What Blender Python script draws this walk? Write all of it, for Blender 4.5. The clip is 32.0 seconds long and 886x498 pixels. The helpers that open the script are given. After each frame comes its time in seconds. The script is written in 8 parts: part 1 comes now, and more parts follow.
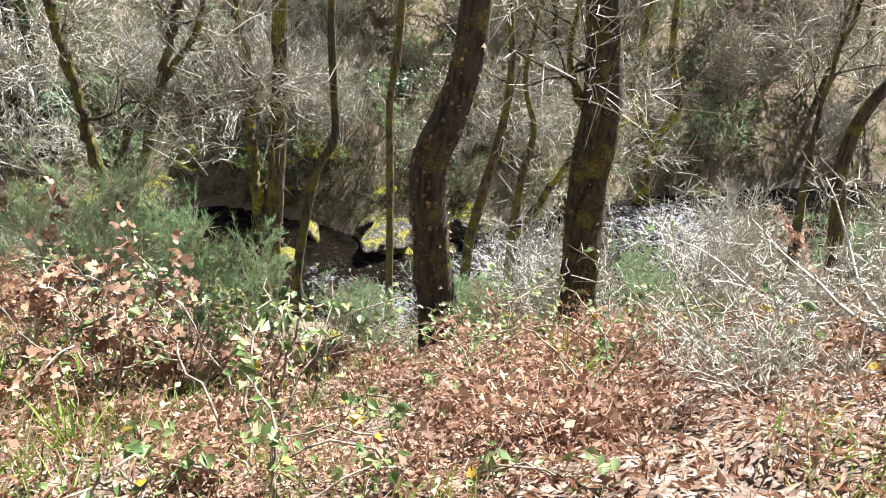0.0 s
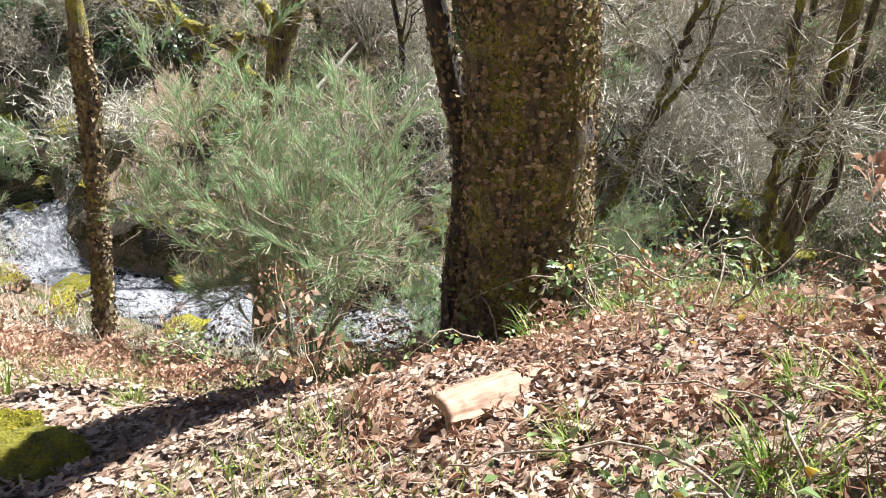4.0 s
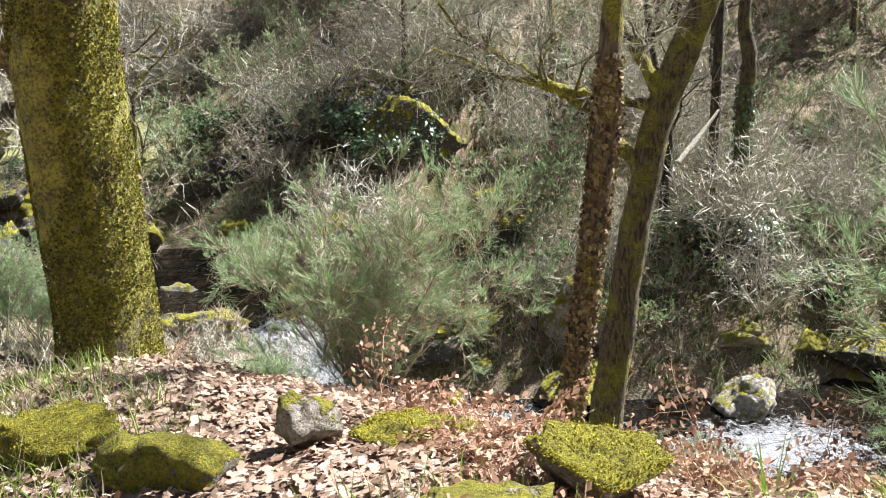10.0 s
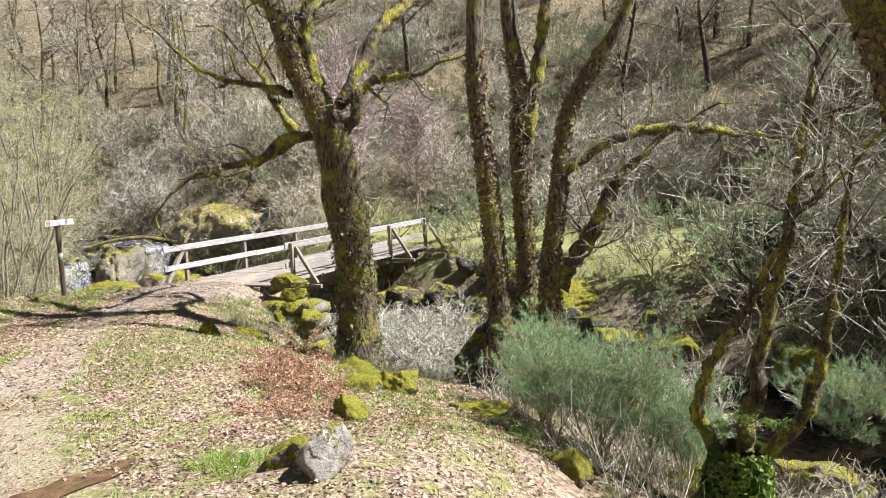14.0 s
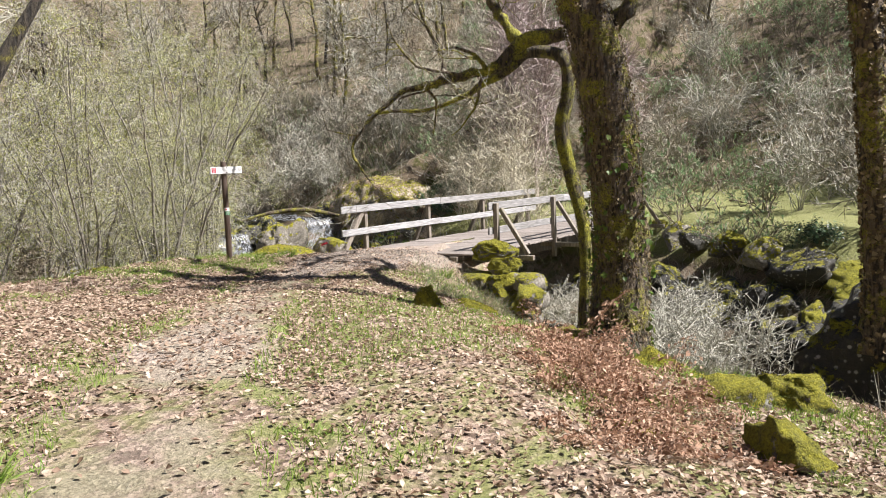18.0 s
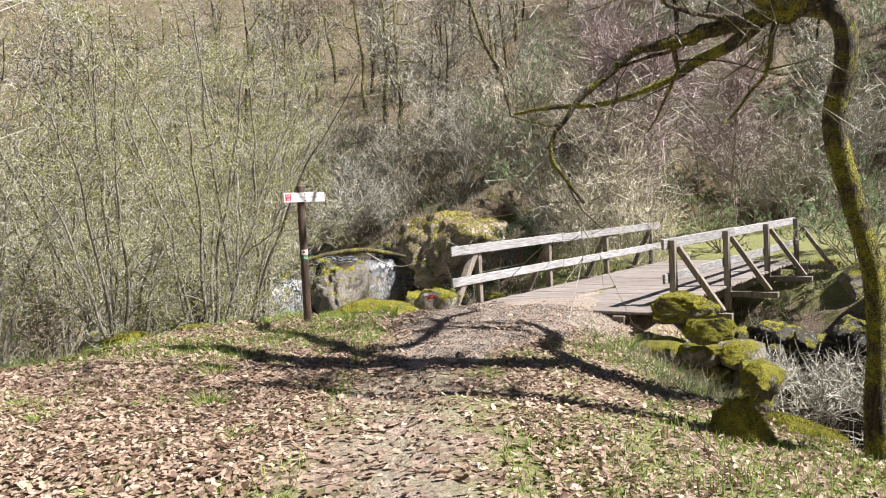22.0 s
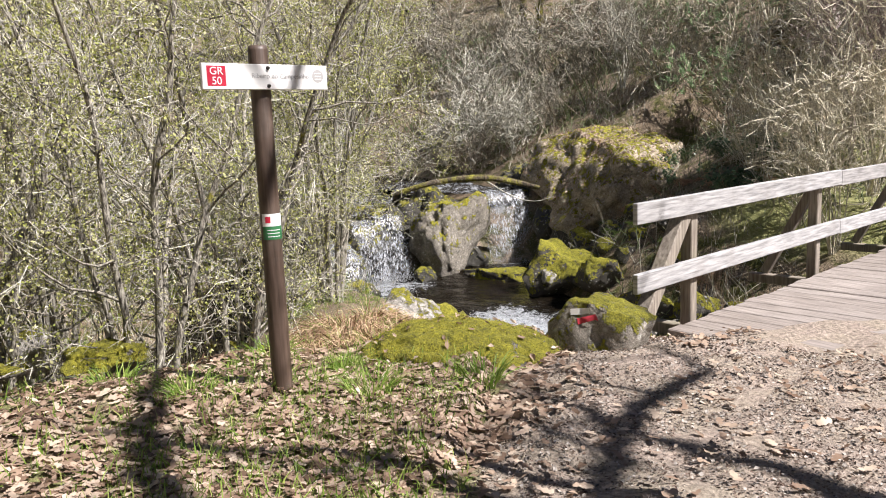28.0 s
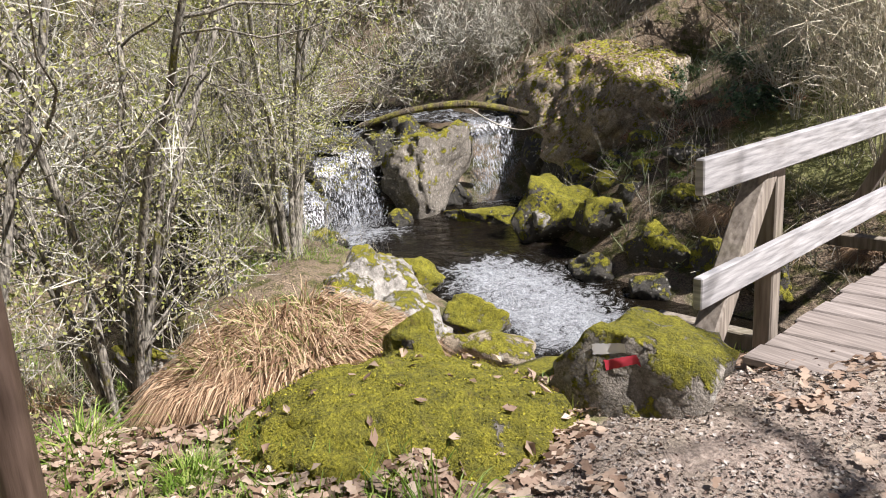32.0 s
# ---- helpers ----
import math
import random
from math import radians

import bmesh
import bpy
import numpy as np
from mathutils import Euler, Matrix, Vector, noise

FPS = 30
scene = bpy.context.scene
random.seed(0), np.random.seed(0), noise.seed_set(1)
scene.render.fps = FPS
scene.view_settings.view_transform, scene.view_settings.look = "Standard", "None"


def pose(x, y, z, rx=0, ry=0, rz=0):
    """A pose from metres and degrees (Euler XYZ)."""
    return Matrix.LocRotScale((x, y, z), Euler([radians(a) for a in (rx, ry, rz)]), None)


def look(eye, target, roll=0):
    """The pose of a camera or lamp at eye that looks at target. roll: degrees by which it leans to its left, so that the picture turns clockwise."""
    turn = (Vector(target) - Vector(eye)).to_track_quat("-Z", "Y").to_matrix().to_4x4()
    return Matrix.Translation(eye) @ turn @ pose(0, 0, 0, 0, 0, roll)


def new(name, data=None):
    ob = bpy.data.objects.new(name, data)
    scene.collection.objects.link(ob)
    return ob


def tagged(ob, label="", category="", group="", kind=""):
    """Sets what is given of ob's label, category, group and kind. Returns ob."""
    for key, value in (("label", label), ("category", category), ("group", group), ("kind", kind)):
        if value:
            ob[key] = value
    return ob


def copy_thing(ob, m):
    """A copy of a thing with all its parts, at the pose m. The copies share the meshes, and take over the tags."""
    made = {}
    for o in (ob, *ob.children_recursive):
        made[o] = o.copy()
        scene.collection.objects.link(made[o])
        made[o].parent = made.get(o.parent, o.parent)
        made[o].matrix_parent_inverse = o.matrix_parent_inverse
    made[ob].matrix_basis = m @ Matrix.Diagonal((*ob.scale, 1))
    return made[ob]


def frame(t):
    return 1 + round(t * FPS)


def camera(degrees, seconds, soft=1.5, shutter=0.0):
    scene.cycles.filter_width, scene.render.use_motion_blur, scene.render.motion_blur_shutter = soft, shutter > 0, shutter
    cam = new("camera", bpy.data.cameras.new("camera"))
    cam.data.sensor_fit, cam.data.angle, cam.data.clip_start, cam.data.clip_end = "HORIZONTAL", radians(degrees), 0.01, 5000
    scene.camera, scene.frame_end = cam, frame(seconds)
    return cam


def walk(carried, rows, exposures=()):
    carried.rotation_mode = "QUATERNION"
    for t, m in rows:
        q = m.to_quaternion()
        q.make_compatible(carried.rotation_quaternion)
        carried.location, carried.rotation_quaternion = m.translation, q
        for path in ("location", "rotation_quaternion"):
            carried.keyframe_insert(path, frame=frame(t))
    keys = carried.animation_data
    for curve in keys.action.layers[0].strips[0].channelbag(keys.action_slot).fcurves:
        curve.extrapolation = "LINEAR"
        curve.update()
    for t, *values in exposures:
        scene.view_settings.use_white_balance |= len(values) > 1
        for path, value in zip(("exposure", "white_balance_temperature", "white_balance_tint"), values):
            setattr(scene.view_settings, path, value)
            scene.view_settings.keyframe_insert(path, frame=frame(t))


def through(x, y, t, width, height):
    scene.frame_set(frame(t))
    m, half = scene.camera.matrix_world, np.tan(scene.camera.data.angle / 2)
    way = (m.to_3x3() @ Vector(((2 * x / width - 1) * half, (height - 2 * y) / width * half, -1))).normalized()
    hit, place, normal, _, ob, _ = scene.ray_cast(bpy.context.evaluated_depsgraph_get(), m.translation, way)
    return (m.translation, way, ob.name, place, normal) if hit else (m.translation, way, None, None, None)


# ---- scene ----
from mathutils.bvhtree import BVHTree

# The walk: seconds, eye, point looked at, lean.
cam = camera(60.6, 32.0, 1.0)
EXPOSURE, SKY, SUN = 1.42, 0.05, 5.0
PATH = [
    (0, (5.966, -1.793, 2.183), (6.644, -0.208, 1.169), 3.6),
    (0.5, (5.628, -1.555, 2.093), (6.172, 0.057, 1.042), 2.4),
    (1, (5.2, -1.41, 1.974), (5.672, 0.203, 0.89), 1.7),
    (1.5, (4.687, -1.184, 1.858), (5.079, 0.456, 0.781), 1.3),
    (2, (4.207, -0.996, 1.823), (4.517, 0.674, 0.768), 0.3),
    (2.5, (3.804, -0.841, 1.774), (4.036, 0.859, 0.746), -0.4),
    (3, (3.352, -0.644, 1.733), (3.507, 1.098, 0.762), -0.8),
    (3.5, (2.902, -0.485, 1.649), (2.987, 1.289, 0.73), -1.3),
    (4, (2.477, -0.278, 1.521), (2.508, 1.51, 0.627), -1.1),
    (4.5, (1.919, -0.087, 1.407), (1.899, 1.71, 0.529), -1.4),
    (6.5, (0.136, 0.54, 0.746), (0.026, 2.38, -0.029), -3.2),
    (7, (-0.33, 0.732, 0.624), (-0.463, 2.573, -0.146), -4.6),
    (7.2, (-0.514, 0.822, 0.597), (-0.653, 2.663, -0.172), -4.7),
    (7.5, (-0.695, 0.917, 0.576), (-0.822, 2.78, -0.141), -5.2),
    (8, (-1.072, 1.18, 0.497), (-1.196, 3.06, -0.175), -5.3),
    (8.5, (-1.358, 1.37, 0.426), (-1.489, 3.255, -0.229), -5.1),
    (9, (-1.764, 1.566, 0.354), (-1.905, 3.453, -0.294), -4.9),
    (9.5, (-2.228, 1.756, 0.301), (-2.381, 3.646, -0.334), -4.6),
    (10, (-2.68, 1.939, 0.319), (-2.836, 3.844, -0.269), -4.3),
    (10.5, (-3.257, 2.227, 0.328), (-3.479, 4.159, -0.139), -1.6),
    (11, (-3.744, 2.388, 0.241), (-4.045, 4.313, -0.208), -1.9),
    (11.5, (-4.21, 2.583, 0.142), (-4.643, 4.484, -0.302), -3.0),
    (12, (-4.742, 2.784, 0.04), (-5.288, 4.67, -0.339), -3.2),
    (12.5, (-5.24, 3.019, -0.034), (-5.868, 4.891, -0.352), -3.2),
    (13, (-5.69, 3.2, -0.15), (-6.432, 5.038, -0.412), -2.9),
    (13.5, (-6.212, 3.384, -0.205), (-7.175, 5.123, -0.422), -3.1),
    (14, (-6.673, 3.619, -0.31), (-7.83, 5.237, -0.522), -2.7),
    (14.5, (-7.102, 3.768, -0.426), (-8.369, 5.297, -0.66), -2.6),
    (15, (-7.535, 3.979, -0.508), (-8.904, 5.413, -0.769), -2.8),
    (15.5, (-8.032, 4.144, -0.595), (-9.457, 5.515, -0.897), -2.7),
    (17.5, (-10.343, 5.266, -1.239), (-11.811, 6.602, -1.485), -2.1),
    (18, (-10.918, 5.533, -1.347), (-12.341, 6.923, -1.555), -2.4),
    (18.5, (-11.508, 5.878, -1.351), (-12.88, 7.321, -1.54), -3.1),
    (19, (-12.006, 6.164, -1.406), (-13.42, 7.567, -1.591), -2.4),
    (19.5, (-12.487, 6.344, -1.48), (-14.002, 7.64, -1.634), -0.9),
    (20, (-13.1, 6.46, -1.475), (-14.674, 7.692, -1.549), -0.4),
    (20.5, (-13.724, 6.481, -1.507), (-15.301, 7.706, -1.615), -0.8),
    (21, (-14.397, 6.71, -1.463), (-15.937, 7.98, -1.576), -1.5),
    (21.5, (-14.961, 6.97, -1.472), (-16.467, 8.282, -1.579), -2.5),
    (22, (-15.435, 7.245, -1.46), (-16.912, 8.59, -1.563), -3.0),
    (22.5, (-15.974, 7.687, -1.389), (-17.447, 9.037, -1.493), -3.4),
    (23, (-16.477, 7.991, -1.347), (-17.974, 9.313, -1.455), -3.3),
    (23.5, (-16.991, 8.451, -1.348), (-18.551, 9.698, -1.457), -3.9),
    (24, (-17.552, 8.798, -1.348), (-19.158, 9.982, -1.47), -4.6),
    (24.5, (-17.984, 9.183, -1.319), (-19.611, 10.34, -1.433), -4.8),
    (26.5, (-19.529, 10.544, -1.439), (-21.193, 11.638, -1.624), -3.7),
    (27, (-19.953, 10.945, -1.467), (-21.648, 11.976, -1.72), -3.2),
    (27.5, (-20.338, 11.338, -1.52), (-22.035, 12.353, -1.823), -2.6),
    (28, (-20.671, 11.662, -1.512), (-22.351, 12.703, -1.816), -2.3),
    (28.5, (-21.119, 12.058, -1.552), (-22.809, 13.079, -1.872), -2.1),
    (29, (-21.553, 12.332, -1.566), (-23.297, 13.263, -1.869), -2.8),
    (29.5, (-21.876, 12.611, -1.537), (-23.708, 13.37, -1.795), -3.7),
    (30, (-22.244, 12.853, -1.533), (-24.141, 13.449, -1.745), -4.3),
    (30.5, (-22.425, 12.957, -1.495), (-24.336, 13.503, -1.72), -4.1),
    (31, (-22.44, 13.03, -1.507), (-24.322, 13.64, -1.801), -4.2),
    (31.5, (-22.453, 13.067, -1.54), (-24.225, 13.898, -1.956), -4.3),
    (32, (-22.494, 13.101, -1.572), (-24.131, 14.137, -2.072), -3.8),
]
walk(cam, [(t, look(eye, target, roll)) for t, eye, target, roll in PATH], [(0.0, EXPOSURE + 0.5, 6300, 12), (4.5, EXPOSURE + 0.36, 6300, 13), (7.5, EXPOSURE + 0.24, 6450, 13), (10.0, EXPOSURE + 0.36, 6400, 12), (11.5, EXPOSURE + 0.32, 6400, 11), (13.0, EXPOSURE + 0.25, 6450, 11), (15.0, EXPOSURE - 0.2, 6450, 12), (20.0, EXPOSURE - 0.24, 6450, 13), (26.0, EXPOSURE - 0.24, 6500, 14), (32.0, EXPOSURE - 0.38, 6450, 16)])

# ---- light ----
SUN_AZ, SUN_EL = radians(57.0), radians(50.0)   # azimuth clockwise from +y
world = bpy.data.worlds.new("sky")
scene.world = world
world.use_nodes = True
_n = world.node_tree.nodes
_sky = _n.new("ShaderNodeTexSky")
_sky.sky_type = "NISHITA"
_sky.sun_disc = False
_sky.sun_elevation, _sky.sun_rotation = SUN_EL, SUN_AZ
_sky.air_density, _sky.dust_density = 0.4, 0.2
world.node_tree.links.new(_sky.outputs[0], _n["Background"].inputs[0])
_n["Background"].inputs[1].default_value = SKY
_sun = bpy.data.lights.new("sun", "SUN")
_sun.energy, _sun.angle, _sun.color = SUN, radians(0.55), (1.0, 0.965, 0.92)
sun = new("sun", _sun)
_to_sun = Vector((math.sin(SUN_AZ) * math.cos(SUN_EL), math.cos(SUN_AZ) * math.cos(SUN_EL), math.sin(SUN_EL)))
sun.matrix_world = look(_to_sun * 90, (0, 0, 0))

# ---- mesh tools ----
rng = np.random.default_rng(7)


def quads(name, verts, faces, mats=(), smooth=True, attrs=None):
    """A mesh of quads from arrays."""
    verts, faces = np.asarray(verts, np.float32), np.asarray(faces, np.int32)
    me = bpy.data.meshes.new(name)
    me.vertices.add(len(verts))
    me.vertices.foreach_set("co", verts.ravel())
    me.loops.add(faces.size)
    me.loops.foreach_set("vertex_index", faces.ravel())
    me.polygons.add(len(faces))
    me.polygons.foreach_set("loop_start", np.arange(0, faces.size, faces.shape[1], dtype=np.int32))
    if smooth:
        me.polygons.foreach_set("use_smooth", np.ones(len(faces), bool))
    for key, values in (attrs or {}).items():
        me.attributes.new(key, "FLOAT", "POINT").data.foreach_set("value", np.asarray(values, np.float32))
    for m in mats:
        me.materials.append(m)
    me.update(calc_edges=True)
    me.validate()
    return me


class Soup:
    """Collects pieces of quads into one mesh."""

    def __init__(self):
        self.v, self.f, self.n = [], [], 0

    def add(self, v, f):
        self.v.append(np.asarray(v, np.float32).reshape(-1, 3))
        self.f.append(np.asarray(f, np.int32) + self.n)
        self.n += len(self.v[-1])
        return self

    def mesh(self, name, mat, smooth=True):
        return quads(name, np.concatenate(self.v), np.concatenate(self.f), [mat], smooth)


def empty_at(name, x, y, z, rz=0.0, scale=1.0):
    ob = new(name)
    ob.empty_display_size = 0.1
    ob.matrix_basis = pose(x, y, z, 0, 0, rz) @ Matrix.Scale(scale, 4)
    return ob


def part_mesh(name, me, parent=None, label="", kind=""):
    ob = new(name, me)
    ob.parent = parent
    return tagged(ob, label=label, kind=kind)


def part(name, bm, material, parent=None, label="", smooth=False):
    """Links a bmesh as one mesh object under a thing."""
    me = bpy.data.meshes.new(name)
    bm.to_mesh(me)
    bm.free()
    me.materials.append(material)
    if smooth:
        me.polygons.foreach_set("use_smooth", [True] * len(me.polygons))
    return part_mesh(name, me, parent, label)


def box(a, b, bevel=0.006, jitter=0.0):
    """A bevelled box from corner a to corner b."""
    bm = bmesh.new()
    bmesh.ops.create_cube(bm, size=1)
    for v in bm.verts:
        v.co = Vector([(p + q) / 2 + c * (q - p) for p, q, c in zip(a, b, v.co)])
        if jitter:
            v.co += Vector(rng.normal(0, jitter, 3))
    if bevel:
        bmesh.ops.bevel(bm, geom=bm.edges[:], offset=bevel, segments=1, affect="EDGES", clamp_overlap=True)
    return bm


def beam(p, q, w, h, bevel=0.006, up=(0, 0, 1)):
    """A beam of width w and height h from p to q."""
    p, q = Vector(p), Vector(q)
    d = q - p
    bm = box((0, -w / 2, -h / 2), (d.length, w / 2, h / 2), bevel)
    x = d.normalized()
    y = Vector(up).cross(x).normalized()
    z = x.cross(y)
    m = Matrix((x, y, z)).transposed().to_4x4()
    m.translation = p
    bmesh.ops.transform(bm, matrix=m, verts=bm.verts)
    return bm


def smooth_path(pts, step):
    """Catmull-Rom through rows of (x, y, z, r), resampled at about that step."""
    p = np.asarray(pts, float)
    p = np.vstack([2 * p[0] - p[1], p, 2 * p[-1] - p[-2]])
    out = []
    for i in range(1, len(p) - 2):
        n = max(2, int(np.linalg.norm(p[i + 1, :3] - p[i, :3]) / step))
        t = np.linspace(0, 1, n, endpoint=False)[:, None]
        a, b, c, d = p[i - 1], p[i], p[i + 1], p[i + 2]
        out.append(0.5 * (2 * b + (c - a) * t + (2 * a - 5 * b + 4 * c - d) * t ** 2 + (3 * b - a - 3 * c + d) * t ** 3))
    out.append(p[-2][None])
    out = np.vstack(out)
    if out.shape[1] > 3:
        out[:, 3] = np.maximum(out[:, 3], 0.002)
    return out


def tube(path, sides=8, lump=0.0, seed=0, twist=0.0):
    """A tube round rows of (x, y, z, r) as verts and quads, with a lumpy girth."""
    p = np.asarray(path, float)
    n = len(p)
    d = np.gradient(p[:, :3], axis=0)
    d /= np.linalg.norm(d, axis=1)[:, None] + 1e-9
    ref = np.array([0.31, 0.95, 0.05])
    if abs(d[0] @ ref) > 0.9:
        ref = np.array([0.95, -0.2, 0.25])
    u = np.cross(d, ref)
    u /= np.linalg.norm(u, axis=1)[:, None] + 1e-9
    w = np.cross(d, u)
    a = np.linspace(0, 2 * np.pi, sides, endpoint=False)
    rad = np.repeat(p[:, 3][:, None], sides, 1)
    if lump:
        r = np.random.default_rng(seed)
        s = np.arange(n)[:, None]
        for k, amp in ((1, 0.5), (2, 0.5), (3, 0.6), (5, 0.35)):
            rad = rad * (1 + lump * amp * np.sin(k * a[None] + r.uniform(0, 6.3) + s * r.uniform(-0.35, 0.35)) * np.sin(s * r.uniform(0.08, 0.6) + r.uniform(0, 6.3)))
        rad = rad * (1 + 0.25 * lump * r.normal(0, 1, rad.shape))
    v = p[:, None, :3] + rad[:, :, None] * (np.cos(a)[None, :, None] * u[:, None] + np.sin(a)[None, :, None] * w[:, None])
    i, j = np.meshgrid(np.arange(n - 1), np.arange(sides), indexing="ij")
    k = (j + 1) % sides
    f = np.stack([i * sides + j, i * sides + k, (i + 1) * sides + k, (i + 1) * sides + j], -1).reshape(-1, 4)
    return v.reshape(-1, 3), f


def prisms(a, b, ra, rb):
    """Many three-sided twigs from a to b at once."""
    a, b = np.asarray(a, float), np.asarray(b, float)
    ra, rb = np.broadcast_to(ra, len(a)), np.broadcast_to(rb, len(a))
    d = b - a
    d = d / (np.linalg.norm(d, axis=1)[:, None] + 1e-9)
    ref = np.where(np.abs(d[:, 2:3]) > 0.9, [[1.0, 0, 0]], [[0, 0, 1.0]])
    u = np.cross(d, ref)
    u /= np.linalg.norm(u, axis=1)[:, None] + 1e-9
    w = np.cross(d, u)
    ang = np.array([0, 2.0944, 4.1888])
    ring = np.cos(ang)[None, :, None] * u[:, None] + np.sin(ang)[None, :, None] * w[:, None]
    v = np.concatenate([a[:, None] + ring * ra[:, None, None], b[:, None] + ring * rb[:, None, None]], 1).reshape(-1, 3)
    base = np.array([[0, 1, 4, 3], [1, 2, 5, 4], [2, 0, 3, 5]])
    f = (np.arange(len(a))[:, None, None] * 6 + base[None]).reshape(-1, 4)
    return v, f


def ribbons(a, b, ra, rb, r):
    """Many hair-thin shoots from a to b, one narrow blade each."""
    a, b = np.asarray(a, float), np.asarray(b, float)
    n = len(a)
    sd = np.cross(b - a, r.normal(0, 1, (n, 3)))
    sd /= np.linalg.norm(sd, axis=1)[:, None] + 1e-9
    v = np.stack([a - sd * ra, a + sd * ra, b + sd * rb, b - sd * rb], 1).reshape(-1, 3)
    return v, np.arange(4 * n).reshape(-1, 4)


def flakes(c, nrm, size, r, curl=0.35, slim=0.7):
    """Many small curled leaves: centre, normal, length. Two quads each, folded along the middle."""
    c, nrm = np.asarray(c, float), np.asarray(nrm, float)
    n = len(c)
    t = r.normal(0, 1, (n, 3))
    t -= (t * nrm).sum(1)[:, None] * nrm
    t /= np.linalg.norm(t, axis=1)[:, None] + 1e-9
    s = np.cross(nrm, t)
    L = np.broadcast_to(size, n)[:, None] * 0.5
    W = L * slim * r.uniform(0.7, 1.2, (n, 1))
    up = nrm * L * curl * r.uniform(0.2, 1.6, (n, 1))
    tip = nrm * L * curl * r.uniform(-0.6, 1.2, (n, 1))
    v = np.stack([c - t * L + tip * 0.5, c - t * L * 0.1 + s * W + up, c + t * L * 0.95 + s * W * 0.25 + tip, c + t * L * 0.95 - s * W * 0.2 + tip,
                  c - t * L * 0.1 - s * W + up * 0.9, c - t * L * 0.05], 1).reshape(-1, 3)
    f = (np.arange(n)[:, None, None] * 6 + np.array([[0, 5, 2, 1], [0, 4, 3, 5]])[None])
    return v, f.reshape(-1, 4)


def oak_leaves(c, nrm, size, r, curl=0.4, slim=0.62):
    """Many dry oak leaves with lobed edges, bent along the midrib."""
    c, nrm = np.asarray(c, float), np.asarray(nrm, float)
    n = len(c)
    t = r.normal(0, 1, (n, 3))
    t -= (t * nrm).sum(1)[:, None] * nrm
    t /= np.linalg.norm(t, axis=1)[:, None] + 1e-9
    sd = np.cross(nrm, t)
    L = np.broadcast_to(size, n)[:, None]
    bend, cup = curl * r.uniform(-0.5, 1.0, (n, 1)), curl * r.uniform(-0.6, 1.0, (n, 1))
    v = []
    for at, w in ((-0.5, 0.05), (-0.3, 0.22), (-0.14, 0.12), (0.06, 0.3), (0.22, 0.16), (0.38, 0.25), (0.5, 0.05)):
        for side in (-1, 1):
            wide = w * slim * 1.5 * r.uniform(0.75, 1.2, (n, 1))
            v.append(c + t * L * at + sd * side * L * wide + nrm * L * (bend * at * at * 1.6 + cup * wide * 0.8))
    v = np.stack(v, 1).reshape(-1, 3)
    f = np.array([[2 * k, 2 * k + 1, 2 * k + 3, 2 * k + 2] for k in range(6)])
    return v, (np.arange(n)[:, None, None] * 14 + f[None]).reshape(-1, 4)


def slips(c, d, size, r, slim=0.4):
    """Many tiny leaves of one blade each: foot, way, length."""
    c, d = np.asarray(c, float), np.asarray(d, float)
    n = len(c)
    s = np.cross(d, r.normal(0, 1, (n, 3)))
    s /= np.linalg.norm(s, axis=1)[:, None] + 1e-9
    L = np.broadcast_to(size, n)[:, None]
    m = c + d * L * 0.5
    v = np.stack([c, m + s * L * slim * 0.5, c + d * L, m - s * L * slim * 0.5], 1).reshape(-1, 3)
    return v, np.arange(4 * n).reshape(-1, 4)


# ---- materials ----
def material(name, rough=0.8, metal=0.0):
    m = bpy.data.materials.new(name)
    m.use_nodes = True
    b = m.node_tree.nodes["Principled BSDF"]
    b.inputs["Roughness"].default_value = rough
    b.inputs["Metallic"].default_value = metal
    return m, m.node_tree.nodes, m.node_tree.links, b


def noise_node(nodes, links, scale, detail=4.0, rough=0.6, coord="Object", distort=0.0):
    t = nodes.new("ShaderNodeTexNoise")
    t.inputs["Scale"].default_value, t.inputs["Detail"].default_value = scale, detail
    t.inputs["Roughness"].default_value, t.inputs["Distortion"].default_value = rough, distort
    if coord == "World":
        g = nodes.new("ShaderNodeNewGeometry")
        links.new(g.outputs["Position"], t.inputs["Vector"])
    else:
        g = nodes.new("ShaderNodeTexCoord")
        links.new(g.outputs[coord], t.inputs["Vector"])
    return t


def ramp(nodes, links, source, stops):
    r = nodes.new("ShaderNodeValToRGB")
    e = r.color_ramp.elements
    while len(e) < len(stops):
        e.new(0.5)
    for el, (p, c) in zip(e, stops):
        el.position = p
        el.color = (*c, 1) if len(c) == 3 else c
    links.new(source, r.inputs[0])
    return r


def mixed(nodes, links, fac, a, b, mode="MIX"):
    m = nodes.new("ShaderNodeMix")
    m.data_type, m.blend_type = "RGBA", mode
    for socket, value in ((m.inputs[0], fac), (m.inputs[6], a), (m.inputs[7], b)):
        if isinstance(value, (int, float)):
            socket.default_value = value
        elif isinstance(value, tuple):
            socket.default_value = (*value, 1)
        else:
            links.new(value, socket)
    return m.outputs[2]


def mathn(nodes, links, op, a, b=0.0, clamp=False):
    m = nodes.new("ShaderNodeMath")
    m.operation, m.use_clamp = op, clamp
    for socket, value in zip(m.inputs, (a, b)):
        if isinstance(value, (int, float)):
            socket.default_value = value
        else:
            links.new(value, socket)
    return m.outputs[0]


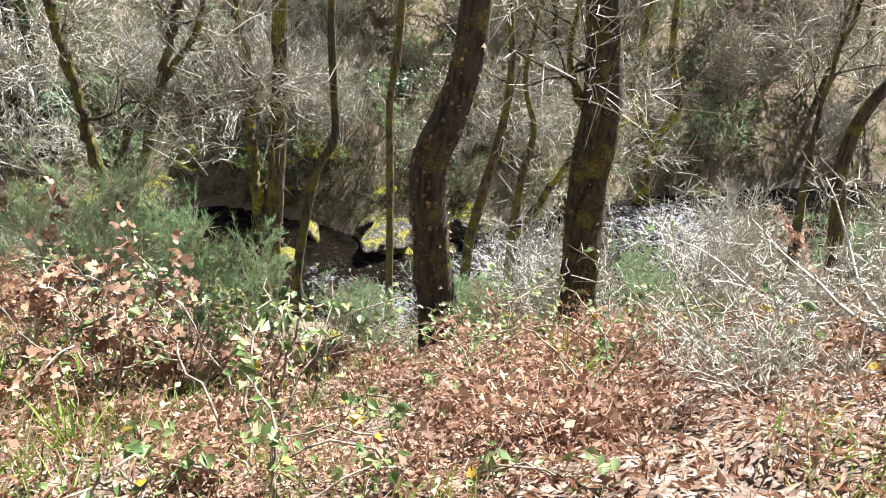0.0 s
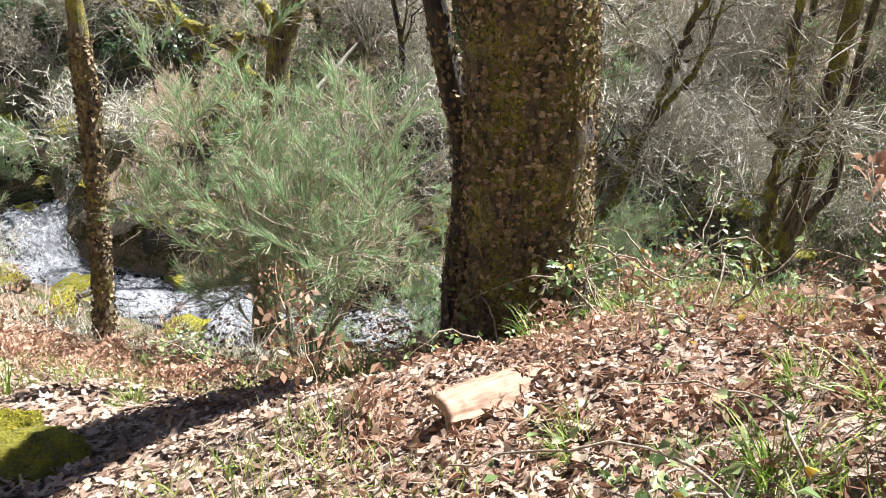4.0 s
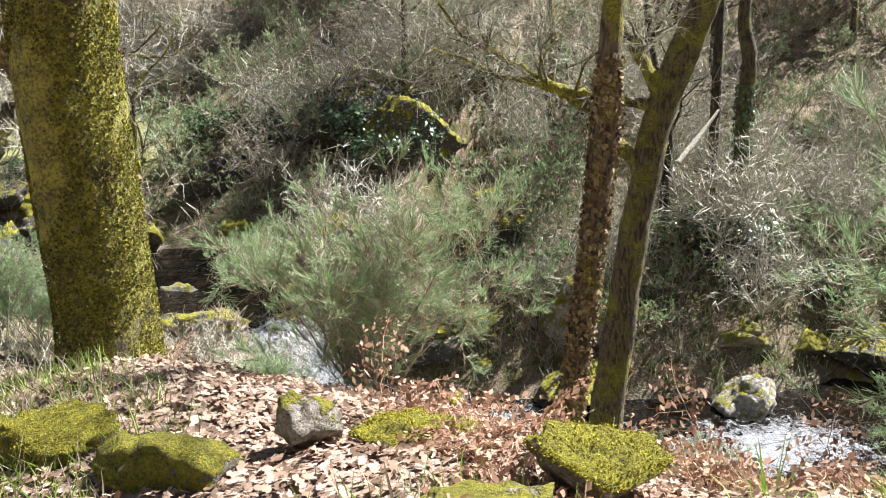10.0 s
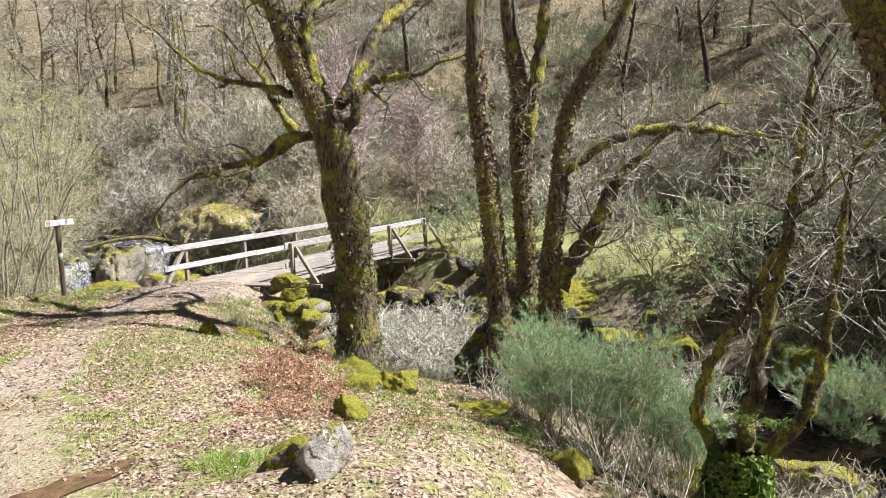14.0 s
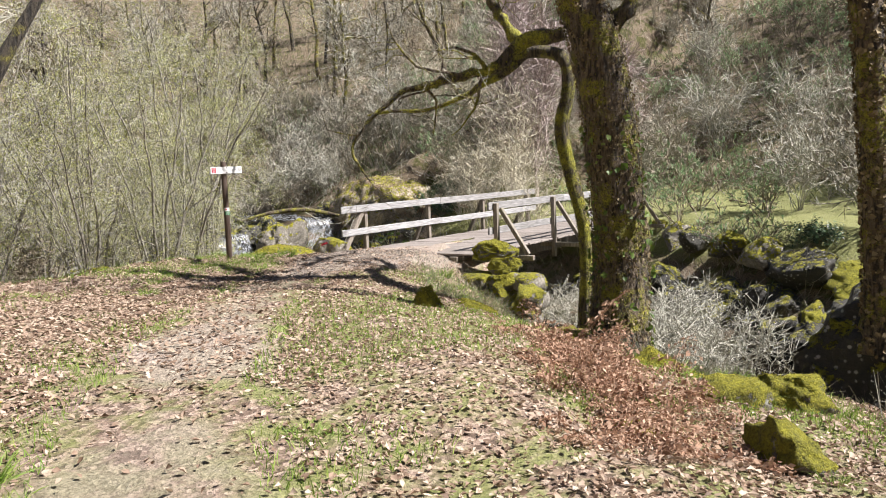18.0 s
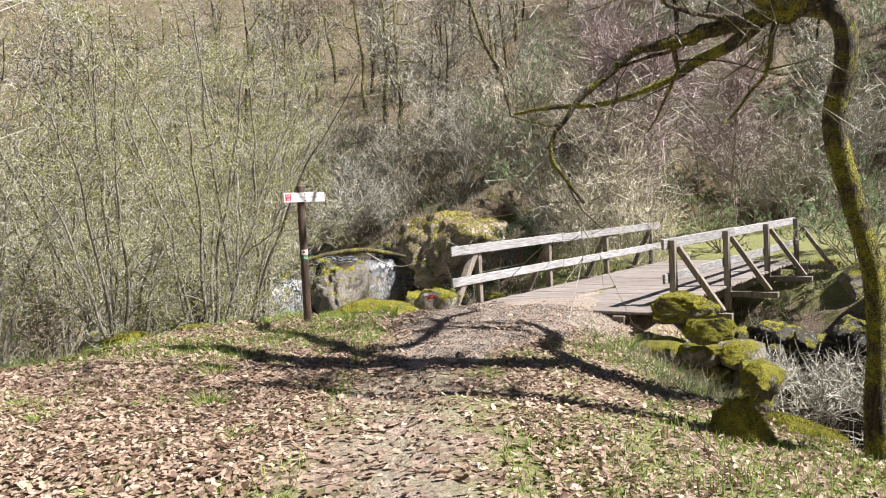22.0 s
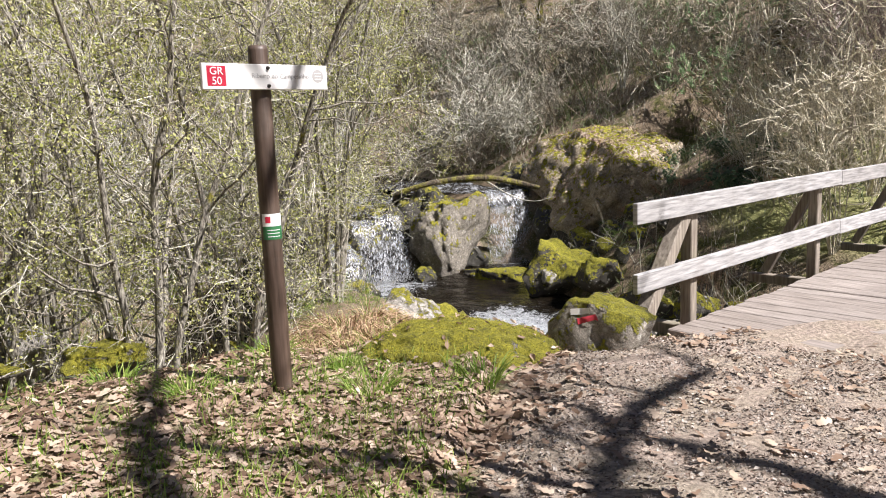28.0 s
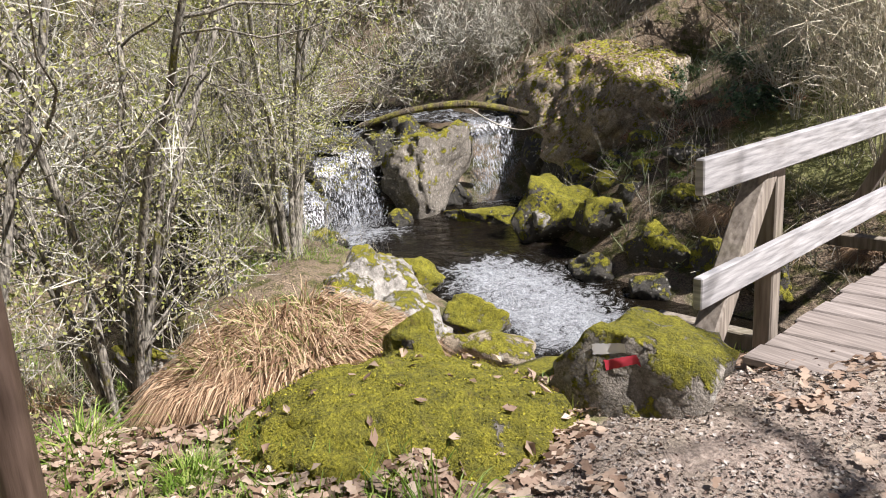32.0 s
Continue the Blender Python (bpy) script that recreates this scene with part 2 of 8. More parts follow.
def bump(nodes, links, bsdf, source, strength, distance):
    b = nodes.new("ShaderNodeBump")
    b.inputs["Strength"].default_value, b.inputs["Distance"].default_value = strength, distance
    links.new(source, b.inputs["Height"])
    links.new(b.outputs[0], bsdf.inputs["Normal"])
    return b


def island_random(nodes):
    return nodes.new("ShaderNodeNewGeometry").outputs["Random Per Island"]


def leaf_material(name, stops, rough=0.75, through=0.25):
    """Foliage: colour by leaf, some light through the blade."""
    m, n, l, b = material(name, rough)
    c = ramp(n, l, island_random(n), stops)
    t = noise_node(n, l, 60, 3)
    col = mixed(n, l, 0.35, c.outputs[0], mixed(n, l, t.outputs[0], c.outputs[0], (0.05, 0.035, 0.02)))
    l.new(col, b.inputs["Base Color"])
    if through:
        tr = n.new("ShaderNodeBsdfTranslucent")
        l.new(col, tr.inputs[0])
        mx = n.new("ShaderNodeMixShader")
        mx.inputs[0].default_value = through
        l.new(b.outputs[0], mx.inputs[1])
        l.new(tr.outputs[0], mx.inputs[2])
        l.new(mx.outputs[0], n["Material Output"].inputs[0])
    return m


def bark_material(name, dark, light, moss=0.5, moss_dark=(0.055, 0.06, 0.012), moss_light=(0.26, 0.24, 0.03), scale=1.0, relief=0.07):
    """Bark ridges along the stem with moss in patches."""
    m, n, l, b = material(name, 0.9)
    tc = n.new("ShaderNodeTexCoord")
    mp = n.new("ShaderNodeMapping")
    mp.inputs["Scale"].default_value = (1, 1, 0.22)
    l.new(tc.outputs["Object"], mp.inputs[0])
    ridges = n.new("ShaderNodeTexNoise")
    ridges.inputs["Scale"].default_value, ridges.inputs["Detail"].default_value = 26 * scale, 5
    l.new(mp.outputs[0], ridges.inputs[0])
    fine = noise_node(n, l, 120 * scale, 4)
    col = ramp(n, l, ridges.outputs[0], [(0.4, dark), (0.58, light)])
    patch = noise_node(n, l, 2.6 * scale, 5, 0.62)
    tuft = noise_node(n, l, 55, 4, 0.7)
    mask = ramp(n, l, mathn(n, l, "ADD", mathn(n, l, "MULTIPLY", patch.outputs[0], 0.8), mathn(n, l, "MULTIPLY", tuft.outputs[0], 0.2)), [(0.63 - 0.32 * moss, (0, 0, 0)), (0.72 - 0.32 * moss, (1, 1, 1))])
    mcol = ramp(n, l, mathn(n, l, "ADD", mathn(n, l, "MULTIPLY", tuft.outputs[0], 0.65), mathn(n, l, "MULTIPLY", noise_node(n, l, 9, 4, 0.65).outputs[0], 0.4)), [(0.4, moss_dark), (0.62, moss_light)])
    base = mixed(n, l, mask.outputs[0], mixed(n, l, 0.3, col.outputs[0], fine.outputs[0], "OVERLAY"), mcol.outputs[0])
    l.new(base, b.inputs["Base Color"])
    b.inputs["Sheen Weight"].default_value = 0.15 * moss
    if relief:
        hgt = mathn(n, l, "ADD", ridges.outputs[0], mathn(n, l, "MULTIPLY", tuft.outputs[0], 0.7))
        bump(n, l, b, hgt, 1.0, relief)
    return m


def rock_material(name, stone_a, stone_b, moss=0.5):
    """Granite with lichen spots, moss on what faces up."""
    m, n, l, b = material(name, 0.88)
    grain = noise_node(n, l, 90, 5, 0.7, "World")
    big = noise_node(n, l, 3.2, 5, 0.6, "World")
    col = ramp(n, l, grain.outputs[0], [(0.3, stone_a), (0.68, stone_b)])
    mid = noise_node(n, l, 15, 5, 0.7, "World")
    stain = ramp(n, l, mathn(n, l, "ADD", mathn(n, l, "MULTIPLY", mid.outputs[0], 0.6), mathn(n, l, "MULTIPLY", big.outputs[0], 0.4)), [(0.42, (0, 0, 0)), (0.6, (0.85, 0.85, 0.85))])
    col2 = mixed(n, l, stain.outputs[0], col.outputs[0], mixed(n, l, 0.75, col.outputs[0], (0.05, 0.045, 0.032)))
    spots = n.new("ShaderNodeTexVoronoi")
    spots.inputs["Scale"].default_value = 9
    g = n.new("ShaderNodeNewGeometry")
    l.new(g.outputs["Position"], spots.inputs[0])
    lich = ramp(n, l, mathn(n, l, "ADD", spots.outputs["Distance"], mathn(n, l, "MULTIPLY", grain.outputs[0], 0.3)), [(0.28, (1, 1, 1)), (0.4, (0, 0, 0))])
    col3 = mixed(n, l, mathn(n, l, "MULTIPLY", lich.outputs[0], 0.7), col2, (0.56, 0.55, 0.5))
    sep = n.new("ShaderNodeSeparateXYZ")
    l.new(g.outputs["Normal"], sep.inputs[0])
    mn = noise_node(n, l, 4.5, 6, 0.65, "World")
    k = mathn(n, l, "ADD", mathn(n, l, "MULTIPLY", sep.outputs[2], 0.28), mathn(n, l, "MULTIPLY", mn.outputs[0], 1.25))
    k = mathn(n, l, "ADD", k, mathn(n, l, "MULTIPLY", mathn(n, l, "SUBTRACT", mid.outputs[0], 0.5), 0.6))
    mask = ramp(n, l, k, [(1.07 - 0.5 * moss, (0, 0, 0)), (1.15 - 0.5 * moss, (1, 1, 1))])
    tuft = noise_node(n, l, 70, 5, 0.75, "World")
    mcol = ramp(n, l, mathn(n, l, "ADD", mathn(n, l, "MULTIPLY", tuft.outputs[0], 0.5), mathn(n, l, "ADD", mathn(n, l, "MULTIPLY", mid.outputs[0], 0.38), mathn(n, l, "MULTIPLY", big.outputs[0], 0.17))), [(0.38, (0.016, 0.02, 0.003)), (0.485, (0.2, 0.195, 0.015)), (0.65, (0.5, 0.46, 0.035))])
    dead = noise_node(n, l, 11, 4, 0.7, "World")
    mcol_out = mixed(n, l, ramp(n, l, dead.outputs[0], [(0.62, (0, 0, 0)), (0.72, (0.6, 0.6, 0.6))]).outputs[0], mcol.outputs[0], (0.24, 0.17, 0.07))
    l.new(mixed(n, l, mask.outputs[0], col3, mcol_out), b.inputs["Base Color"])
    h = mathn(n, l, "ADD", mathn(n, l, "MULTIPLY", grain.outputs[0], 0.35), mathn(n, l, "MULTIPLY", mathn(n, l, "MULTIPLY", tuft.outputs[0], mask.outputs[0]), 1.2))
    bump(n, l, b, mathn(n, l, "ADD", mathn(n, l, "ADD", h, mathn(n, l, "MULTIPLY", mid.outputs[0], 0.9)), mathn(n, l, "MULTIPLY", mask.outputs[0], 0.5)), 1.0, 0.05)
    return m


def wood_material(name, a, b_, scale=1.0, rough=0.75, axis=(30, 30, 2.0), green=0.0):
    m, n, l, b = material(name, rough)
    tc = n.new("ShaderNodeTexCoord")
    mp = n.new("ShaderNodeMapping")
    mp.inputs["Scale"].default_value = tuple(v * scale for v in axis)
    l.new(tc.outputs["Object"], mp.inputs[0])
    g = n.new("ShaderNodeTexNoise")
    g.inputs["Scale"].default_value, g.inputs["Detail"].default_value = 1.6, 6
    l.new(mp.outputs[0], g.inputs[0])
    inf = n.new("ShaderNodeObjectInfo")
    col = ramp(n, l, g.outputs[0], [(0.3, a), (0.7, b_)])
    vary = mixed(n, l, mathn(n, l, "MULTIPLY", inf.outputs["Random"], 0.4), col.outputs[0], (0.5, 0.45, 0.4), "MULTIPLY")
    st = noise_node(n, l, 2.3, 5, 0.65)
    stain = ramp(n, l, st.outputs[0], [(0.5, (0, 0, 0)), (0.7, (1, 1, 1))])
    vary = mixed(n, l, mathn(n, l, "MULTIPLY", stain.outputs[0], 0.35 + green), vary, (0.13, 0.13, 0.06) if green else (0.16, 0.14, 0.12))
    l.new(vary, b.inputs["Base Color"])
    bump(n, l, b, g.outputs[0], 0.5, 0.006)
    return m


BARK_OAK = bark_material("oak_bark", (0.035, 0.026, 0.017), (0.19, 0.14, 0.09), 0.5, (0.05, 0.05, 0.012), (0.3, 0.27, 0.04))
BARK_MOSSY = bark_material("mossy_bark", (0.03, 0.023, 0.014), (0.16, 0.12, 0.075), 0.5, (0.028, 0.03, 0.007), (0.32, 0.295, 0.035))
BARK_DARK = bark_material("dark_mossy_bark", (0.02, 0.016, 0.011), (0.105, 0.082, 0.055), 0.5, (0.03, 0.03, 0.008), (0.24, 0.22, 0.035))
BARK_LICHEN = bark_material("lichen_bark", (0.03, 0.022, 0.015), (0.2, 0.15, 0.1), 0.45, (0.035, 0.038, 0.008), (0.4, 0.37, 0.04))
BARK_GREY = bark_material("grey_willow_bark", (0.09, 0.08, 0.065), (0.36, 0.335, 0.28), 0.2, scale=2.0, relief=0.012)
MOSS_LIMB = bark_material("moss_on_limb", (0.03, 0.023, 0.014), (0.13, 0.1, 0.06), 0.52, (0.045, 0.05, 0.008), (0.5, 0.47, 0.04))
TWIG = bark_material("grey_lichened_twigs", (0.27, 0.262, 0.215), (0.57, 0.555, 0.475), 0.05, scale=2.0, relief=0)
TWIG_MID = bark_material("grey_brown_twigs", (0.2, 0.185, 0.145), (0.47, 0.44, 0.36), 0.05, scale=2.0, relief=0)
MOSS_TRUNK = bark_material("moss_on_trunk", (0.03, 0.025, 0.015), (0.12, 0.09, 0.05), 0.74, (0.03, 0.034, 0.008), (0.44, 0.42, 0.05))
TWIG_BROWN = bark_material("brown_twigs", (0.15, 0.122, 0.088), (0.38, 0.325, 0.245), 0.05, scale=2.0, relief=0)
# Lighter copy of TWIG; its colour stands in for sunlight on the thickets.
TWIG_SUNLIT = bark_material("twigs_lightened_as_sunlit", (0.38, 0.345, 0.26), (0.7, 0.645, 0.51), 0.05, scale=2.0, relief=0)
TWIG_PURPLE = bark_material("purplish_twigs", (0.24, 0.185, 0.175), (0.5, 0.42, 0.4), 0.0, scale=2.0, relief=0)
FLAKE = leaf_material("brown_foliose_lichen", [(0.0, (0.1, 0.07, 0.035)), (0.5, (0.23, 0.17, 0.09)), (1.0, (0.4, 0.33, 0.2))], 0.85, 0.1)
LITTER = leaf_material("dry_oak_leaves", [(0.0, (0.14, 0.083, 0.052)), (0.3, (0.33, 0.225, 0.158)), (0.7, (0.5, 0.375, 0.28)), (1.0, (0.68, 0.555, 0.435))], 0.65, 0.2)
WITHERED = leaf_material("withered_leaves", [(0.0, (0.2, 0.1, 0.06)), (0.5, (0.4, 0.23, 0.14)), (1.0, (0.62, 0.42, 0.29))], 0.6, 0.25)
BRACKEN = leaf_material("dead_bracken", [(0.0, (0.19, 0.09, 0.05)), (0.4, (0.41, 0.24, 0.155)), (1.0, (0.68, 0.48, 0.345))], 0.8, 0.25)
STRAW = leaf_material("dry_grass", [(0.0, (0.2, 0.11, 0.06)), (0.45, (0.46, 0.3, 0.18)), (1.0, (0.74, 0.57, 0.38))], 0.75, 0.2)
GRASS = leaf_material("green_grass", [(0.0, (0.11, 0.22, 0.02)), (0.5, (0.24, 0.4, 0.055)), (1.0, (0.5, 0.58, 0.16))], 0.55, 0.35)
BROOM = leaf_material("broom_green", [(0.0, (0.12, 0.26, 0.1)), (0.5, (0.29, 0.46, 0.22)), (1.0, (0.5, 0.66, 0.38))], 0.6, 0.4)
BARK_BLACK = bark_material("blackish_oak_bark", (0.014, 0.011, 0.008), (0.075, 0.06, 0.042), 0.32, (0.03, 0.03, 0.008), (0.26, 0.235, 0.035))
UNDER_GREEN = leaf_material("undergrowth_green", [(0.0, (0.1, 0.14, 0.06)), (0.5, (0.23, 0.285, 0.14)), (1.0, (0.42, 0.47, 0.27))], 0.7, 0.3)
BROOM_DRY = leaf_material("broom_dry", [(0.0, (0.28, 0.24, 0.16)), (0.5, (0.42, 0.37, 0.26)), (1.0, (0.55, 0.51, 0.39))], 0.8, 0.2)
BUD = leaf_material("young_willow_leaves", [(0.0, (0.3, 0.36, 0.06)), (0.5, (0.5, 0.52, 0.17)), (1.0, (0.72, 0.7, 0.38))], 0.6, 0.45)
IVY = leaf_material("ivy_leaves", [(0.0, (0.025, 0.06, 0.025)), (0.5, (0.07, 0.14, 0.06)), (1.0, (0.17, 0.27, 0.15))], 0.3, 0.15)
FERN = leaf_material("green_fern", [(0.0, (0.07, 0.14, 0.02)), (0.5, (0.15, 0.25, 0.04)), (1.0, (0.28, 0.38, 0.08))], 0.5, 0.35)
BRAMBLE = leaf_material("bramble_leaves", [(0.0, (0.09, 0.17, 0.05)), (0.45, (0.2, 0.3, 0.1)), (0.9, (0.4, 0.46, 0.22)), (1.0, (0.7, 0.45, 0.04))], 0.45, 0.25)
MOSS_FINE = leaf_material("fine_moss", [(0.0, (0.1, 0.1, 0.008)), (0.5, (0.34, 0.325, 0.025)), (1.0, (0.62, 0.57, 0.06))], 0.95, 0.25)
MOSS = leaf_material("moss_tufts", [(0.0, (0.03, 0.034, 0.006)), (0.5, (0.15, 0.145, 0.016)), (1.0, (0.38, 0.36, 0.035))], 0.95, 0.2)
ROCK_MOSSY = rock_material("mossy_granite", (0.1, 0.09, 0.072), (0.34, 0.31, 0.26), 1.08)
ROCK_HALF = rock_material("half_mossed_granite", (0.15, 0.132, 0.11), (0.5, 0.455, 0.385), 0.68)
ROCK_BARE = rock_material("bare_granite", (0.25, 0.235, 0.21), (0.62, 0.585, 0.525), 0.46)
ROCK_TAN = rock_material("tan_mossed_granite", (0.28, 0.23, 0.16), (0.7, 0.59, 0.44), 0.58)
ROCK_SMOOTH = rock_material("thinly_mossed_granite", (0.2, 0.185, 0.11), (0.4, 0.365, 0.21), 0.8)
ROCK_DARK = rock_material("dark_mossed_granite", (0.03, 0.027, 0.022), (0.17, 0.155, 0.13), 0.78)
# Near-black stone: for wet rocks, and for rocks coloured as lying in shade.
ROCK_WET_SHADE = rock_material("wet_and_shade_dark_rock", (0.014, 0.013, 0.011), (0.075, 0.07, 0.058), 0.46)
for _m in (ROCK_WET_SHADE,):
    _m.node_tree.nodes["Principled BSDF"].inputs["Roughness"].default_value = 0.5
RAILWOOD = wood_material("weathered_grey_rails", (0.2, 0.198, 0.2), (0.5, 0.496, 0.5), axis=(2.5, 2.5, 30))
POSTWOOD = wood_material("weathered_brown_posts", (0.14, 0.115, 0.09), (0.36, 0.32, 0.27), axis=(25, 25, 2.5), green=0.2)
DECKWOOD = wood_material("weathered_deck_boards", (0.17, 0.145, 0.13), (0.37, 0.33, 0.3), axis=(2.0, 28, 28))
SIGNWOOD = wood_material("dark_brown_treated_post", (0.055, 0.035, 0.025), (0.13, 0.09, 0.07), axis=(30, 30, 2.5), rough=0.5)
def plain(name, color, rough=0.5, metal=0.0):
    m, n, l, b = material(name, rough, metal)
    t = noise_node(n, l, 40, 4)
    l.new(mixed(n, l, mathn(n, l, "MULTIPLY", t.outputs[0], 0.25), color, tuple(c * 0.6 for c in color)), b.inputs["Base Color"])
    return m
BOARD_WHITE = plain("white_board", (0.78, 0.78, 0.77), 0.4)
SIGN_RED = plain("sign_red", (0.5, 0.02, 0.05), 0.4)
SIGN_GREY = plain("sign_grey", (0.4, 0.395, 0.39), 0.5)
SIGN_LETTER = plain("sign_letter_white", (0.85, 0.85, 0.85), 0.5)
SIGN_GREEN = plain("sticker_green", (0.03, 0.16, 0.06), 0.5)
STEEL = plain("dark_bolt_steel", (0.06, 0.055, 0.05), 0.4, 0.8)
PAINT_RED = plain("red_trail_paint", (0.45, 0.03, 0.05), 0.7)
PAINT_WHITE = plain("white_trail_paint", (0.75, 0.74, 0.72), 0.7)
CHIP_STONE = leaf_material("stone_chips", [(0.0, (0.15, 0.128, 0.11)), (0.5, (0.32, 0.285, 0.25)), (1.0, (0.56, 0.52, 0.47))], 0.85, 0)
CHIP_BARK = leaf_material("bark_chips", [(0.0, (0.07, 0.045, 0.035)), (0.6, (0.2, 0.14, 0.11)), (1.0, (0.4, 0.31, 0.25))], 0.85, 0)
YELLOW = plain("yellow_petals", (0.75, 0.55, 0.02), 0.5)

# ---- the lie of the land ----
# The stream: x, y, water level, half width.
RIVER = np.array([(-260, -150, 20, 2.5), (-110, -22, 2, 2.5), (-75, 8, -1.5, 2.5), (-58, 19.5, -2.5, 2.6), (-46, 23.0, -3.0, 3.0), (-38.7, 22.2, -3.25, 3.3), (-37.5, 21.8, -5.08, 3.0), (-35, 21.2, -5.1, 2.2), (-33, 20.8, -5.13, 1.5),
                  (-31.6, 20.4, -5.3, 1.4), (-29.5, 20.2, -5.42, 1.6), (-25.5, 20.8, -5.44, 1.6), (-21, 20.9, -5.45, 1.6), (-17.2, 18.9, -5.46, 2.1), (-12, 20.1, -5.5, 2.0),
                  (-9, 18.2, -5.6, 1.6), (-7.5, 16.6, -5.8, 0.9), (-6.5, 16.1, -6.9, 0.8), (-4.6, 15.9, -7.6, 1.0), (-2.2, 15.6, -7.95, 1.5), (3, 15.2, -8.1, 1.9),
                  (7, 16.4, -8.25, 2.3), (11, 13.6, -8.5, 1.9), (15.5, 14, -9.0, 2.3), (21.5, 14.6, -9.2, 2.8), (40, 13, -9.8, 3), (90, 10, -11, 4)], float)
SIDE = np.array([(-43, 20.0, -5.0, 0.6), (-38, 16.5, -5.05, 0.8), (-33.5, 14.6, -5.1, 0.8), (-31.0, 14.3, -5.2, 0.6), (-30.2, 16.6, -5.3, 0.5), (-29.4, 18.8, -5.4, 0.6)], float)
# The foot path: x, y, ground level.
TRAIL = np.array([(40, -16, 6.5, 0), (14, -5.2, 2.5, 0), (5.97, -1.8, 0.72, 0), (4.2, -1.0, 0.36, 0), (2.5, -0.3, 0.06, 0), (0.14, 0.54, -0.7, 0), (-1.76, 1.57, -1.08, 0), (-3.74, 2.39, -1.22, 0),
                  (-5.7, 3.2, -1.6, 0), (-7.5, 4.0, -1.97, 0), (-9.1, 4.7, -2.35, 0), (-11.5, 5.9, -2.8, 0), (-13.7, 6.5, -2.95, 0), (-16, 7.7, -2.88, 0), (-18, 9.2, -2.85, 0),
                  (-20.7, 11.7, -2.95, 0), (-22.6, 13.4, -3.0, 0), (-23.2, 15.5, -3.05, 0), (-23.4, 17.3, -3.1, 0)], float)
GRAVEL = np.array([(-21.2, 12.3, 0, 0.55), (-21.9, 13.6, 0, 1.0), (-22.9, 15.0, 0, 1.5), (-23.3, 16.6, 0, 1.6)], float)
EDGE = np.array([(-21.3, 17.7, 0, 0), (-20.3, 16.3, 0, 0), (-19.3, 14.9, 0, 0), (-17.9, 12.7, 0, 0), (-16.6, 11.9, 0, 0)], float)
SPUR = np.array([(-20.7, 11.7, -2.95, 0), (-24.8, 12.9, -2.96, 0), (-25.3, 12.95, -2.98, 0)], float)


def nearest(line, x, y):
    """Distance to a line, its two values there, and on which side the point lies (left positive)."""
    best = np.full(x.shape, 1e9)
    a3, a4, side = np.zeros(x.shape), np.zeros(x.shape), np.zeros(x.shape)
    for p, q in zip(line[:-1], line[1:]):
        dx, dy = q[0] - p[0], q[1] - p[1]
        t = np.clip(((x - p[0]) * dx + (y - p[1]) * dy) / (dx * dx + dy * dy), 0, 1)
        d = np.hypot(x - p[0] - t * dx, y - p[1] - t * dy)
        m = d < best - 1e-9
        best = np.where(m, d, best)
        a3, a4 = np.where(m, p[2] + t * (q[2] - p[2]), a3), np.where(m, p[3] + t * (q[3] - p[3]), a4)
        side = np.where(m, dx * (y - p[1]) - dy * (x - p[0]), side)
    return best, a3, a4, side


def waves(x, y, scale, seed, octaves=4):
    """Smooth value noise from sums of turned sines."""
    r = np.random.default_rng(seed)
    out, amp, tot = np.zeros(np.shape(x)), 1.0, 0.0
    for _ in range(octaves):
        for _ in range(3):
            a, ph = r.uniform(0, 6.283), r.uniform(0, 6.283)
            k = scale * r.uniform(0.8, 1.25)
            out = out + amp * np.sin(k * (x * math.cos(a) + y * math.sin(a)) + ph + 1.3 * np.sin(0.6 * k * (y * math.cos(a) - x * math.sin(a)) + ph * 1.7))
        tot += amp * 1.7
        scale *= 2.1
        amp *= 0.52
    return out / tot


def step(x, a, b):
    t = np.clip((x - a) / (b - a), 0, 1)
    return t * t * (3 - 2 * t)


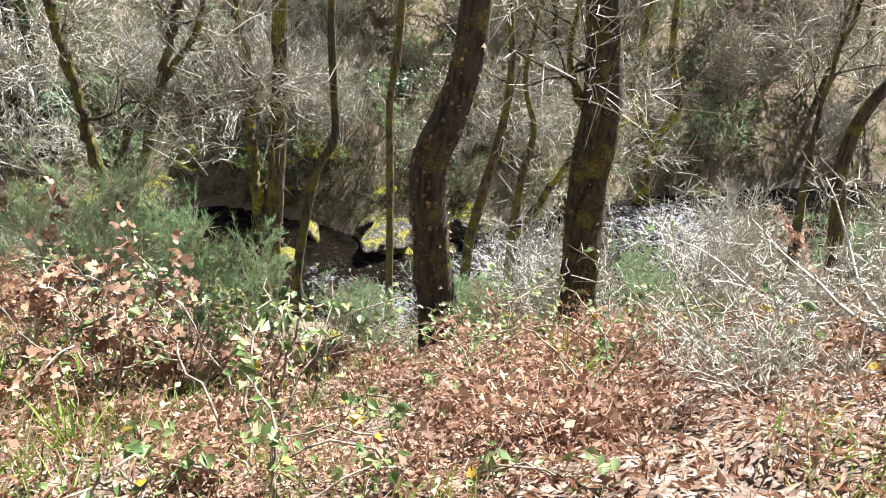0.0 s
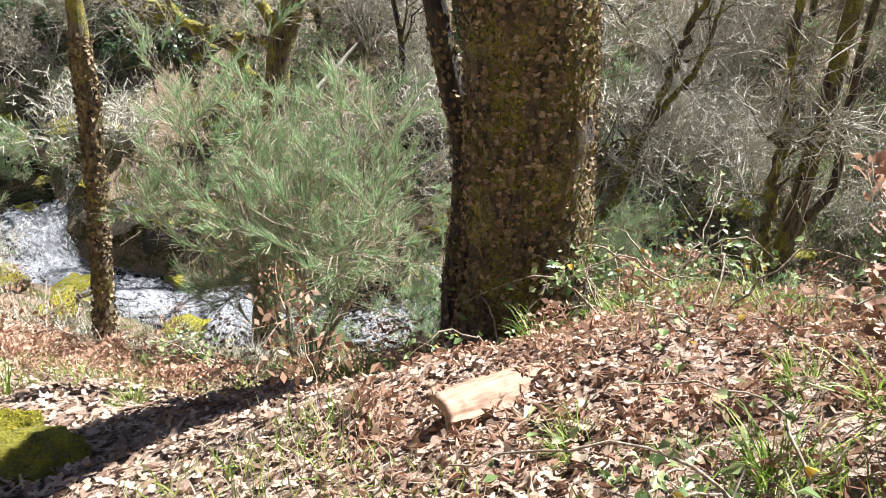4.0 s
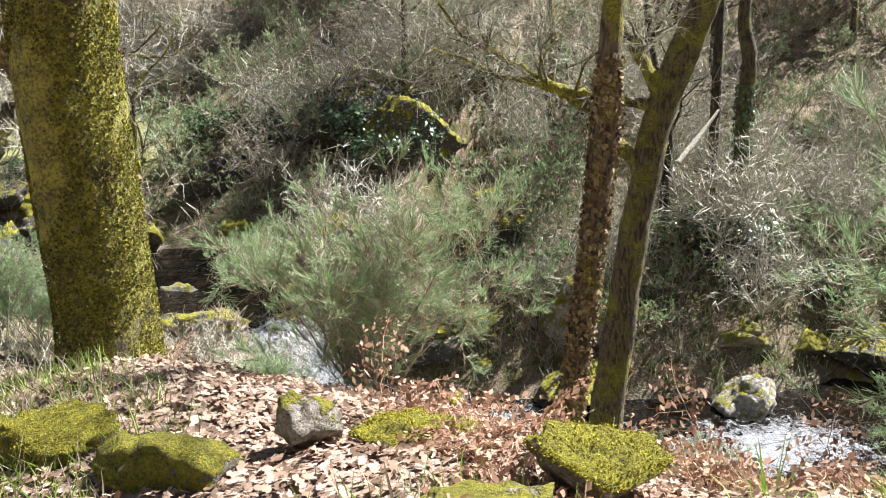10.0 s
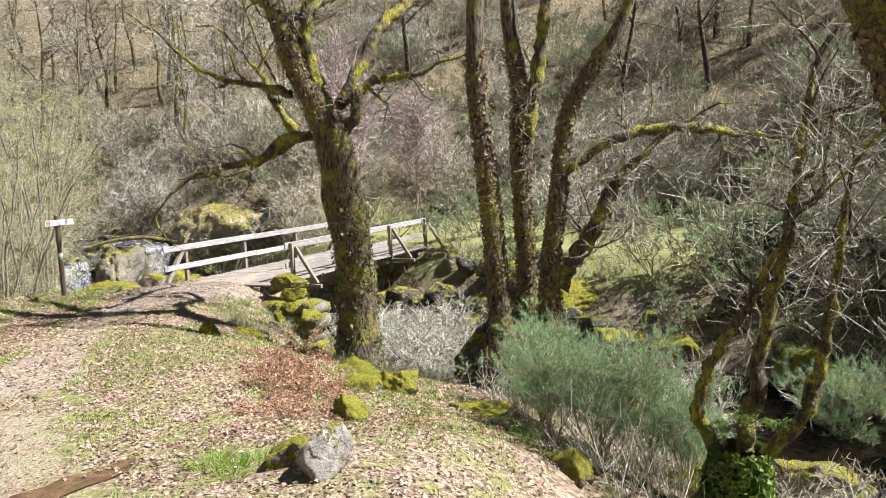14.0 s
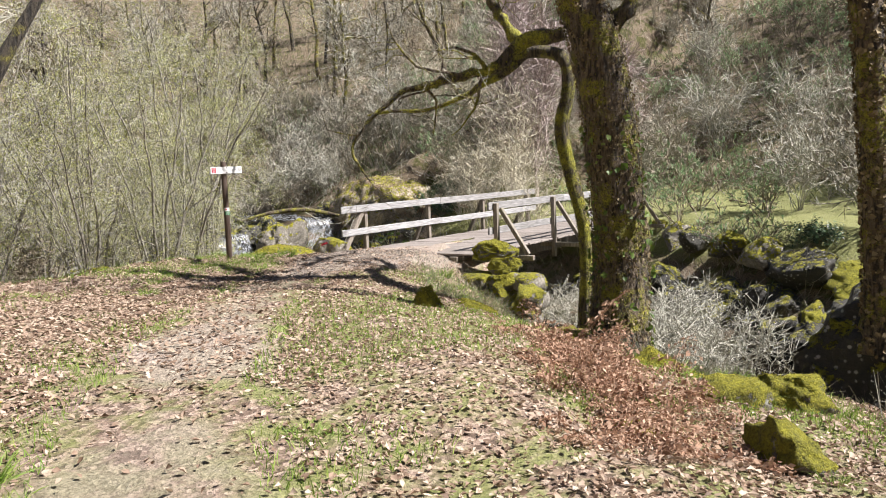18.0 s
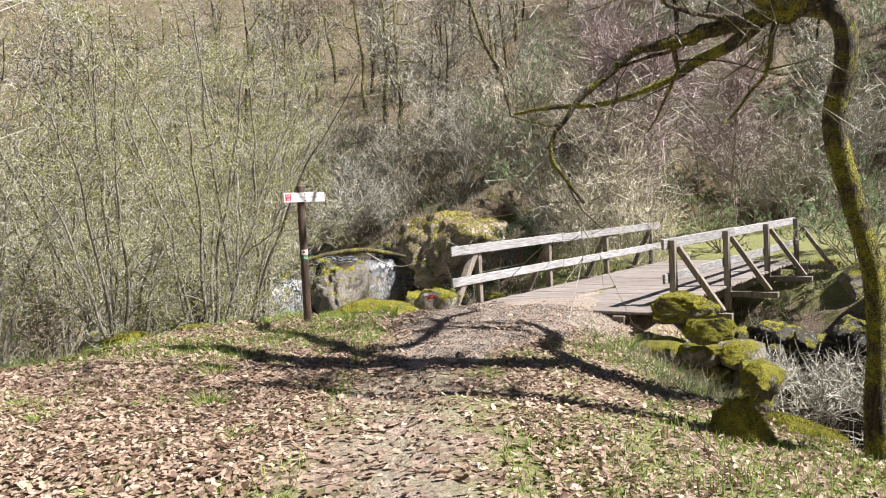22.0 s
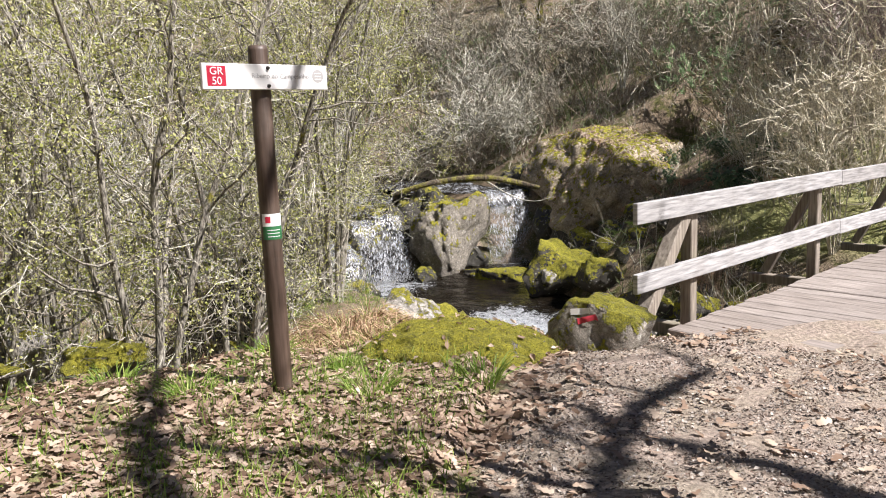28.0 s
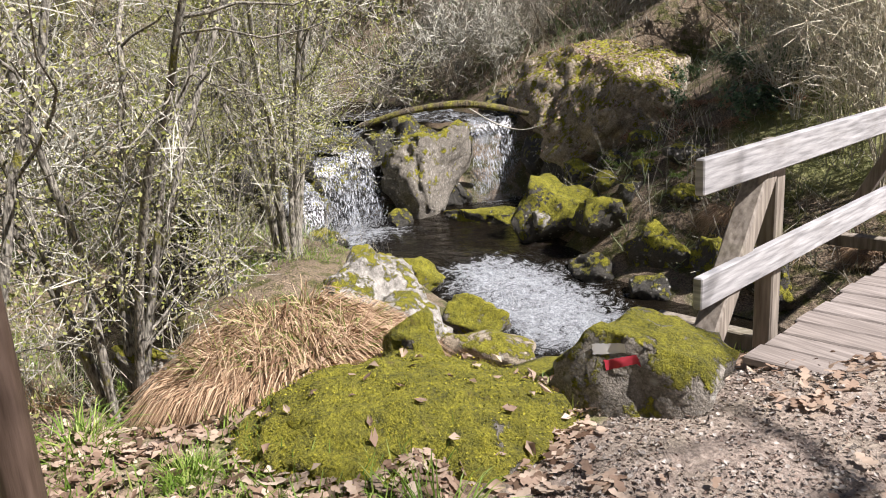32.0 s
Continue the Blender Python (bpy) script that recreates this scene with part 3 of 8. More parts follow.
def ground_z(x, y, bumps=True):
    """Height of the ground: stream bed, near bank up to the path, far bank and hillsides."""
    x, y = np.asarray(x, float), np.asarray(y, float)
    dr, w, hw, side = nearest(RIVER, x, y)
    ds, w2, hw2, _ = nearest(SIDE, x, y)
    dp, pz, _, pside = nearest(TRAIL, x, y)
    dq, qz, _, _ = nearest(SPUR, x, y)
    pz = np.where(dq < dp, qz, pz)
    dp2 = np.minimum(dp, dq)
    er, es = dr - hw, ds - hw2
    use = (es < er) & (side < 0)
    e, wl = np.where(use, es, er), np.where(use, w2, w)
    ep = np.maximum(e, 0)
    u = ep / (ep + dp2 + 1e-6)
    flat = step(-x, 6.0, 12.0)
    h1 = np.interp(u, [0, 0.1, 0.3, 0.58, 0.74, 0.88, 1], [0, 0.05, 0.27, 0.6, 0.82, 0.95, 1])
    h2 = np.interp(u, [0, 0.06, 0.16, 0.23, 0.37, 0.5, 0.6, 0.68, 0.78, 1], [0, 0.08, 0.22, 0.34, 0.55, 0.72, 0.87, 0.92, 0.985, 1])
    h3 = np.interp(u, [0, 0.1, 0.3, 0.42, 0.5, 0.6, 0.68, 0.78, 0.9, 1], [0, 0.06, 0.3, 0.54, 0.66, 0.78, 0.88, 0.95, 0.99, 1])
    h1 = h1 + (h3 - h1) * step(-x, -6.5, -4.0)
    near = wl + 0.05 + (pz - wl) * (h1 + (h2 - h1) * flat)
    south = (pside > 0) & (x > -24)
    back = 0.42 * dp + 0.012 * dp ** 2
    back = back * (1 - flat) + flat * (0.02 * dp + 0.3 * np.maximum(dp - 9, 0))
    near = np.where(south & (side < 0), pz + np.minimum(back, 45), near)
    wild = np.minimum(er, np.maximum(es, 0.0) + 0.5)
    west = wl + 0.15 + 0.42 * np.maximum(wild - 2.0, 0)
    wk = step(-x, 31, 42)
    near = near * (1 - wk) + west * wk
    meadow = step(x, -33, -29) * (1 - step(x, -15, -10))
    f1 = 0.1 + 0.75 * np.minimum(ep, 1.6) + 0.52 * np.maximum(ep - 1.6, 0)
    f2 = np.interp(ep, [0, 1.4, 2.6, 3.6, 8, 10, 200], [0.05, 0.7, 1.7, 2.35, 2.75, 3.3, 112])
    far = w + f1 * (1 - meadow) + f2 * meadow
    z = np.where(side > 0, far, near)
    bed = wl - 0.12 - 0.4 * step(-e, 0, 0.9)
    for mx, my, mh, mr in ((-5.3, 6.4, 0.5, 1.4), (-6.5, 9.1, 0.5, 1.0), (-21.6, 17.8, 0.55, 0.7)):
        z = z + mh * np.exp(-((x - mx) ** 2 + (y - my) ** 2) / (mr * mr))
    z = z - 0.45 * step(dp, 2.6, 3.8) * (1 - step(dp, 6.5, 9.0)) * step(x, -3.2, -1.6) * (1 - step(x, 2.2, 4.5)) * (side < 0)
    z = z - 0.1 * np.exp(-((x + 24.7) ** 2 + (y - 13.0) ** 2) / 1.3)
    lip = np.interp(y, [12, 13.2, 14.2, 15.0, 16], [25.9, 25.65, 25.3, 25.2, 25.15])
    z = z - 1.15 * step(-x, lip, lip + 0.75) * (1 - step(-x, 27.3, 29.0)) * step(y, 9.5, 11.0) * (1 - step(y, 16.0, 17.2))
    dl, _, _, lside = nearest(EDGE, x, y)
    dl = np.where(lside > 0, dl, 0)
    z = z - 0.95 * step(dl, 0.15, 1.0) * (1 - step(dl, 2.2, 4.2)) * step(x, -21.5, -20.7) * (1 - step(x, -17.6, -16.6)) * (side < 0)
    z = np.where((side < 0) & (e >= 0), np.maximum(z, wl + 0.05), z)
    z = np.where(e < 0, bed, z)
    z = np.minimum(z, 70 + 0 * z)
    if bumps:
        k = step(e, 0.0, 1.0) * (0.35 + 0.65 * step(dp, 0.8, 3.0))
        z = z + k * (0.09 * waves(x, y, 1.3, 3) + 0.035 * waves(x, y, 5.0, 5) + 0.8 * step(np.abs(dr), 14, 40) * waves(x, y, 0.22, 8))
        z = z + 0.012 * waves(x, y, 9.0, 11, 2)
    return z


def gravelly(x, y):
    """How far the trodden gravel before the bridge covers a place, 0 to 1."""
    x, y = np.asarray(x, float), np.asarray(y, float)
    d, _, hw, _ = nearest(GRAVEL, x, y)
    return 1 - step(d - hw + 0.22 * waves(x, y, 2.3, 95), -0.3, 0.3)


def gz(x, y):
    return float(ground_z(np.array([x]), np.array([y]))[0])


def axis_points(lo, hi, fine, far):
    core = np.arange(lo, hi + 1e-6, fine)
    out, s = [], fine
    p = hi
    while p < far:
        s *= 1.18
        p += s
        out.append(p)
    left, s, p = [], fine, lo
    while p > -far:
        s *= 1.18
        p -= s
        left.append(p)
    return np.concatenate([left[::-1], core, out])


def ground_material():
    m, n, l, b = material("forest_floor", 0.95)
    big = noise_node(n, l, 0.45, 5, 0.6, "World")
    mid = noise_node(n, l, 2.4, 6, 0.65, "World")
    fine = noise_node(n, l, 38, 6, 0.75, "World")
    chips = n.new("ShaderNodeTexVoronoi")
    chips.inputs["Scale"].default_value = 24
    g = n.new("ShaderNodeNewGeometry")
    l.new(g.outputs["Position"], chips.inputs[0])
    leaf = ramp(n, l, chips.outputs["Color"], [(0.15, (0.11, 0.072, 0.05)), (0.5, (0.29, 0.205, 0.155)), (0.85, (0.5, 0.385, 0.305))])
    soil = ramp(n, l, fine.outputs[0], [(0.3, (0.05, 0.035, 0.022)), (0.7, (0.19, 0.14, 0.095))])
    litter = mixed(n, l, ramp(n, l, fine.outputs[0], [(0.38, (0, 0, 0)), (0.5, (1, 1, 1))]).outputs[0], soil.outputs[0], leaf.outputs[0])
    green = ramp(n, l, fine.outputs[0], [(0.3, (0.09, 0.11, 0.025)), (0.7, (0.28, 0.31, 0.09))])
    at = n.new("ShaderNodeAttribute")
    at.attribute_name = "grass"
    gm = ramp(n, l, mathn(n, l, "ADD", mathn(n, l, "MULTIPLY", mid.outputs[0], 0.8), mathn(n, l, "MULTIPLY", at.outputs["Fac"], 0.6)), [(0.58, (0, 0, 0)), (0.72, (1, 1, 1))])
    col = mixed(n, l, mathn(n, l, "MULTIPLY", gm.outputs[0], 0.8), litter, green.outputs[0])
    grit = ramp(n, l, fine.outputs[0], [(0.3, (0.13, 0.1, 0.08)), (0.5, (0.33, 0.27, 0.225)), (0.72, (0.56, 0.475, 0.4))])
    pa = n.new("ShaderNodeAttribute")
    pa.attribute_name = "trodden"
    pm = ramp(n, l, mathn(n, l, "ADD", mathn(n, l, "MULTIPLY", mid.outputs[0], 0.5), pa.outputs["Fac"]), [(0.7, (0, 0, 0)), (0.95, (1, 1, 1))])
    col = mixed(n, l, mathn(n, l, "MULTIPLY", pm.outputs[0], 0.85), col, grit.outputs[0])
    # This mask darkens the wet stream edge and paints shade below the bank.
    wa = n.new("ShaderNodeAttribute")
    wa.attribute_name = "wet"
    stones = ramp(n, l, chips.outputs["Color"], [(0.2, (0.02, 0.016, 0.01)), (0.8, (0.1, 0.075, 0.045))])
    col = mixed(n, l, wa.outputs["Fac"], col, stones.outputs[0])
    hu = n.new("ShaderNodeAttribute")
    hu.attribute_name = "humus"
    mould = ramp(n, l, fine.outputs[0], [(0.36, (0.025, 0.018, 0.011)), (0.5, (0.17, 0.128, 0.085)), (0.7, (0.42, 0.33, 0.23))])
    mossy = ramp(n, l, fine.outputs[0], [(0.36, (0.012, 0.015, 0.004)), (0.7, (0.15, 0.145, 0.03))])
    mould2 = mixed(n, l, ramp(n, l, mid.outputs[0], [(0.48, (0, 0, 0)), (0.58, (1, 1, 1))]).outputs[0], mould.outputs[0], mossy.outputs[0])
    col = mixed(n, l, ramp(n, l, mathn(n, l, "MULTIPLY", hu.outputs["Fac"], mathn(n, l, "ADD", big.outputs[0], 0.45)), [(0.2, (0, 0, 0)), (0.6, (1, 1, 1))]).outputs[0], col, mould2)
    l.new(col, b.inputs["Base Color"])
    rr = mathn(n, l, "SUBTRACT", 0.95, mathn(n, l, "MULTIPLY", wa.outputs["Fac"], 0.55))
    l.new(rr, b.inputs["Roughness"])
    bump(n, l, b, mathn(n, l, "ADD", fine.outputs[0], mathn(n, l, "MULTIPLY", chips.outputs["Distance"], 0.6)), 0.8, 0.03)
    return m


def build_ground():
    xs, ys = axis_points(-46, 24, 0.22, 420), axis_points(-5, 34, 0.22, 420)
    X, Y = np.meshgrid(xs, ys, indexing="ij")
    Z = ground_z(X, Y)
    nx, ny = X.shape
    i, j = np.meshgrid(np.arange(nx - 1), np.arange(ny - 1), indexing="ij")
    f = np.stack([i * ny + j, (i + 1) * ny + j, (i + 1) * ny + j + 1, i * ny + j + 1], -1).reshape(-1, 4)
    dr, w, hw, side = nearest(RIVER, X, Y)
    ds, w2, hw2, _ = nearest(SIDE, X, Y)
    dp, _, _, _ = nearest(TRAIL, X, Y)
    e = np.minimum(dr - hw, ds - hw2)
    plateau = step(-X, 8, 12) * (side < 0)
    hill = step(dr, 10, 16) * (side > 0)
    grass = np.clip(0.14 + 0.27 * plateau + 0.1 * hill + 0.1 * (side > 0) + 0.7 * step(X, -33, -29) * (1 - step(X, -15, -10)) * (side > 0) * step(e, 1.5, 3) * (1 - step(e, 8, 11)), 0, 1)
    trodden = (1 - step(dp + 0.5 * waves(X, Y, 1.6, 91), 0.15, 1.15)) * np.clip(step(-X, 7, 11), 0.0, 1) * (0.62 + 0.25 * waves(X, Y, 0.5, 92))
    trodden = np.maximum(trodden, 1.1 * gravelly(X, Y))
    wet = 1 - step(e, -0.1, 0.35)
    # Shade below the undercut bank, painted as darker ground through the same mask.
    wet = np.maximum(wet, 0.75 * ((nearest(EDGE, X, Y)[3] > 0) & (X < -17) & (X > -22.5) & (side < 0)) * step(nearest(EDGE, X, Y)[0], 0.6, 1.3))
    # Darker, smoother strip along the far bank near the bridge.
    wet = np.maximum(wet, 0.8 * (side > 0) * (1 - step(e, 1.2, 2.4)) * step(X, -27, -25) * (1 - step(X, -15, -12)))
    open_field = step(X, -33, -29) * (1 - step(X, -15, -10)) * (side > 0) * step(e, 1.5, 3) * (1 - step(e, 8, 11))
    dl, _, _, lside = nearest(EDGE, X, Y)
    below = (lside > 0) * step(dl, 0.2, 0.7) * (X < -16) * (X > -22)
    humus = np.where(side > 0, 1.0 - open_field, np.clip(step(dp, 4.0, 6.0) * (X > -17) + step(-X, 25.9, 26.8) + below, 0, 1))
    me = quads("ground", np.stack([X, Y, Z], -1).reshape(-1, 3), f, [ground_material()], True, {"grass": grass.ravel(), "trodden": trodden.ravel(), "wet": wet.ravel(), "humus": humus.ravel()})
    return tagged(new("ground", me), "leaf-strewn forest floor of a stream valley with grass and bare path", "ground", kind="structure")


build_ground()


# ---- water ----
def water_material():
    m, n, l, b = material("stream_water", 0.06)
    b.inputs["IOR"].default_value = 1.33
    fo = n.new("ShaderNodeAttribute")
    fo.attribute_name = "foam"
    t = noise_node(n, l, 3.6, 6, 0.65, "World", 1.6)
    t2 = noise_node(n, l, 19, 6, 0.75, "World", 1.2)
    k = mathn(n, l, "ADD", fo.outputs["Fac"], mathn(n, l, "MULTIPLY", mathn(n, l, "SUBTRACT", mathn(n, l, "ADD", mathn(n, l, "MULTIPLY", t.outputs[0], 0.6), mathn(n, l, "MULTIPLY", t2.outputs[0], 0.4)), 0.5), 2.6))
    mask = ramp(n, l, k, [(0.45, (0, 0, 0)), (0.72, (0.75, 0.75, 0.75)), (1.1, (1, 1, 1))])
    dark = ramp(n, l, t.outputs[0], [(0.3, (0.004, 0.0034, 0.0026)), (0.75, (0.02, 0.015, 0.009))])
    froth = ramp(n, l, t2.outputs[0], [(0.35, (0.2, 0.22, 0.245)), (0.62, (0.55, 0.58, 0.61))])
    l.new(mixed(n, l, mask.outputs[0], dark.outputs[0], froth.outputs[0]), b.inputs["Base Color"])
    l.new(mathn(n, l, "ADD", mathn(n, l, "MULTIPLY", mask.outputs[0], 0.8), 0.06), b.inputs["Roughness"])
    b.inputs["Specular IOR Level"].default_value = 0.3
    bump(n, l, b, mathn(n, l, "ADD", t.outputs[0], mathn(n, l, "MULTIPLY", t2.outputs[0], 0.5)), 1.0, 0.11)
    return m


WATER = water_material()


def fall_material():
    m, n, l, b = material("falling_water", 0.25)
    tc = n.new("ShaderNodeTexCoord")
    mp = n.new("ShaderNodeMapping")
    mp.inputs["Scale"].default_value = (30, 30, 5.0)
    l.new(tc.outputs["Object"], mp.inputs[0])
    t = n.new("ShaderNodeTexNoise")
    t.inputs["Scale"].default_value, t.inputs["Detail"].default_value = 1.2, 5
    l.new(mp.outputs[0], t.inputs[0])
    c = ramp(n, l, t.outputs[0], [(0.34, (0.12, 0.13, 0.145)), (0.5, (0.3, 0.32, 0.345)), (0.66, (0.56, 0.585, 0.615))])
    l.new(c.outputs[0], b.inputs["Base Color"])
    gaps = noise_node(n, l, 7.0, 6, 0.75)
    l.new(ramp(n, l, mathn(n, l, "ADD", mathn(n, l, "MULTIPLY", t.outputs[0], 0.6), mathn(n, l, "MULTIPLY", gaps.outputs[0], 0.4)), [(0.48, (0, 0, 0)), (0.58, (0.9, 0.9, 0.9))]).outputs[0], b.inputs["Alpha"])
    bump(n, l, b, t.outputs[0], 0.4, 0.02)
    return m


FALLING = fall_material()
SPRAY = leaf_material("white_spray", [(0.0, (0.36, 0.385, 0.41)), (1.0, (0.62, 0.64, 0.66))], 0.6, 0.3)


def build_stream(line, name, label, foamy):
    p = smooth_path(line, 0.22)
    d = np.gradient(p[:, :2], axis=0)
    d /= np.linalg.norm(d, axis=1)[:, None]
    nrm = np.stack([-d[:, 1], d[:, 0]], 1)
    n = 21
    s = np.linspace(-1, 1, n)
    half = p[:, 3] + 0.35
    X = p[:, 0][:, None] + nrm[:, 0][:, None] * s[None] * half[:, None]
    Y = p[:, 1][:, None] + nrm[:, 1][:, None] * s[None] * half[:, None]
    Z = np.interp(np.arange(len(p)), np.arange(len(p)), p[:, 2])[:, None] + 0 * X
    fall = np.abs(np.gradient(p[:, 2])) / (np.hypot(np.gradient(p[:, 0]), np.gradient(p[:, 1])) + 1e-6)
    k = np.ones(5) / 5
    fall = np.convolve(np.pad(fall, 2, "edge"), k, "valid")
    steep = np.clip(fall * 0.9, 0, 0.4)[:, None]
    foam = np.clip(0.02 + 0.1 * step(X, -8, -3) + steep + foamy(X, Y), 0, 0.85)
    Z = Z + (0.012 + 0.07 * np.clip(foam, 0, 1)) * waves(X, Y, 4.0, 21, 3) + 0.03 * np.clip(foam, 0, 1) * waves(X, Y, 14.0, 22, 2)
    i, j = np.meshgrid(np.arange(len(p) - 1), np.arange(n - 1), indexing="ij")
    f = np.stack([i * n + j, (i + 1) * n + j, (i + 1) * n + j + 1, i * n + j + 1], -1).reshape(-1, 4)
    me = quads(name, np.stack([X, Y, Z], -1).reshape(-1, 3), f, [WATER], True, {"foam": foam.ravel()})
    return tagged(new(name, me), label, "stream", kind="structure")


def foam_spots(x, y):
    out = 0 * x
    for cx, cy, r, a in ((-36.3, 20.1, 1.1, 0.6), (-36.4, 18.8, 0.9, 0.5), (-36.9, 24.0, 0.7, 0.55), (-32.6, 20.3, 0.9, 0.5), (-31.4, 20.3, 1.1, 0.65), (-30.4, 20.0, 1.0, 0.55), (-29.3, 19.8, 1.1, 0.45), (-28.2, 20.2, 1.0, 0.3), (-7.0, 16.4, 1.2, 0.35), (-4.9, 15.9, 1.3, 0.36),
                         (-2.4, 15.5, 1.4, 0.6), (-0.6, 15.3, 0.9, 0.3), (1.6, 14.9, 1.2, 0.6), (3.3, 15.3, 1.2, 0.5), (15.5, 14.0, 2.6, 0.4), (21.5, 14.8, 3.2, 0.42), (9.6, 14.2, 1.0, 0.25), (10.9, 12.6, 1.0, 0.4), (-17.6, 18.0, 0.8, 0.2), (-11, 20.2, 0.8, 0.22)):
        out = out + a * np.exp(-((x - cx) ** 2 + (y - cy) ** 2) / (r * r))
    return out


build_stream(np.array([(-75, 8, -1.5, 2.4), (-58, 19.5, -2.5, 2.2), (-46, 23, -3.0, 1.8), (-41, 23.6, -3.14, 1.2), (-38.0, 24.4, -3.22, 0.45)], float), "stream", "shallow stream above the waterfalls", lambda x, y: 0.42 * step(x, -45, -42))
build_stream(np.array([(-43.5, 23.2, -3.1, 0.8), (-40.5, 21.3, -3.35, 0.5), (-37.9, 20.1, -3.55, 0.15)], float), "stream", "side arm of the stream above the waterfalls", lambda x, y: 0.42 * step(x, -44, -41))
build_stream(RIVER[6:], "stream", "fast shallow mountain stream with white rapids and dark pools", foam_spots)
build_stream(SIDE, "side_channel", "narrow dark side channel of the stream", lambda x, y: 0 * x)


def waterfall(name, top, foot, width, label, seed):
    """A sheet of falling water that bulges and frays, from lip to pool."""
    r = np.random.default_rng(seed)
    top, foot = np.array(top, float), np.array(foot, float)
    fwd = (foot - top) * [1, 1, 0]
    across = np.array([-fwd[1], fwd[0], 0]) / (np.linalg.norm(fwd) + 1e-6)
    ns, nt = 34, 30
    s, t = np.meshgrid(np.linspace(-1, 1, ns), np.linspace(0, 1, nt), indexing="ij")
    ease = t ** 0.45
    v = top[None, None] + fwd[None, None] * ease[..., None] + np.array([0, 0, 1.0]) * ((foot[2] - top[2]) * t ** 1.25)[..., None]
    wob = 1 + 0.28 * t + 0.12 * np.sin(7 * t + seed) * t
    edge = np.cumsum(r.normal(0, 0.05, (2, nt)), 1)
    wob = wob + np.where(s > 0, edge[0][None], edge[1][None]) * np.abs(s)
    v = v + across[None, None] * (s * width / 2 * wob)[..., None]
    rip = np.convolve(r.normal(0, 1, ns + 4), np.ones(5) / 5, 'valid')[:, None] * 0.01 + r.normal(0, 1, (ns, nt)) * 0.002
    v = v + (fwd / (np.linalg.norm(fwd) + 1e-6))[None, None] * (rip * (0.3 + t))[..., None]
    i, j = np.meshgrid(np.arange(ns - 1), np.arange(nt - 1), indexing="ij")
    f = np.stack([i * nt + j, (i + 1) * nt + j, (i + 1) * nt + j + 1, i * nt + j + 1], -1).reshape(-1, 4)
    ob = tagged(new(name, quads(name, v.reshape(-1, 3), f, [FALLING])), label, "waterfall")
    n = int(1800 * width * np.linalg.norm(foot - top))
    c = v[r.integers(0, ns, n), np.minimum((r.power(2.0, n) * nt).astype(int), nt - 1)]
    out = fwd / (np.linalg.norm(fwd) + 1e-6)
    c = c + out * np.abs(r.normal(0.03, 0.08, n))[:, None] + r.normal(0, 0.05, (n, 3))
    c[:, 2] = np.maximum(c[:, 2], foot[2])
    d = r.normal(0, 0.35, (n, 3)) + [0, 0, -1.0]
    d /= np.linalg.norm(d, axis=1)[:, None]
    s = Soup()
    s.add(*slips(c, d, r.uniform(0.01, 0.04, n), r, 0.4))
    n = int(1100 * width)
    c = foot + across * r.normal(0, width * 0.42, n)[:, None] + out * np.abs(r.normal(0, 0.22, n))[:, None]
    c[:, 2] = foot[2] + np.abs(r.normal(0, 0.11, n))
    s.add(*slips(c, np.tile([0.0, 0, 1.0], (n, 1)), r.uniform(0.01, 0.03, n), r, 0.7))
    part_mesh("spray", s.mesh("spray", SPRAY), ob, "flying white drops", kind="stuff")
    return ob


waterfall("waterfall", (-37.9, 24.35, -3.2), (-37.2, 24.2, -5.1), 1.15, "white waterfall pouring between dark wet boulders", 3)
waterfall("waterfall", (-37.6, 20.4, -3.5), (-37.0, 20.4, -5.1), 0.7, "frothing white waterfall beside a mossy boulder", 4)
waterfall("waterfall", (-37.7, 19.8, -3.6), (-36.9, 19.75, -5.1), 0.7, "thin white fall over a dark ledge", 8)
waterfall("waterfall", (-38.0, 19.0, -4.0), (-36.6, 18.9, -5.1), 0.8, "sloping white cascade under overhanging twigs", 5)
waterfall("waterfall", (-37.95, 23.75, -3.16), (-37.5, 23.95, -3.75), 0.3, "small white spill beside a mossy boulder", 9)
waterfall("waterfall", (-7.4, 16.9, -5.7), (-6.6, 16.2, -7.1), 0.8, "short white cascade between mossy rocks", 6)
waterfall("waterfall", (-6.6, 18.2, -5.0), (-6.4, 17.6, -6.0), 0.5, "thin white spill between boulders", 7)


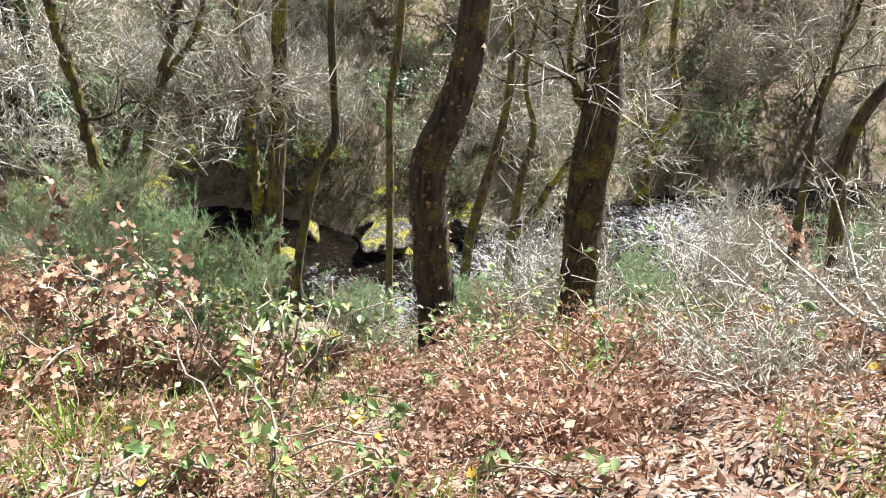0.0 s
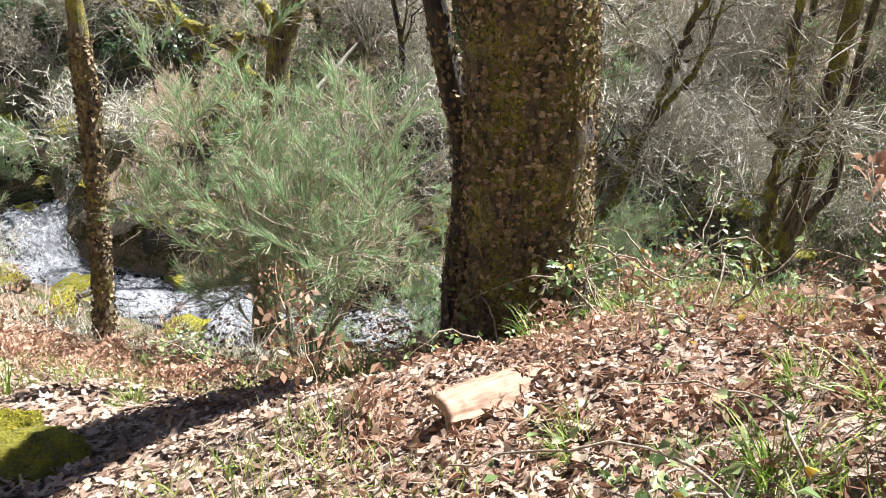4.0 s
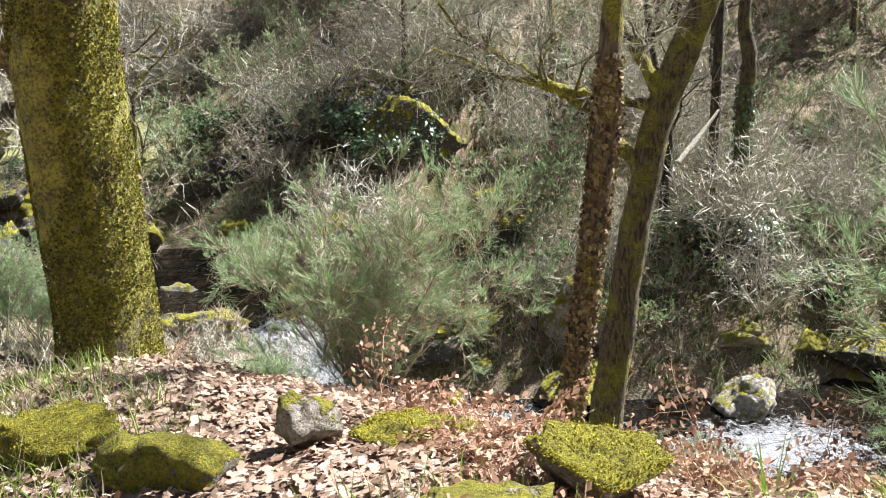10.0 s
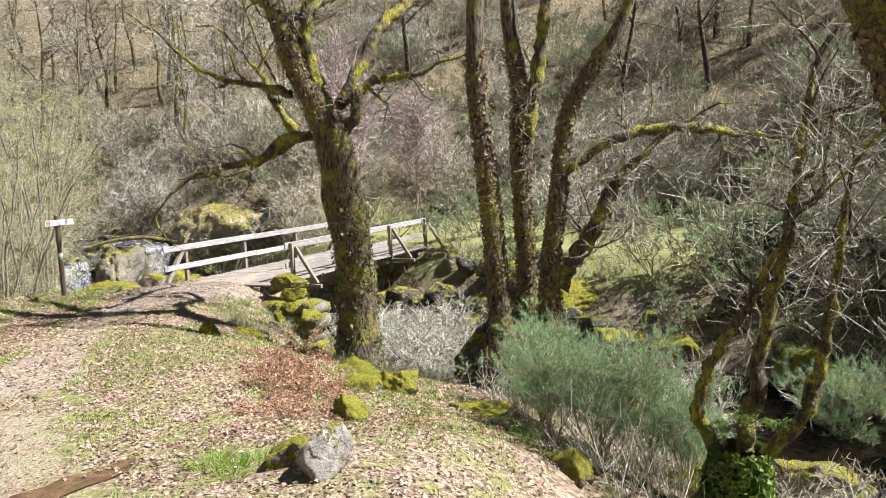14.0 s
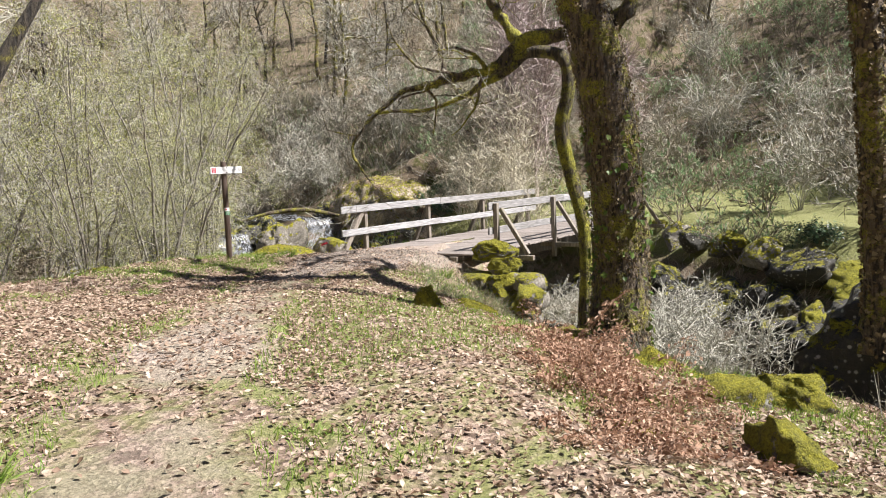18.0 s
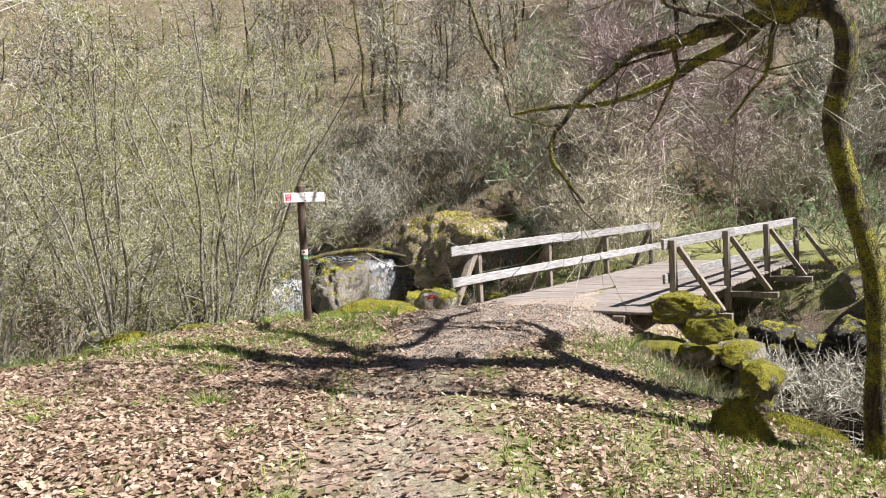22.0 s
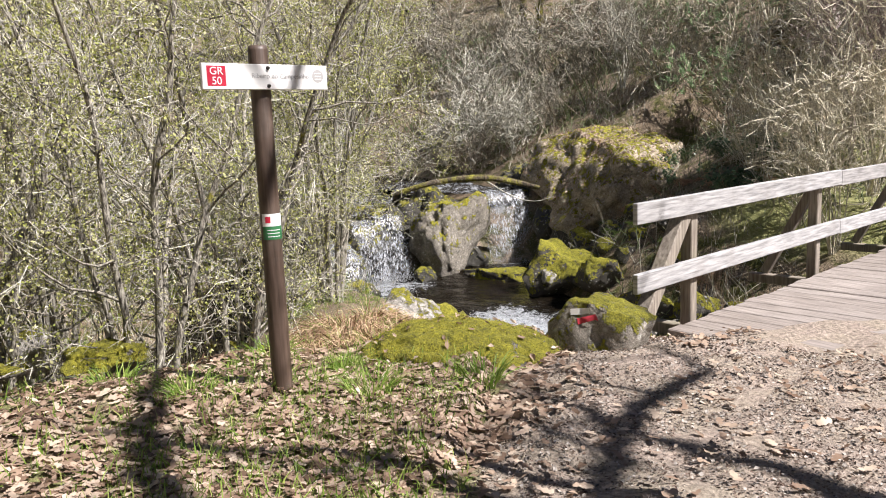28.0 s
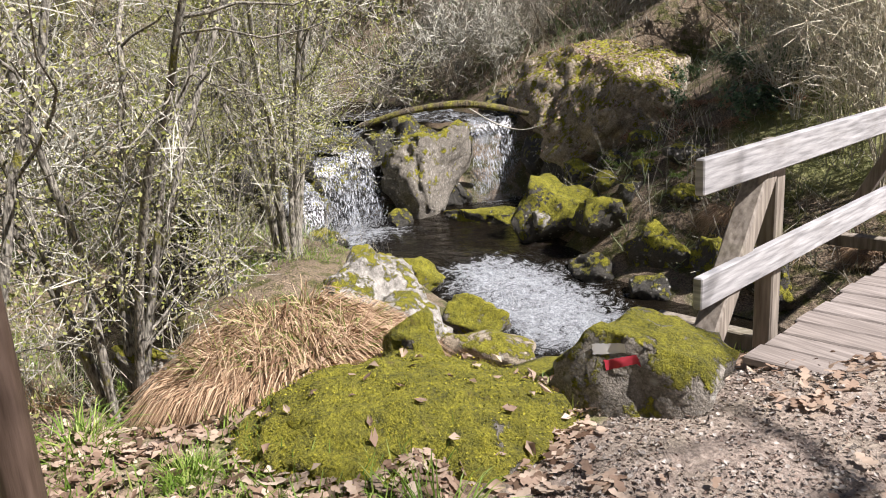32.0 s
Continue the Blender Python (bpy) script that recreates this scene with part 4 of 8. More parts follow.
# ---- boulders ----
def boulder(name, x, y, z, sx, sy, sz, mat, label, seed, rz=0.0, rough=0.27, cut=0.42, moss=0, group="", fineness=4, undercut=0.0):
    """A rounded, faceted stone; z is its middle."""
    r = np.random.default_rng(seed)
    bm = bmesh.new()
    bmesh.ops.create_icosphere(bm, subdivisions=fineness, radius=1.0)
    v = np.array([p.co[:] for p in bm.verts])
    for _ in range(11):
        d = r.normal(0, 1, 3)
        d /= np.linalg.norm(d)
        lim = 1 - cut * r.uniform(0.2, 1.5)
        over = np.maximum(v @ d - lim, 0)
        v = v - d[None] * (over * 0.86)[:, None]
    o = r.uniform(-50, 50, 3)
    disp = np.array([noise.fractal(Vector(p * 1.3 + o), 1.0, 2.0, 4) for p in v])
    small = np.array([noise.fractal(Vector(p * 4.5 + o), 0.9, 2.1, 3) for p in v])
    grit = np.array([noise.fractal(Vector(p * 11.0 + o), 0.8, 2.1, 2) for p in v])
    v = v * (1 + rough * disp + 0.1 * small + 0.028 * grit)[:, None]
    if undercut:
        v[:, :2] *= (1 - undercut * np.clip(-v[:, 2] + 0.15, 0, 1))[:, None]
    v = v * [sx, sy, sz]
    for p, q in zip(bm.verts, v):
        p.co = q
    me = bpy.data.meshes.new(name)
    bm.to_mesh(me)
    bm.free()
    me.polygons.foreach_set("use_smooth", [True] * len(me.polygons))
    me.materials.append(mat)
    ob = new(name, me)
    ob.matrix_basis = pose(x, y, z, 0, 0, rz)
    if moss:
        tri = np.array([f.center[:] for f in me.polygons])
        nn = np.array([f.normal[:] for f in me.polygons])
        k = nn[:, 2] + 0.6 * np.array([noise.noise(Vector(c * 2.5 + o)) for c in tri])
        ok = np.where(k > 0.25)[0]
        if len(ok):
            moss = int(moss * 1.2)
            i = r.choice(ok, moss)
            sp = (np.array([sx, sy, sz]).mean()) * 0.06
            c = tri[i] + r.normal(0, sp, (moss, 3)) * (1 - np.abs(nn[i])) + nn[i] * 0.004
            d = nn[i] + r.normal(0, 0.7, (moss, 3))
            d /= np.linalg.norm(d, axis=1)[:, None]
            sp = Soup()
            sp.add(*flakes(c, d, r.uniform(0.005, 0.012, moss), r, 0.7, 0.9))
            part_mesh("moss", sp.mesh("moss", MOSS_FINE), ob, "tufted yellow-green moss", kind="stuff")
    return tagged(ob, label, "boulder", group)


def on_ground(x, y, sz, sunk=0.4):
    return gz(x, y) + sz * (1 - 2 * sunk) 


# ---- trees ----
def crooked(r, start, way, length, r0, r1, n=7, kink=0.28, lift=0.05):
    """A crooked branch as rows of (x, y, z, r)."""
    p, d = np.array(start, float), np.array(way, float)
    d /= np.linalg.norm(d)
    out = [(*p, r0)]
    for i in range(n):
        d = d + r.normal(0, kink, 3) + [0, 0, lift]
        d /= np.linalg.norm(d)
        p = p + d * length / n
        out.append((*p, r0 + (r1 - r0) * ((i + 1) / n) ** 0.8))
    return np.array(out)


def side_shoots(r, path, count, length, thick, lo=0.25, hi=1.0, flat=0.5, lift=0.25):
    """Branches that leave a path, as crooked paths."""
    out = []
    for _ in range(count):
        t = r.uniform(lo, hi) * (len(path) - 1.001)
        i = int(t)
        q = path[i] + (path[i + 1] - path[i]) * (t - i)
        ax = path[i + 1, :3] - path[i, :3]
        ax = ax / (np.linalg.norm(ax) + 1e-9)
        d = r.normal(0, 1, 3)
        d -= (d @ ax) * ax
        d /= np.linalg.norm(d) + 1e-9
        d = d + ax * r.uniform(0.1, 0.9) + [0, 0, lift]
        L = length * r.uniform(0.45, 1.2)
        rad = min(q[3] * 0.6, thick * r.uniform(0.6, 1.2))
        out.append(crooked(r, q[:3], d, L, rad, rad * 0.3, 6, 0.3, lift * 0.15))
    return out


def twig_soup(r, paths, per, length, ra, soup):
    """Fine twigs along many paths, drawn as thin prisms: each forks once."""
    a, b = [], []
    for p in paths:
        n = max(1, int(per * r.uniform(0.6, 1.3)))
        t = r.uniform(0.15, 1.0, n) * (len(p) - 1.001)
        i = t.astype(int)
        q = p[i, :3] + (p[i + 1, :3] - p[i, :3]) * (t - i)[:, None]
        ax = p[i + 1, :3] - p[i, :3]
        ax /= np.linalg.norm(ax, axis=1)[:, None] + 1e-9
        d = r.normal(0, 0.8, (n, 3)) + ax * 0.8 + [0, 0, 0.15]
        d /= np.linalg.norm(d, axis=1)[:, None]
        L = (length * r.uniform(0.4, 1.3, n))[:, None]
        m = q + d * L * 0.5 + r.normal(0, 0.05, (n, 3)) * L
        e1 = m + (d + r.normal(0, 0.4, (n, 3))) * L * 0.5
        e2 = m + (d + r.normal(0, 0.6, (n, 3))) * L * 0.45
        a += [q, m, m]
        b += [m, e1, e2]
    if a:
        a, b = np.concatenate(a), np.concatenate(b)
        soup.add(*ribbons(a, b, ra, ra * 0.55, r))


def scales(r, path, count, size, soup, band=(0, 1), rad=1.0):
    """Curled lichen flakes standing off a stem."""
    t = r.uniform(*band, count) * (len(path) - 1.001)
    i = t.astype(int)
    q = path[i] + (path[i + 1] - path[i]) * (t - i)[:, None]
    ax = path[i + 1, :3] - path[i, :3]
    ax /= np.linalg.norm(ax, axis=1)[:, None] + 1e-9
    d = r.normal(0, 1, (count, 3))
    d -= (d * ax).sum(1)[:, None] * ax
    d /= np.linalg.norm(d, axis=1)[:, None] + 1e-9
    c = q[:, :3] + d * (q[:, 3] * rad)[:, None]
    nn = d + r.normal(0, 0.5, (count, 3))
    nn /= np.linalg.norm(nn, axis=1)[:, None]
    soup.add(*flakes(c, nn, size * r.uniform(0.5, 1.5, count), r, 0.6, 0.8))


def oak(label, trunk, limbs=(), seed=1, mat=None, limb_mat=None, rise=4.0, crown=5, reach=2.6, twigs=14, lichen=0, ferns=0, twig_mat=None, lump=0.09, lichen_size=0.05, moss=0, tufts=0, name="oak_tree", ivy=0, lean=None, twig_wide=0.0072):
    """A bare oak: trunk through given points, limbs, a crown of crooked branches and twigs."""
    r = np.random.default_rng(seed)
    mat, limb_mat, twig_mat = mat or BARK_OAK, limb_mat or MOSS_LIMB, twig_mat or TWIG
    base = np.array(trunk[0][:3])
    t = np.array(trunk, float)
    root = empty_at(name, *base)
    tagged(root, label, "tree", "oaks along the stream")
    loc = lambda p: np.column_stack([np.asarray(p)[:, :3] - base, np.asarray(p)[:, 3]])
    foot = t[0].copy()
    foot[2] -= 0.5
    foot[3] *= 1.5
    stem = smooth_path(np.vstack([foot, t]), 0.09 if t[0][3] > 0.12 else 0.14)
    d = t[-1][:3] - t[-2][:3]
    top = crooked(r, t[-1][:3], d if lean is None else lean, rise, t[-1][3] * 0.97, 0.035, 9, 0.16, 0.1) if rise > 0 else None
    if top is not None:
        stem = np.vstack([stem, smooth_path(top, 0.2)[1:]])
    sides = 22 if t[1][3] > 0.2 else 14 if t[1][3] > 0.1 else 10
    part_mesh("trunk", quads("trunk", *tube(loc(stem), sides, lump, seed), [mat]), root)
    limb_paths = []
    for li in limbs:
        L = np.array(li, float)
        ext = crooked(r, L[-1][:3], L[-1][:3] - L[-2][:3], 1.4 + 8 * L[-1][3], L[-1][3], 0.012, 6, 0.25, 0.06)
        P = np.vstack([smooth_path(L, 0.1), smooth_path(ext, 0.14)[1:]])
        P[1:, :3] += r.normal(0, 1, (len(P) - 1, 3)) * np.minimum(P[1:, 3:4] * 0.32, 0.022)
        P[:, 3] *= r.uniform(0.86, 1.16, len(P))
        part_mesh("limb", quads("limb", *tube(loc(P), 9, 0.24, seed + 3), [limb_mat]), root)
        limb_paths.append(P)
    boughs = []
    if top is not None:
        for b in side_shoots(r, top, crown, reach, 0.07, 0.05, 0.98, lift=0.35):
            boughs.append(b)
    for P in limb_paths:
        boughs += side_shoots(r, P, 4 + int(crown * 0.6), reach * 0.45, 0.035, 0.2, 1.0, lift=0.2)
    fine = []
    for b in boughs:
        fine += side_shoots(r, b, 5, reach * 0.4, 0.018, 0.15, 1.0)
    wood = Soup()
    for b in boughs:
        wood.add(*tube(loc(b), 6, 0.12, seed))
    for b in fine:
        q = loc(b)
        wood.add(*prisms(q[:-1, :3], q[1:, :3], q[:-1, 3], q[1:, 3]))
    if boughs:
        part_mesh("crown", wood.mesh("crown", limb_mat if moss else mat), root, kind="stuff")
        tw = Soup()
        twig_soup(r, [loc(p) for p in fine] + [loc(p) for p in boughs], twigs, 0.5, twig_wide, tw)
        part_mesh("twig_spray", tw.mesh("twig_spray", twig_mat), root, kind="stuff")
    if lichen:
        s = Soup()
        scales(r, loc(stem[: int(len(stem) * 0.62)]), int(lichen * 1.5), lichen_size * 0.8, s, rad=1.06)
        for P in limb_paths:
            scales(r, loc(P), 110, lichen_size * 0.6, s, (0, 0.8), 1.05)
        part_mesh("lichen", s.mesh("lichen", FLAKE), root, "curled brown leafy lichen", kind="stuff")
    if tufts:
        s = Soup()
        scales(r, loc(stem[: int(len(stem) * 0.55)]), int(tufts * 1.6), 0.018, s, rad=1.03)
        for P in limb_paths:
            scales(r, loc(P), 420, 0.02, s, (0, 0.75), 1.04)
        part_mesh("moss", s.mesh("moss", MOSS), root, "tufted yellow-green moss", kind="stuff")
    if ferns:
        s = Soup()
        scales(r, loc(stem[len(stem) // 3:] if rise == 0 else stem[: max(4, int(len(stem) * 0.3))]), ferns, 0.09, s, rad=1.15)
        part_mesh("fern_growth", s.mesh("fern_growth", FERN), root, "small green ferns and leaves at the foot", kind="stuff")
    if ivy:
        s = Soup()
        scales(r, loc(stem[: max(4, int(len(stem) * 0.45))]), ivy, 0.1, s, rad=1.2)
        part_mesh("ivy", s.mesh("ivy", IVY), root, "dark green climbing ivy", kind="stuff")
    return root


oak("bare oak with a kinked dark trunk on the slope", [(8.05, 3, -2.36, 0.19), (8, 3.02, -1.55, 0.157), (7.94, 3.05, -0.95, 0.15), (7.89, 3.07, -0.39, 0.143), (7.9, 3.07, -0.11, 0.135), (8.01, 3.02, 0.21, 0.127), (8.1, 2.98, 0.59, 0.119), (8.13, 2.96, 1.02, 0.11), (8.12, 2.97, 1.48, 0.098)],
    [], 100, mat=BARK_BLACK, lichen=260, rise=5, crown=4, twigs=6)
oak("thick dark oak trunk leaning over bracken", [(10.69, 4.71, -4.1, 0.267), (10.61, 4.76, -2.79, 0.222), (10.53, 4.81, -1.71, 0.222), (10.54, 4.81, -0.94, 0.224), (10.52, 4.82, -0.24, 0.197), (10.42, 4.88, 0.45, 0.177), (10.34, 4.94, 1.19, 0.158)],
    [[(10.51, 4.83, -0.88, 0.081), (10.33, 4.95, -0.46, 0.055), (10.2, 5.03, -0.04, 0.03), (10.2, 5.03, 0.37, 0.017)]], 101, mat=BARK_BLACK, lichen=200, tufts=2500, rise=5, crown=4, twigs=6)
oak("slender twin-stemmed oak with pale lichened bark", [(7.48, 9.91, -6.97, 0.194), (7.65, 9.89, -5.2, 0.152), (7.83, 9.86, -3.43, 0.142), (7.97, 9.84, -1.86, 0.125), (8.04, 9.83, -0.56, 0.11), (8.13, 9.82, 0.69, 0.088)],
    [[(7.6, 9.89, -4.5, 0.108), (7.51, 9.9, -3.62, 0.085), (7.51, 9.91, -2.41, 0.081), (7.51, 9.9, -1.4, 0.074), (7.42, 9.92, -0.56, 0.067), (7.39, 9.92, 0.3, 0.048)]], 102, mat=BARK_MOSSY, lichen=260, rise=4)
oak("mossy oak forking low into three stems", [(4.91, 12.18, -7.2, 0.346), (5.04, 12.19, -6.14, 0.324), (5.15, 12.2, -5.14, 0.271), (5.21, 12.2, -4.54, 0.234)],
    [[(5.12, 12.2, -4.52, 0.127), (4.98, 12.19, -3.59, 0.102), (4.91, 12.18, -2.63, 0.093), (4.83, 12.18, -1.64, 0.085), (4.74, 12.17, -0.99, 0.073), (4.7, 12.17, -0.13, 0.053)],
     [(5.22, 12.2, -4.48, 0.117), (5.43, 12.21, -3.76, 0.093), (5.72, 12.23, -3.08, 0.082), (6.11, 12.25, -2.69, 0.071), (6.58, 12.28, -2.06, 0.06), (7.03, 12.3, -1.48, 0.05), (7.26, 12.31, -0.63, 0.034)],
     [(5.34, 12.21, -4.68, 0.139), (5.75, 12.23, -4.03, 0.106), (6.03, 12.25, -3.17, 0.093), (6.3, 12.26, -2.34, 0.081), (6.6, 12.28, -1.46, 0.074), (6.89, 12.29, -0.62, 0.058)]], 103, mat=BARK_DARK, limb_mat=BARK_MOSSY, ferns=160, rise=0, crown=6)
oak("thin crooked oak stem", [(8.41, 11.58, -6.51, 0.106), (8.63, 11.54, -5.17, 0.096), (8.88, 11.48, -4.06, 0.088), (9.23, 11.41, -3.42, 0.081), (9.23, 11.41, -2.37, 0.078), (9.21, 11.41, -1.25, 0.069), (9.29, 11.4, -0.03, 0.052)],
    [], 104, mat=BARK_DARK, rise=3)
oak("thin upright oak stem", [(10.28, 11.08, -7.26, 0.086), (10.26, 11.08, -5.3, 0.075), (10.24, 11.09, -3.8, 0.071), (10.22, 11.09, -2.66, 0.068), (10.33, 11.06, -1.71, 0.076), (10.39, 11.04, -0.81, 0.064), (10.39, 11.04, 0.29, 0.047)],
    [], 105, mat=BARK_OAK, rise=3)
oak("thin leaning mossy oak stem", [(11.95, 10.89, -7.17, 0.125), (11.98, 10.88, -5.86, 0.114), (12.16, 10.78, -4.64, 0.104), (12.36, 10.67, -3.38, 0.089), (12.45, 10.63, -2.12, 0.074), (12.35, 10.68, -0.99, 0.061), (12.3, 10.7, -0.03, 0.044)],
    [], 106, mat=BARK_MOSSY, rise=3)
oak("crooked mossy oak with a diagonal limb", [(13.21, 11.12, -8.21, 0.147), (13.17, 11.15, -6.35, 0.114), (13.19, 11.13, -4.8, 0.085), (13.31, 11.04, -3.49, 0.064), (13.08, 11.21, -2.46, 0.051), (13.2, 11.12, -0.91, 0.037)],
    [[(13.16, 11.16, -6.21, 0.101), (13.45, 10.95, -5.43, 0.086), (13.72, 10.75, -4.69, 0.072), (13.95, 10.59, -4.06, 0.053)]], 107, mat=BARK_MOSSY, rise=3)
oak("bright moss-covered oak beside the rapids", [(19.12, 14.42, -7.09, 0.164), (19.16, 14.39, -5.68, 0.135), (19.49, 14.17, -4.63, 0.116), (19.14, 14.41, -3.28, 0.097), (19.01, 14.49, -1.83, 0.072)],
    [[(19.03, 14.48, -5.7, 0.111), (18.44, 14.88, -4.31, 0.1), (18.44, 14.88, -3.07, 0.082), (18.49, 14.84, -1.9, 0.065)]], 108, mat=MOSS_LIMB, rise=3)
oak("bent oak stem at the bank", [(14.26, 3.91, -4.11, 0.102), (14.14, 4.08, -3.2, 0.098), (14.03, 4.25, -2.23, 0.095), (13.92, 4.39, -1.41, 0.088), (13.95, 4.35, -0.74, 0.081), (14.08, 4.16, -0.14, 0.064)],
    [], 109, mat=BARK_DARK, rise=3)
oak("thin dark bent stem at the bank", [(16.43, 6.59, -5.91, 0.107), (16.4, 6.63, -4.79, 0.092), (16.33, 6.71, -3.89, 0.08), (16.27, 6.79, -3.04, 0.058), (16.2, 6.88, -1.85, 0.042)],
    [], 110, mat=BARK_DARK, rise=2)
oak("massive old oak trunk scaled with brown lichen", [(3.14, 4.12, -1.51, 0.621), (3.11, 4.13, -1.21, 0.459), (3.09, 4.13, -0.72, 0.401), (3.09, 4.13, -0.16, 0.376), (3.09, 4.13, 0.34, 0.367), (3.07, 4.14, 0.8, 0.362), (3.03, 4.15, 1.34, 0.328), (3.08, 4.1, 2.06, 0.262), (3.3, 3.9, 3.0, 0.22)],
    [], 111, lean=(0.3, -0.3, 1.0), mat=BARK_MOSSY, tufts=3500, lichen=6500, lichen_size=0.05, rise=7, crown=5, reach=3.0, twigs=8, twig_wide=0.0036)
oak("dark crooked stem with peeling bark", [(2.63, 4.5, -1.76, 0.123), (2.65, 4.5, -1.19, 0.102), (2.69, 4.49, -0.59, 0.082), (2.71, 4.49, -0.09, 0.078), (2.63, 4.5, 0.3, 0.075), (2.57, 4.51, 0.66, 0.076), (2.49, 4.52, 1.07, 0.07)],
    [], 112, mat=BARK_BLACK, lichen=420, rise=4, crown=3, twigs=7, twig_wide=0.0036)
oak("slim oak trunk ruffled with brown lichen", [(-2.17, 8.9, -4.45, 0.161), (-2.07, 8.92, -3.64, 0.128), (-1.92, 8.95, -2.66, 0.116), (-1.78, 8.98, -1.61, 0.111), (-1.69, 9, -0.9, 0.127), (-1.64, 9.01, -0.23, 0.111), (-1.58, 9.03, 0.47, 0.096), (-1.45, 9.05, 1.32, 0.075)],
    [], 113, mat=BARK_LICHEN, lichen=1900, lichen_size=0.075, rise=5, twig_wide=0.0036)
oak("tall mossy oak with long limbs above the stream", [(-1.18, 13.77, -7.82, 0.36), (-1.06, 13.77, -6.76, 0.294), (-0.82, 13.78, -5.05, 0.259), (-0.63, 13.79, -3.59, 0.239), (-0.42, 13.8, -2.44, 0.221), (-0.18, 13.82, -1.36, 0.233), (0.18, 13.83, -0.45, 0.237), (0.59, 13.85, 0.58, 0.192), (0.97, 13.87, 1.78, 0.132)],
    [[(-0.44, 13.8, -2.23, 0.13), (-0.74, 13.79, -1.82, 0.109), (-1.05, 13.77, -1.32, 0.087), (-1.47, 13.75, -1.06, 0.077), (-1.83, 13.74, -0.81, 0.062), (-2.28, 13.71, -0.5, 0.047), (-2.89, 13.69, -0.11, 0.038)],
     [(-0.12, 13.82, -1.18, 0.126), (-0.3, 13.81, -0.79, 0.105), (-0.51, 13.8, -0.42, 0.085), (-0.77, 13.79, 0.04, 0.065)],
     [(-0.24, 13.81, -1.22, 0.087), (-0.89, 13.78, -1.09, 0.068), (-1.64, 13.75, -0.89, 0.062), (-2.3, 13.71, -0.69, 0.048)]], 114, mat=BARK_MOSSY, lichen=320, rise=6, crown=7, twig_wide=0.0036)
oak("massive oak trunk cloaked in yellow-green moss", [(-5.52, 6.67, -2.15, 0.441), (-5.49, 6.68, -1.96, 0.357), (-5.44, 6.7, -1.42, 0.324), (-5.42, 6.71, -0.8, 0.319), (-5.39, 6.72, -0.21, 0.313), (-5.36, 6.73, 0.31, 0.309), (-5.33, 6.74, 0.62, 0.308), (-5.28, 6.76, 1.28, 0.266), (-5.2, 6.79, 2.17, 0.225)],
    [], 115, mat=MOSS_TRUNK, lichen=70, lichen_size=0.06, tufts=30000, rise=7, crown=4, reach=2.8, twigs=7, lump=0.1, twig_wide=0.0036)
oak("leaning oak trunk with moss and brown lichen", [(-6.49, 9.12, -3.2, 0.252), (-6.55, 9.11, -2.87, 0.209), (-6.61, 9.1, -2.16, 0.175), (-6.68, 9.09, -1.43, 0.168), (-6.79, 9.07, -0.85, 0.163), (-6.95, 9.05, -0.27, 0.162), (-7.12, 9.02, 0.3, 0.165), (-7.32, 8.99, 0.86, 0.168), (-7.49, 8.96, 1.42, 0.15)],
    [[(-6.98, 9.04, 0.03, 0.087), (-6.81, 9.07, 0.4, 0.077), (-6.65, 9.09, 0.72, 0.072), (-6.55, 9.11, 1.12, 0.058)]], 116, mat=BARK_MOSSY, tufts=2500, lichen=2200, lichen_size=0.06, rise=5, crown=4, twigs=8, twig_wide=0.0036)
oak("mossy many-stemmed stump with ferns beside the stream", [(-8.88, 12.19, -4.6, 0.4131), (-8.86, 12.2, -4.05, 0.31535), (-8.82, 12.21, -3.59, 0.25075)],
    [[(-8.77, 12.23, -3.67, 0.1056), (-8.67, 12.27, -2.76, 0.0803), (-8.5, 12.33, -1.88, 0.0671), (-8.37, 12.37, -1.16, 0.05885), (-8.24, 12.42, -0.25, 0.05005), (-8.15, 12.45, 0.44, 0.0385)],
     [(-9.05, 12.13, -3.66, 0.08965), (-9.24, 12.07, -3.19, 0.06875), (-9.11, 12.11, -2.59, 0.05995), (-8.85, 12.2, -2.16, 0.04785), (-8.63, 12.28, -1.73, 0.03575)],
     [(-8.56, 12.3, -3.67, 0.0891), (-8.24, 12.42, -3.23, 0.0726), (-8.04, 12.49, -2.49, 0.0638), (-7.92, 12.53, -1.69, 0.0473), (-7.87, 12.55, -1.04, 0.03135)]], 117, mat=BARK_DARK, limb_mat=MOSS_LIMB, ferns=2200, rise=0, crown=4, twigs=6, lichen=200, tufts=1500, twig_wide=0.0036)
oak("upright oak scaled with lichen on the far bank", [(-13.4, 14.73, -3.04, 0.237), (-13.45, 14.7, -2.51, 0.185), (-13.5, 14.66, -1.37, 0.172), (-13.56, 14.62, -0.36, 0.165), (-13.64, 14.57, 0.83, 0.158), (-13.65, 14.57, 1.99, 0.147), (-13.57, 14.62, 3.12, 0.126)],
    [], 118, mat=BARK_LICHEN, lichen=1600, lichen_size=0.07, rise=5, twig_wide=0.0036)
oak("twin oak stems scaled with lichen", [(-13.54, 15.88, -2.85, 0.222), (-13.54, 15.87, -2.17, 0.177), (-13.57, 15.86, -1.07, 0.164), (-13.59, 15.85, 0.13, 0.162), (-13.57, 15.86, 1.09, 0.15), (-13.68, 15.79, 2.13, 0.127), (-13.72, 15.76, 3.16, 0.105)],
    [[(-13.51, 15.89, -0.2, 0.12), (-13.36, 15.99, 0.86, 0.119), (-13.2, 16.08, 1.91, 0.107), (-13.05, 16.18, 3.05, 0.085)]], 119, mat=BARK_LICHEN, lichen=1500, lichen_size=0.07, rise=4, twig_wide=0.0036)
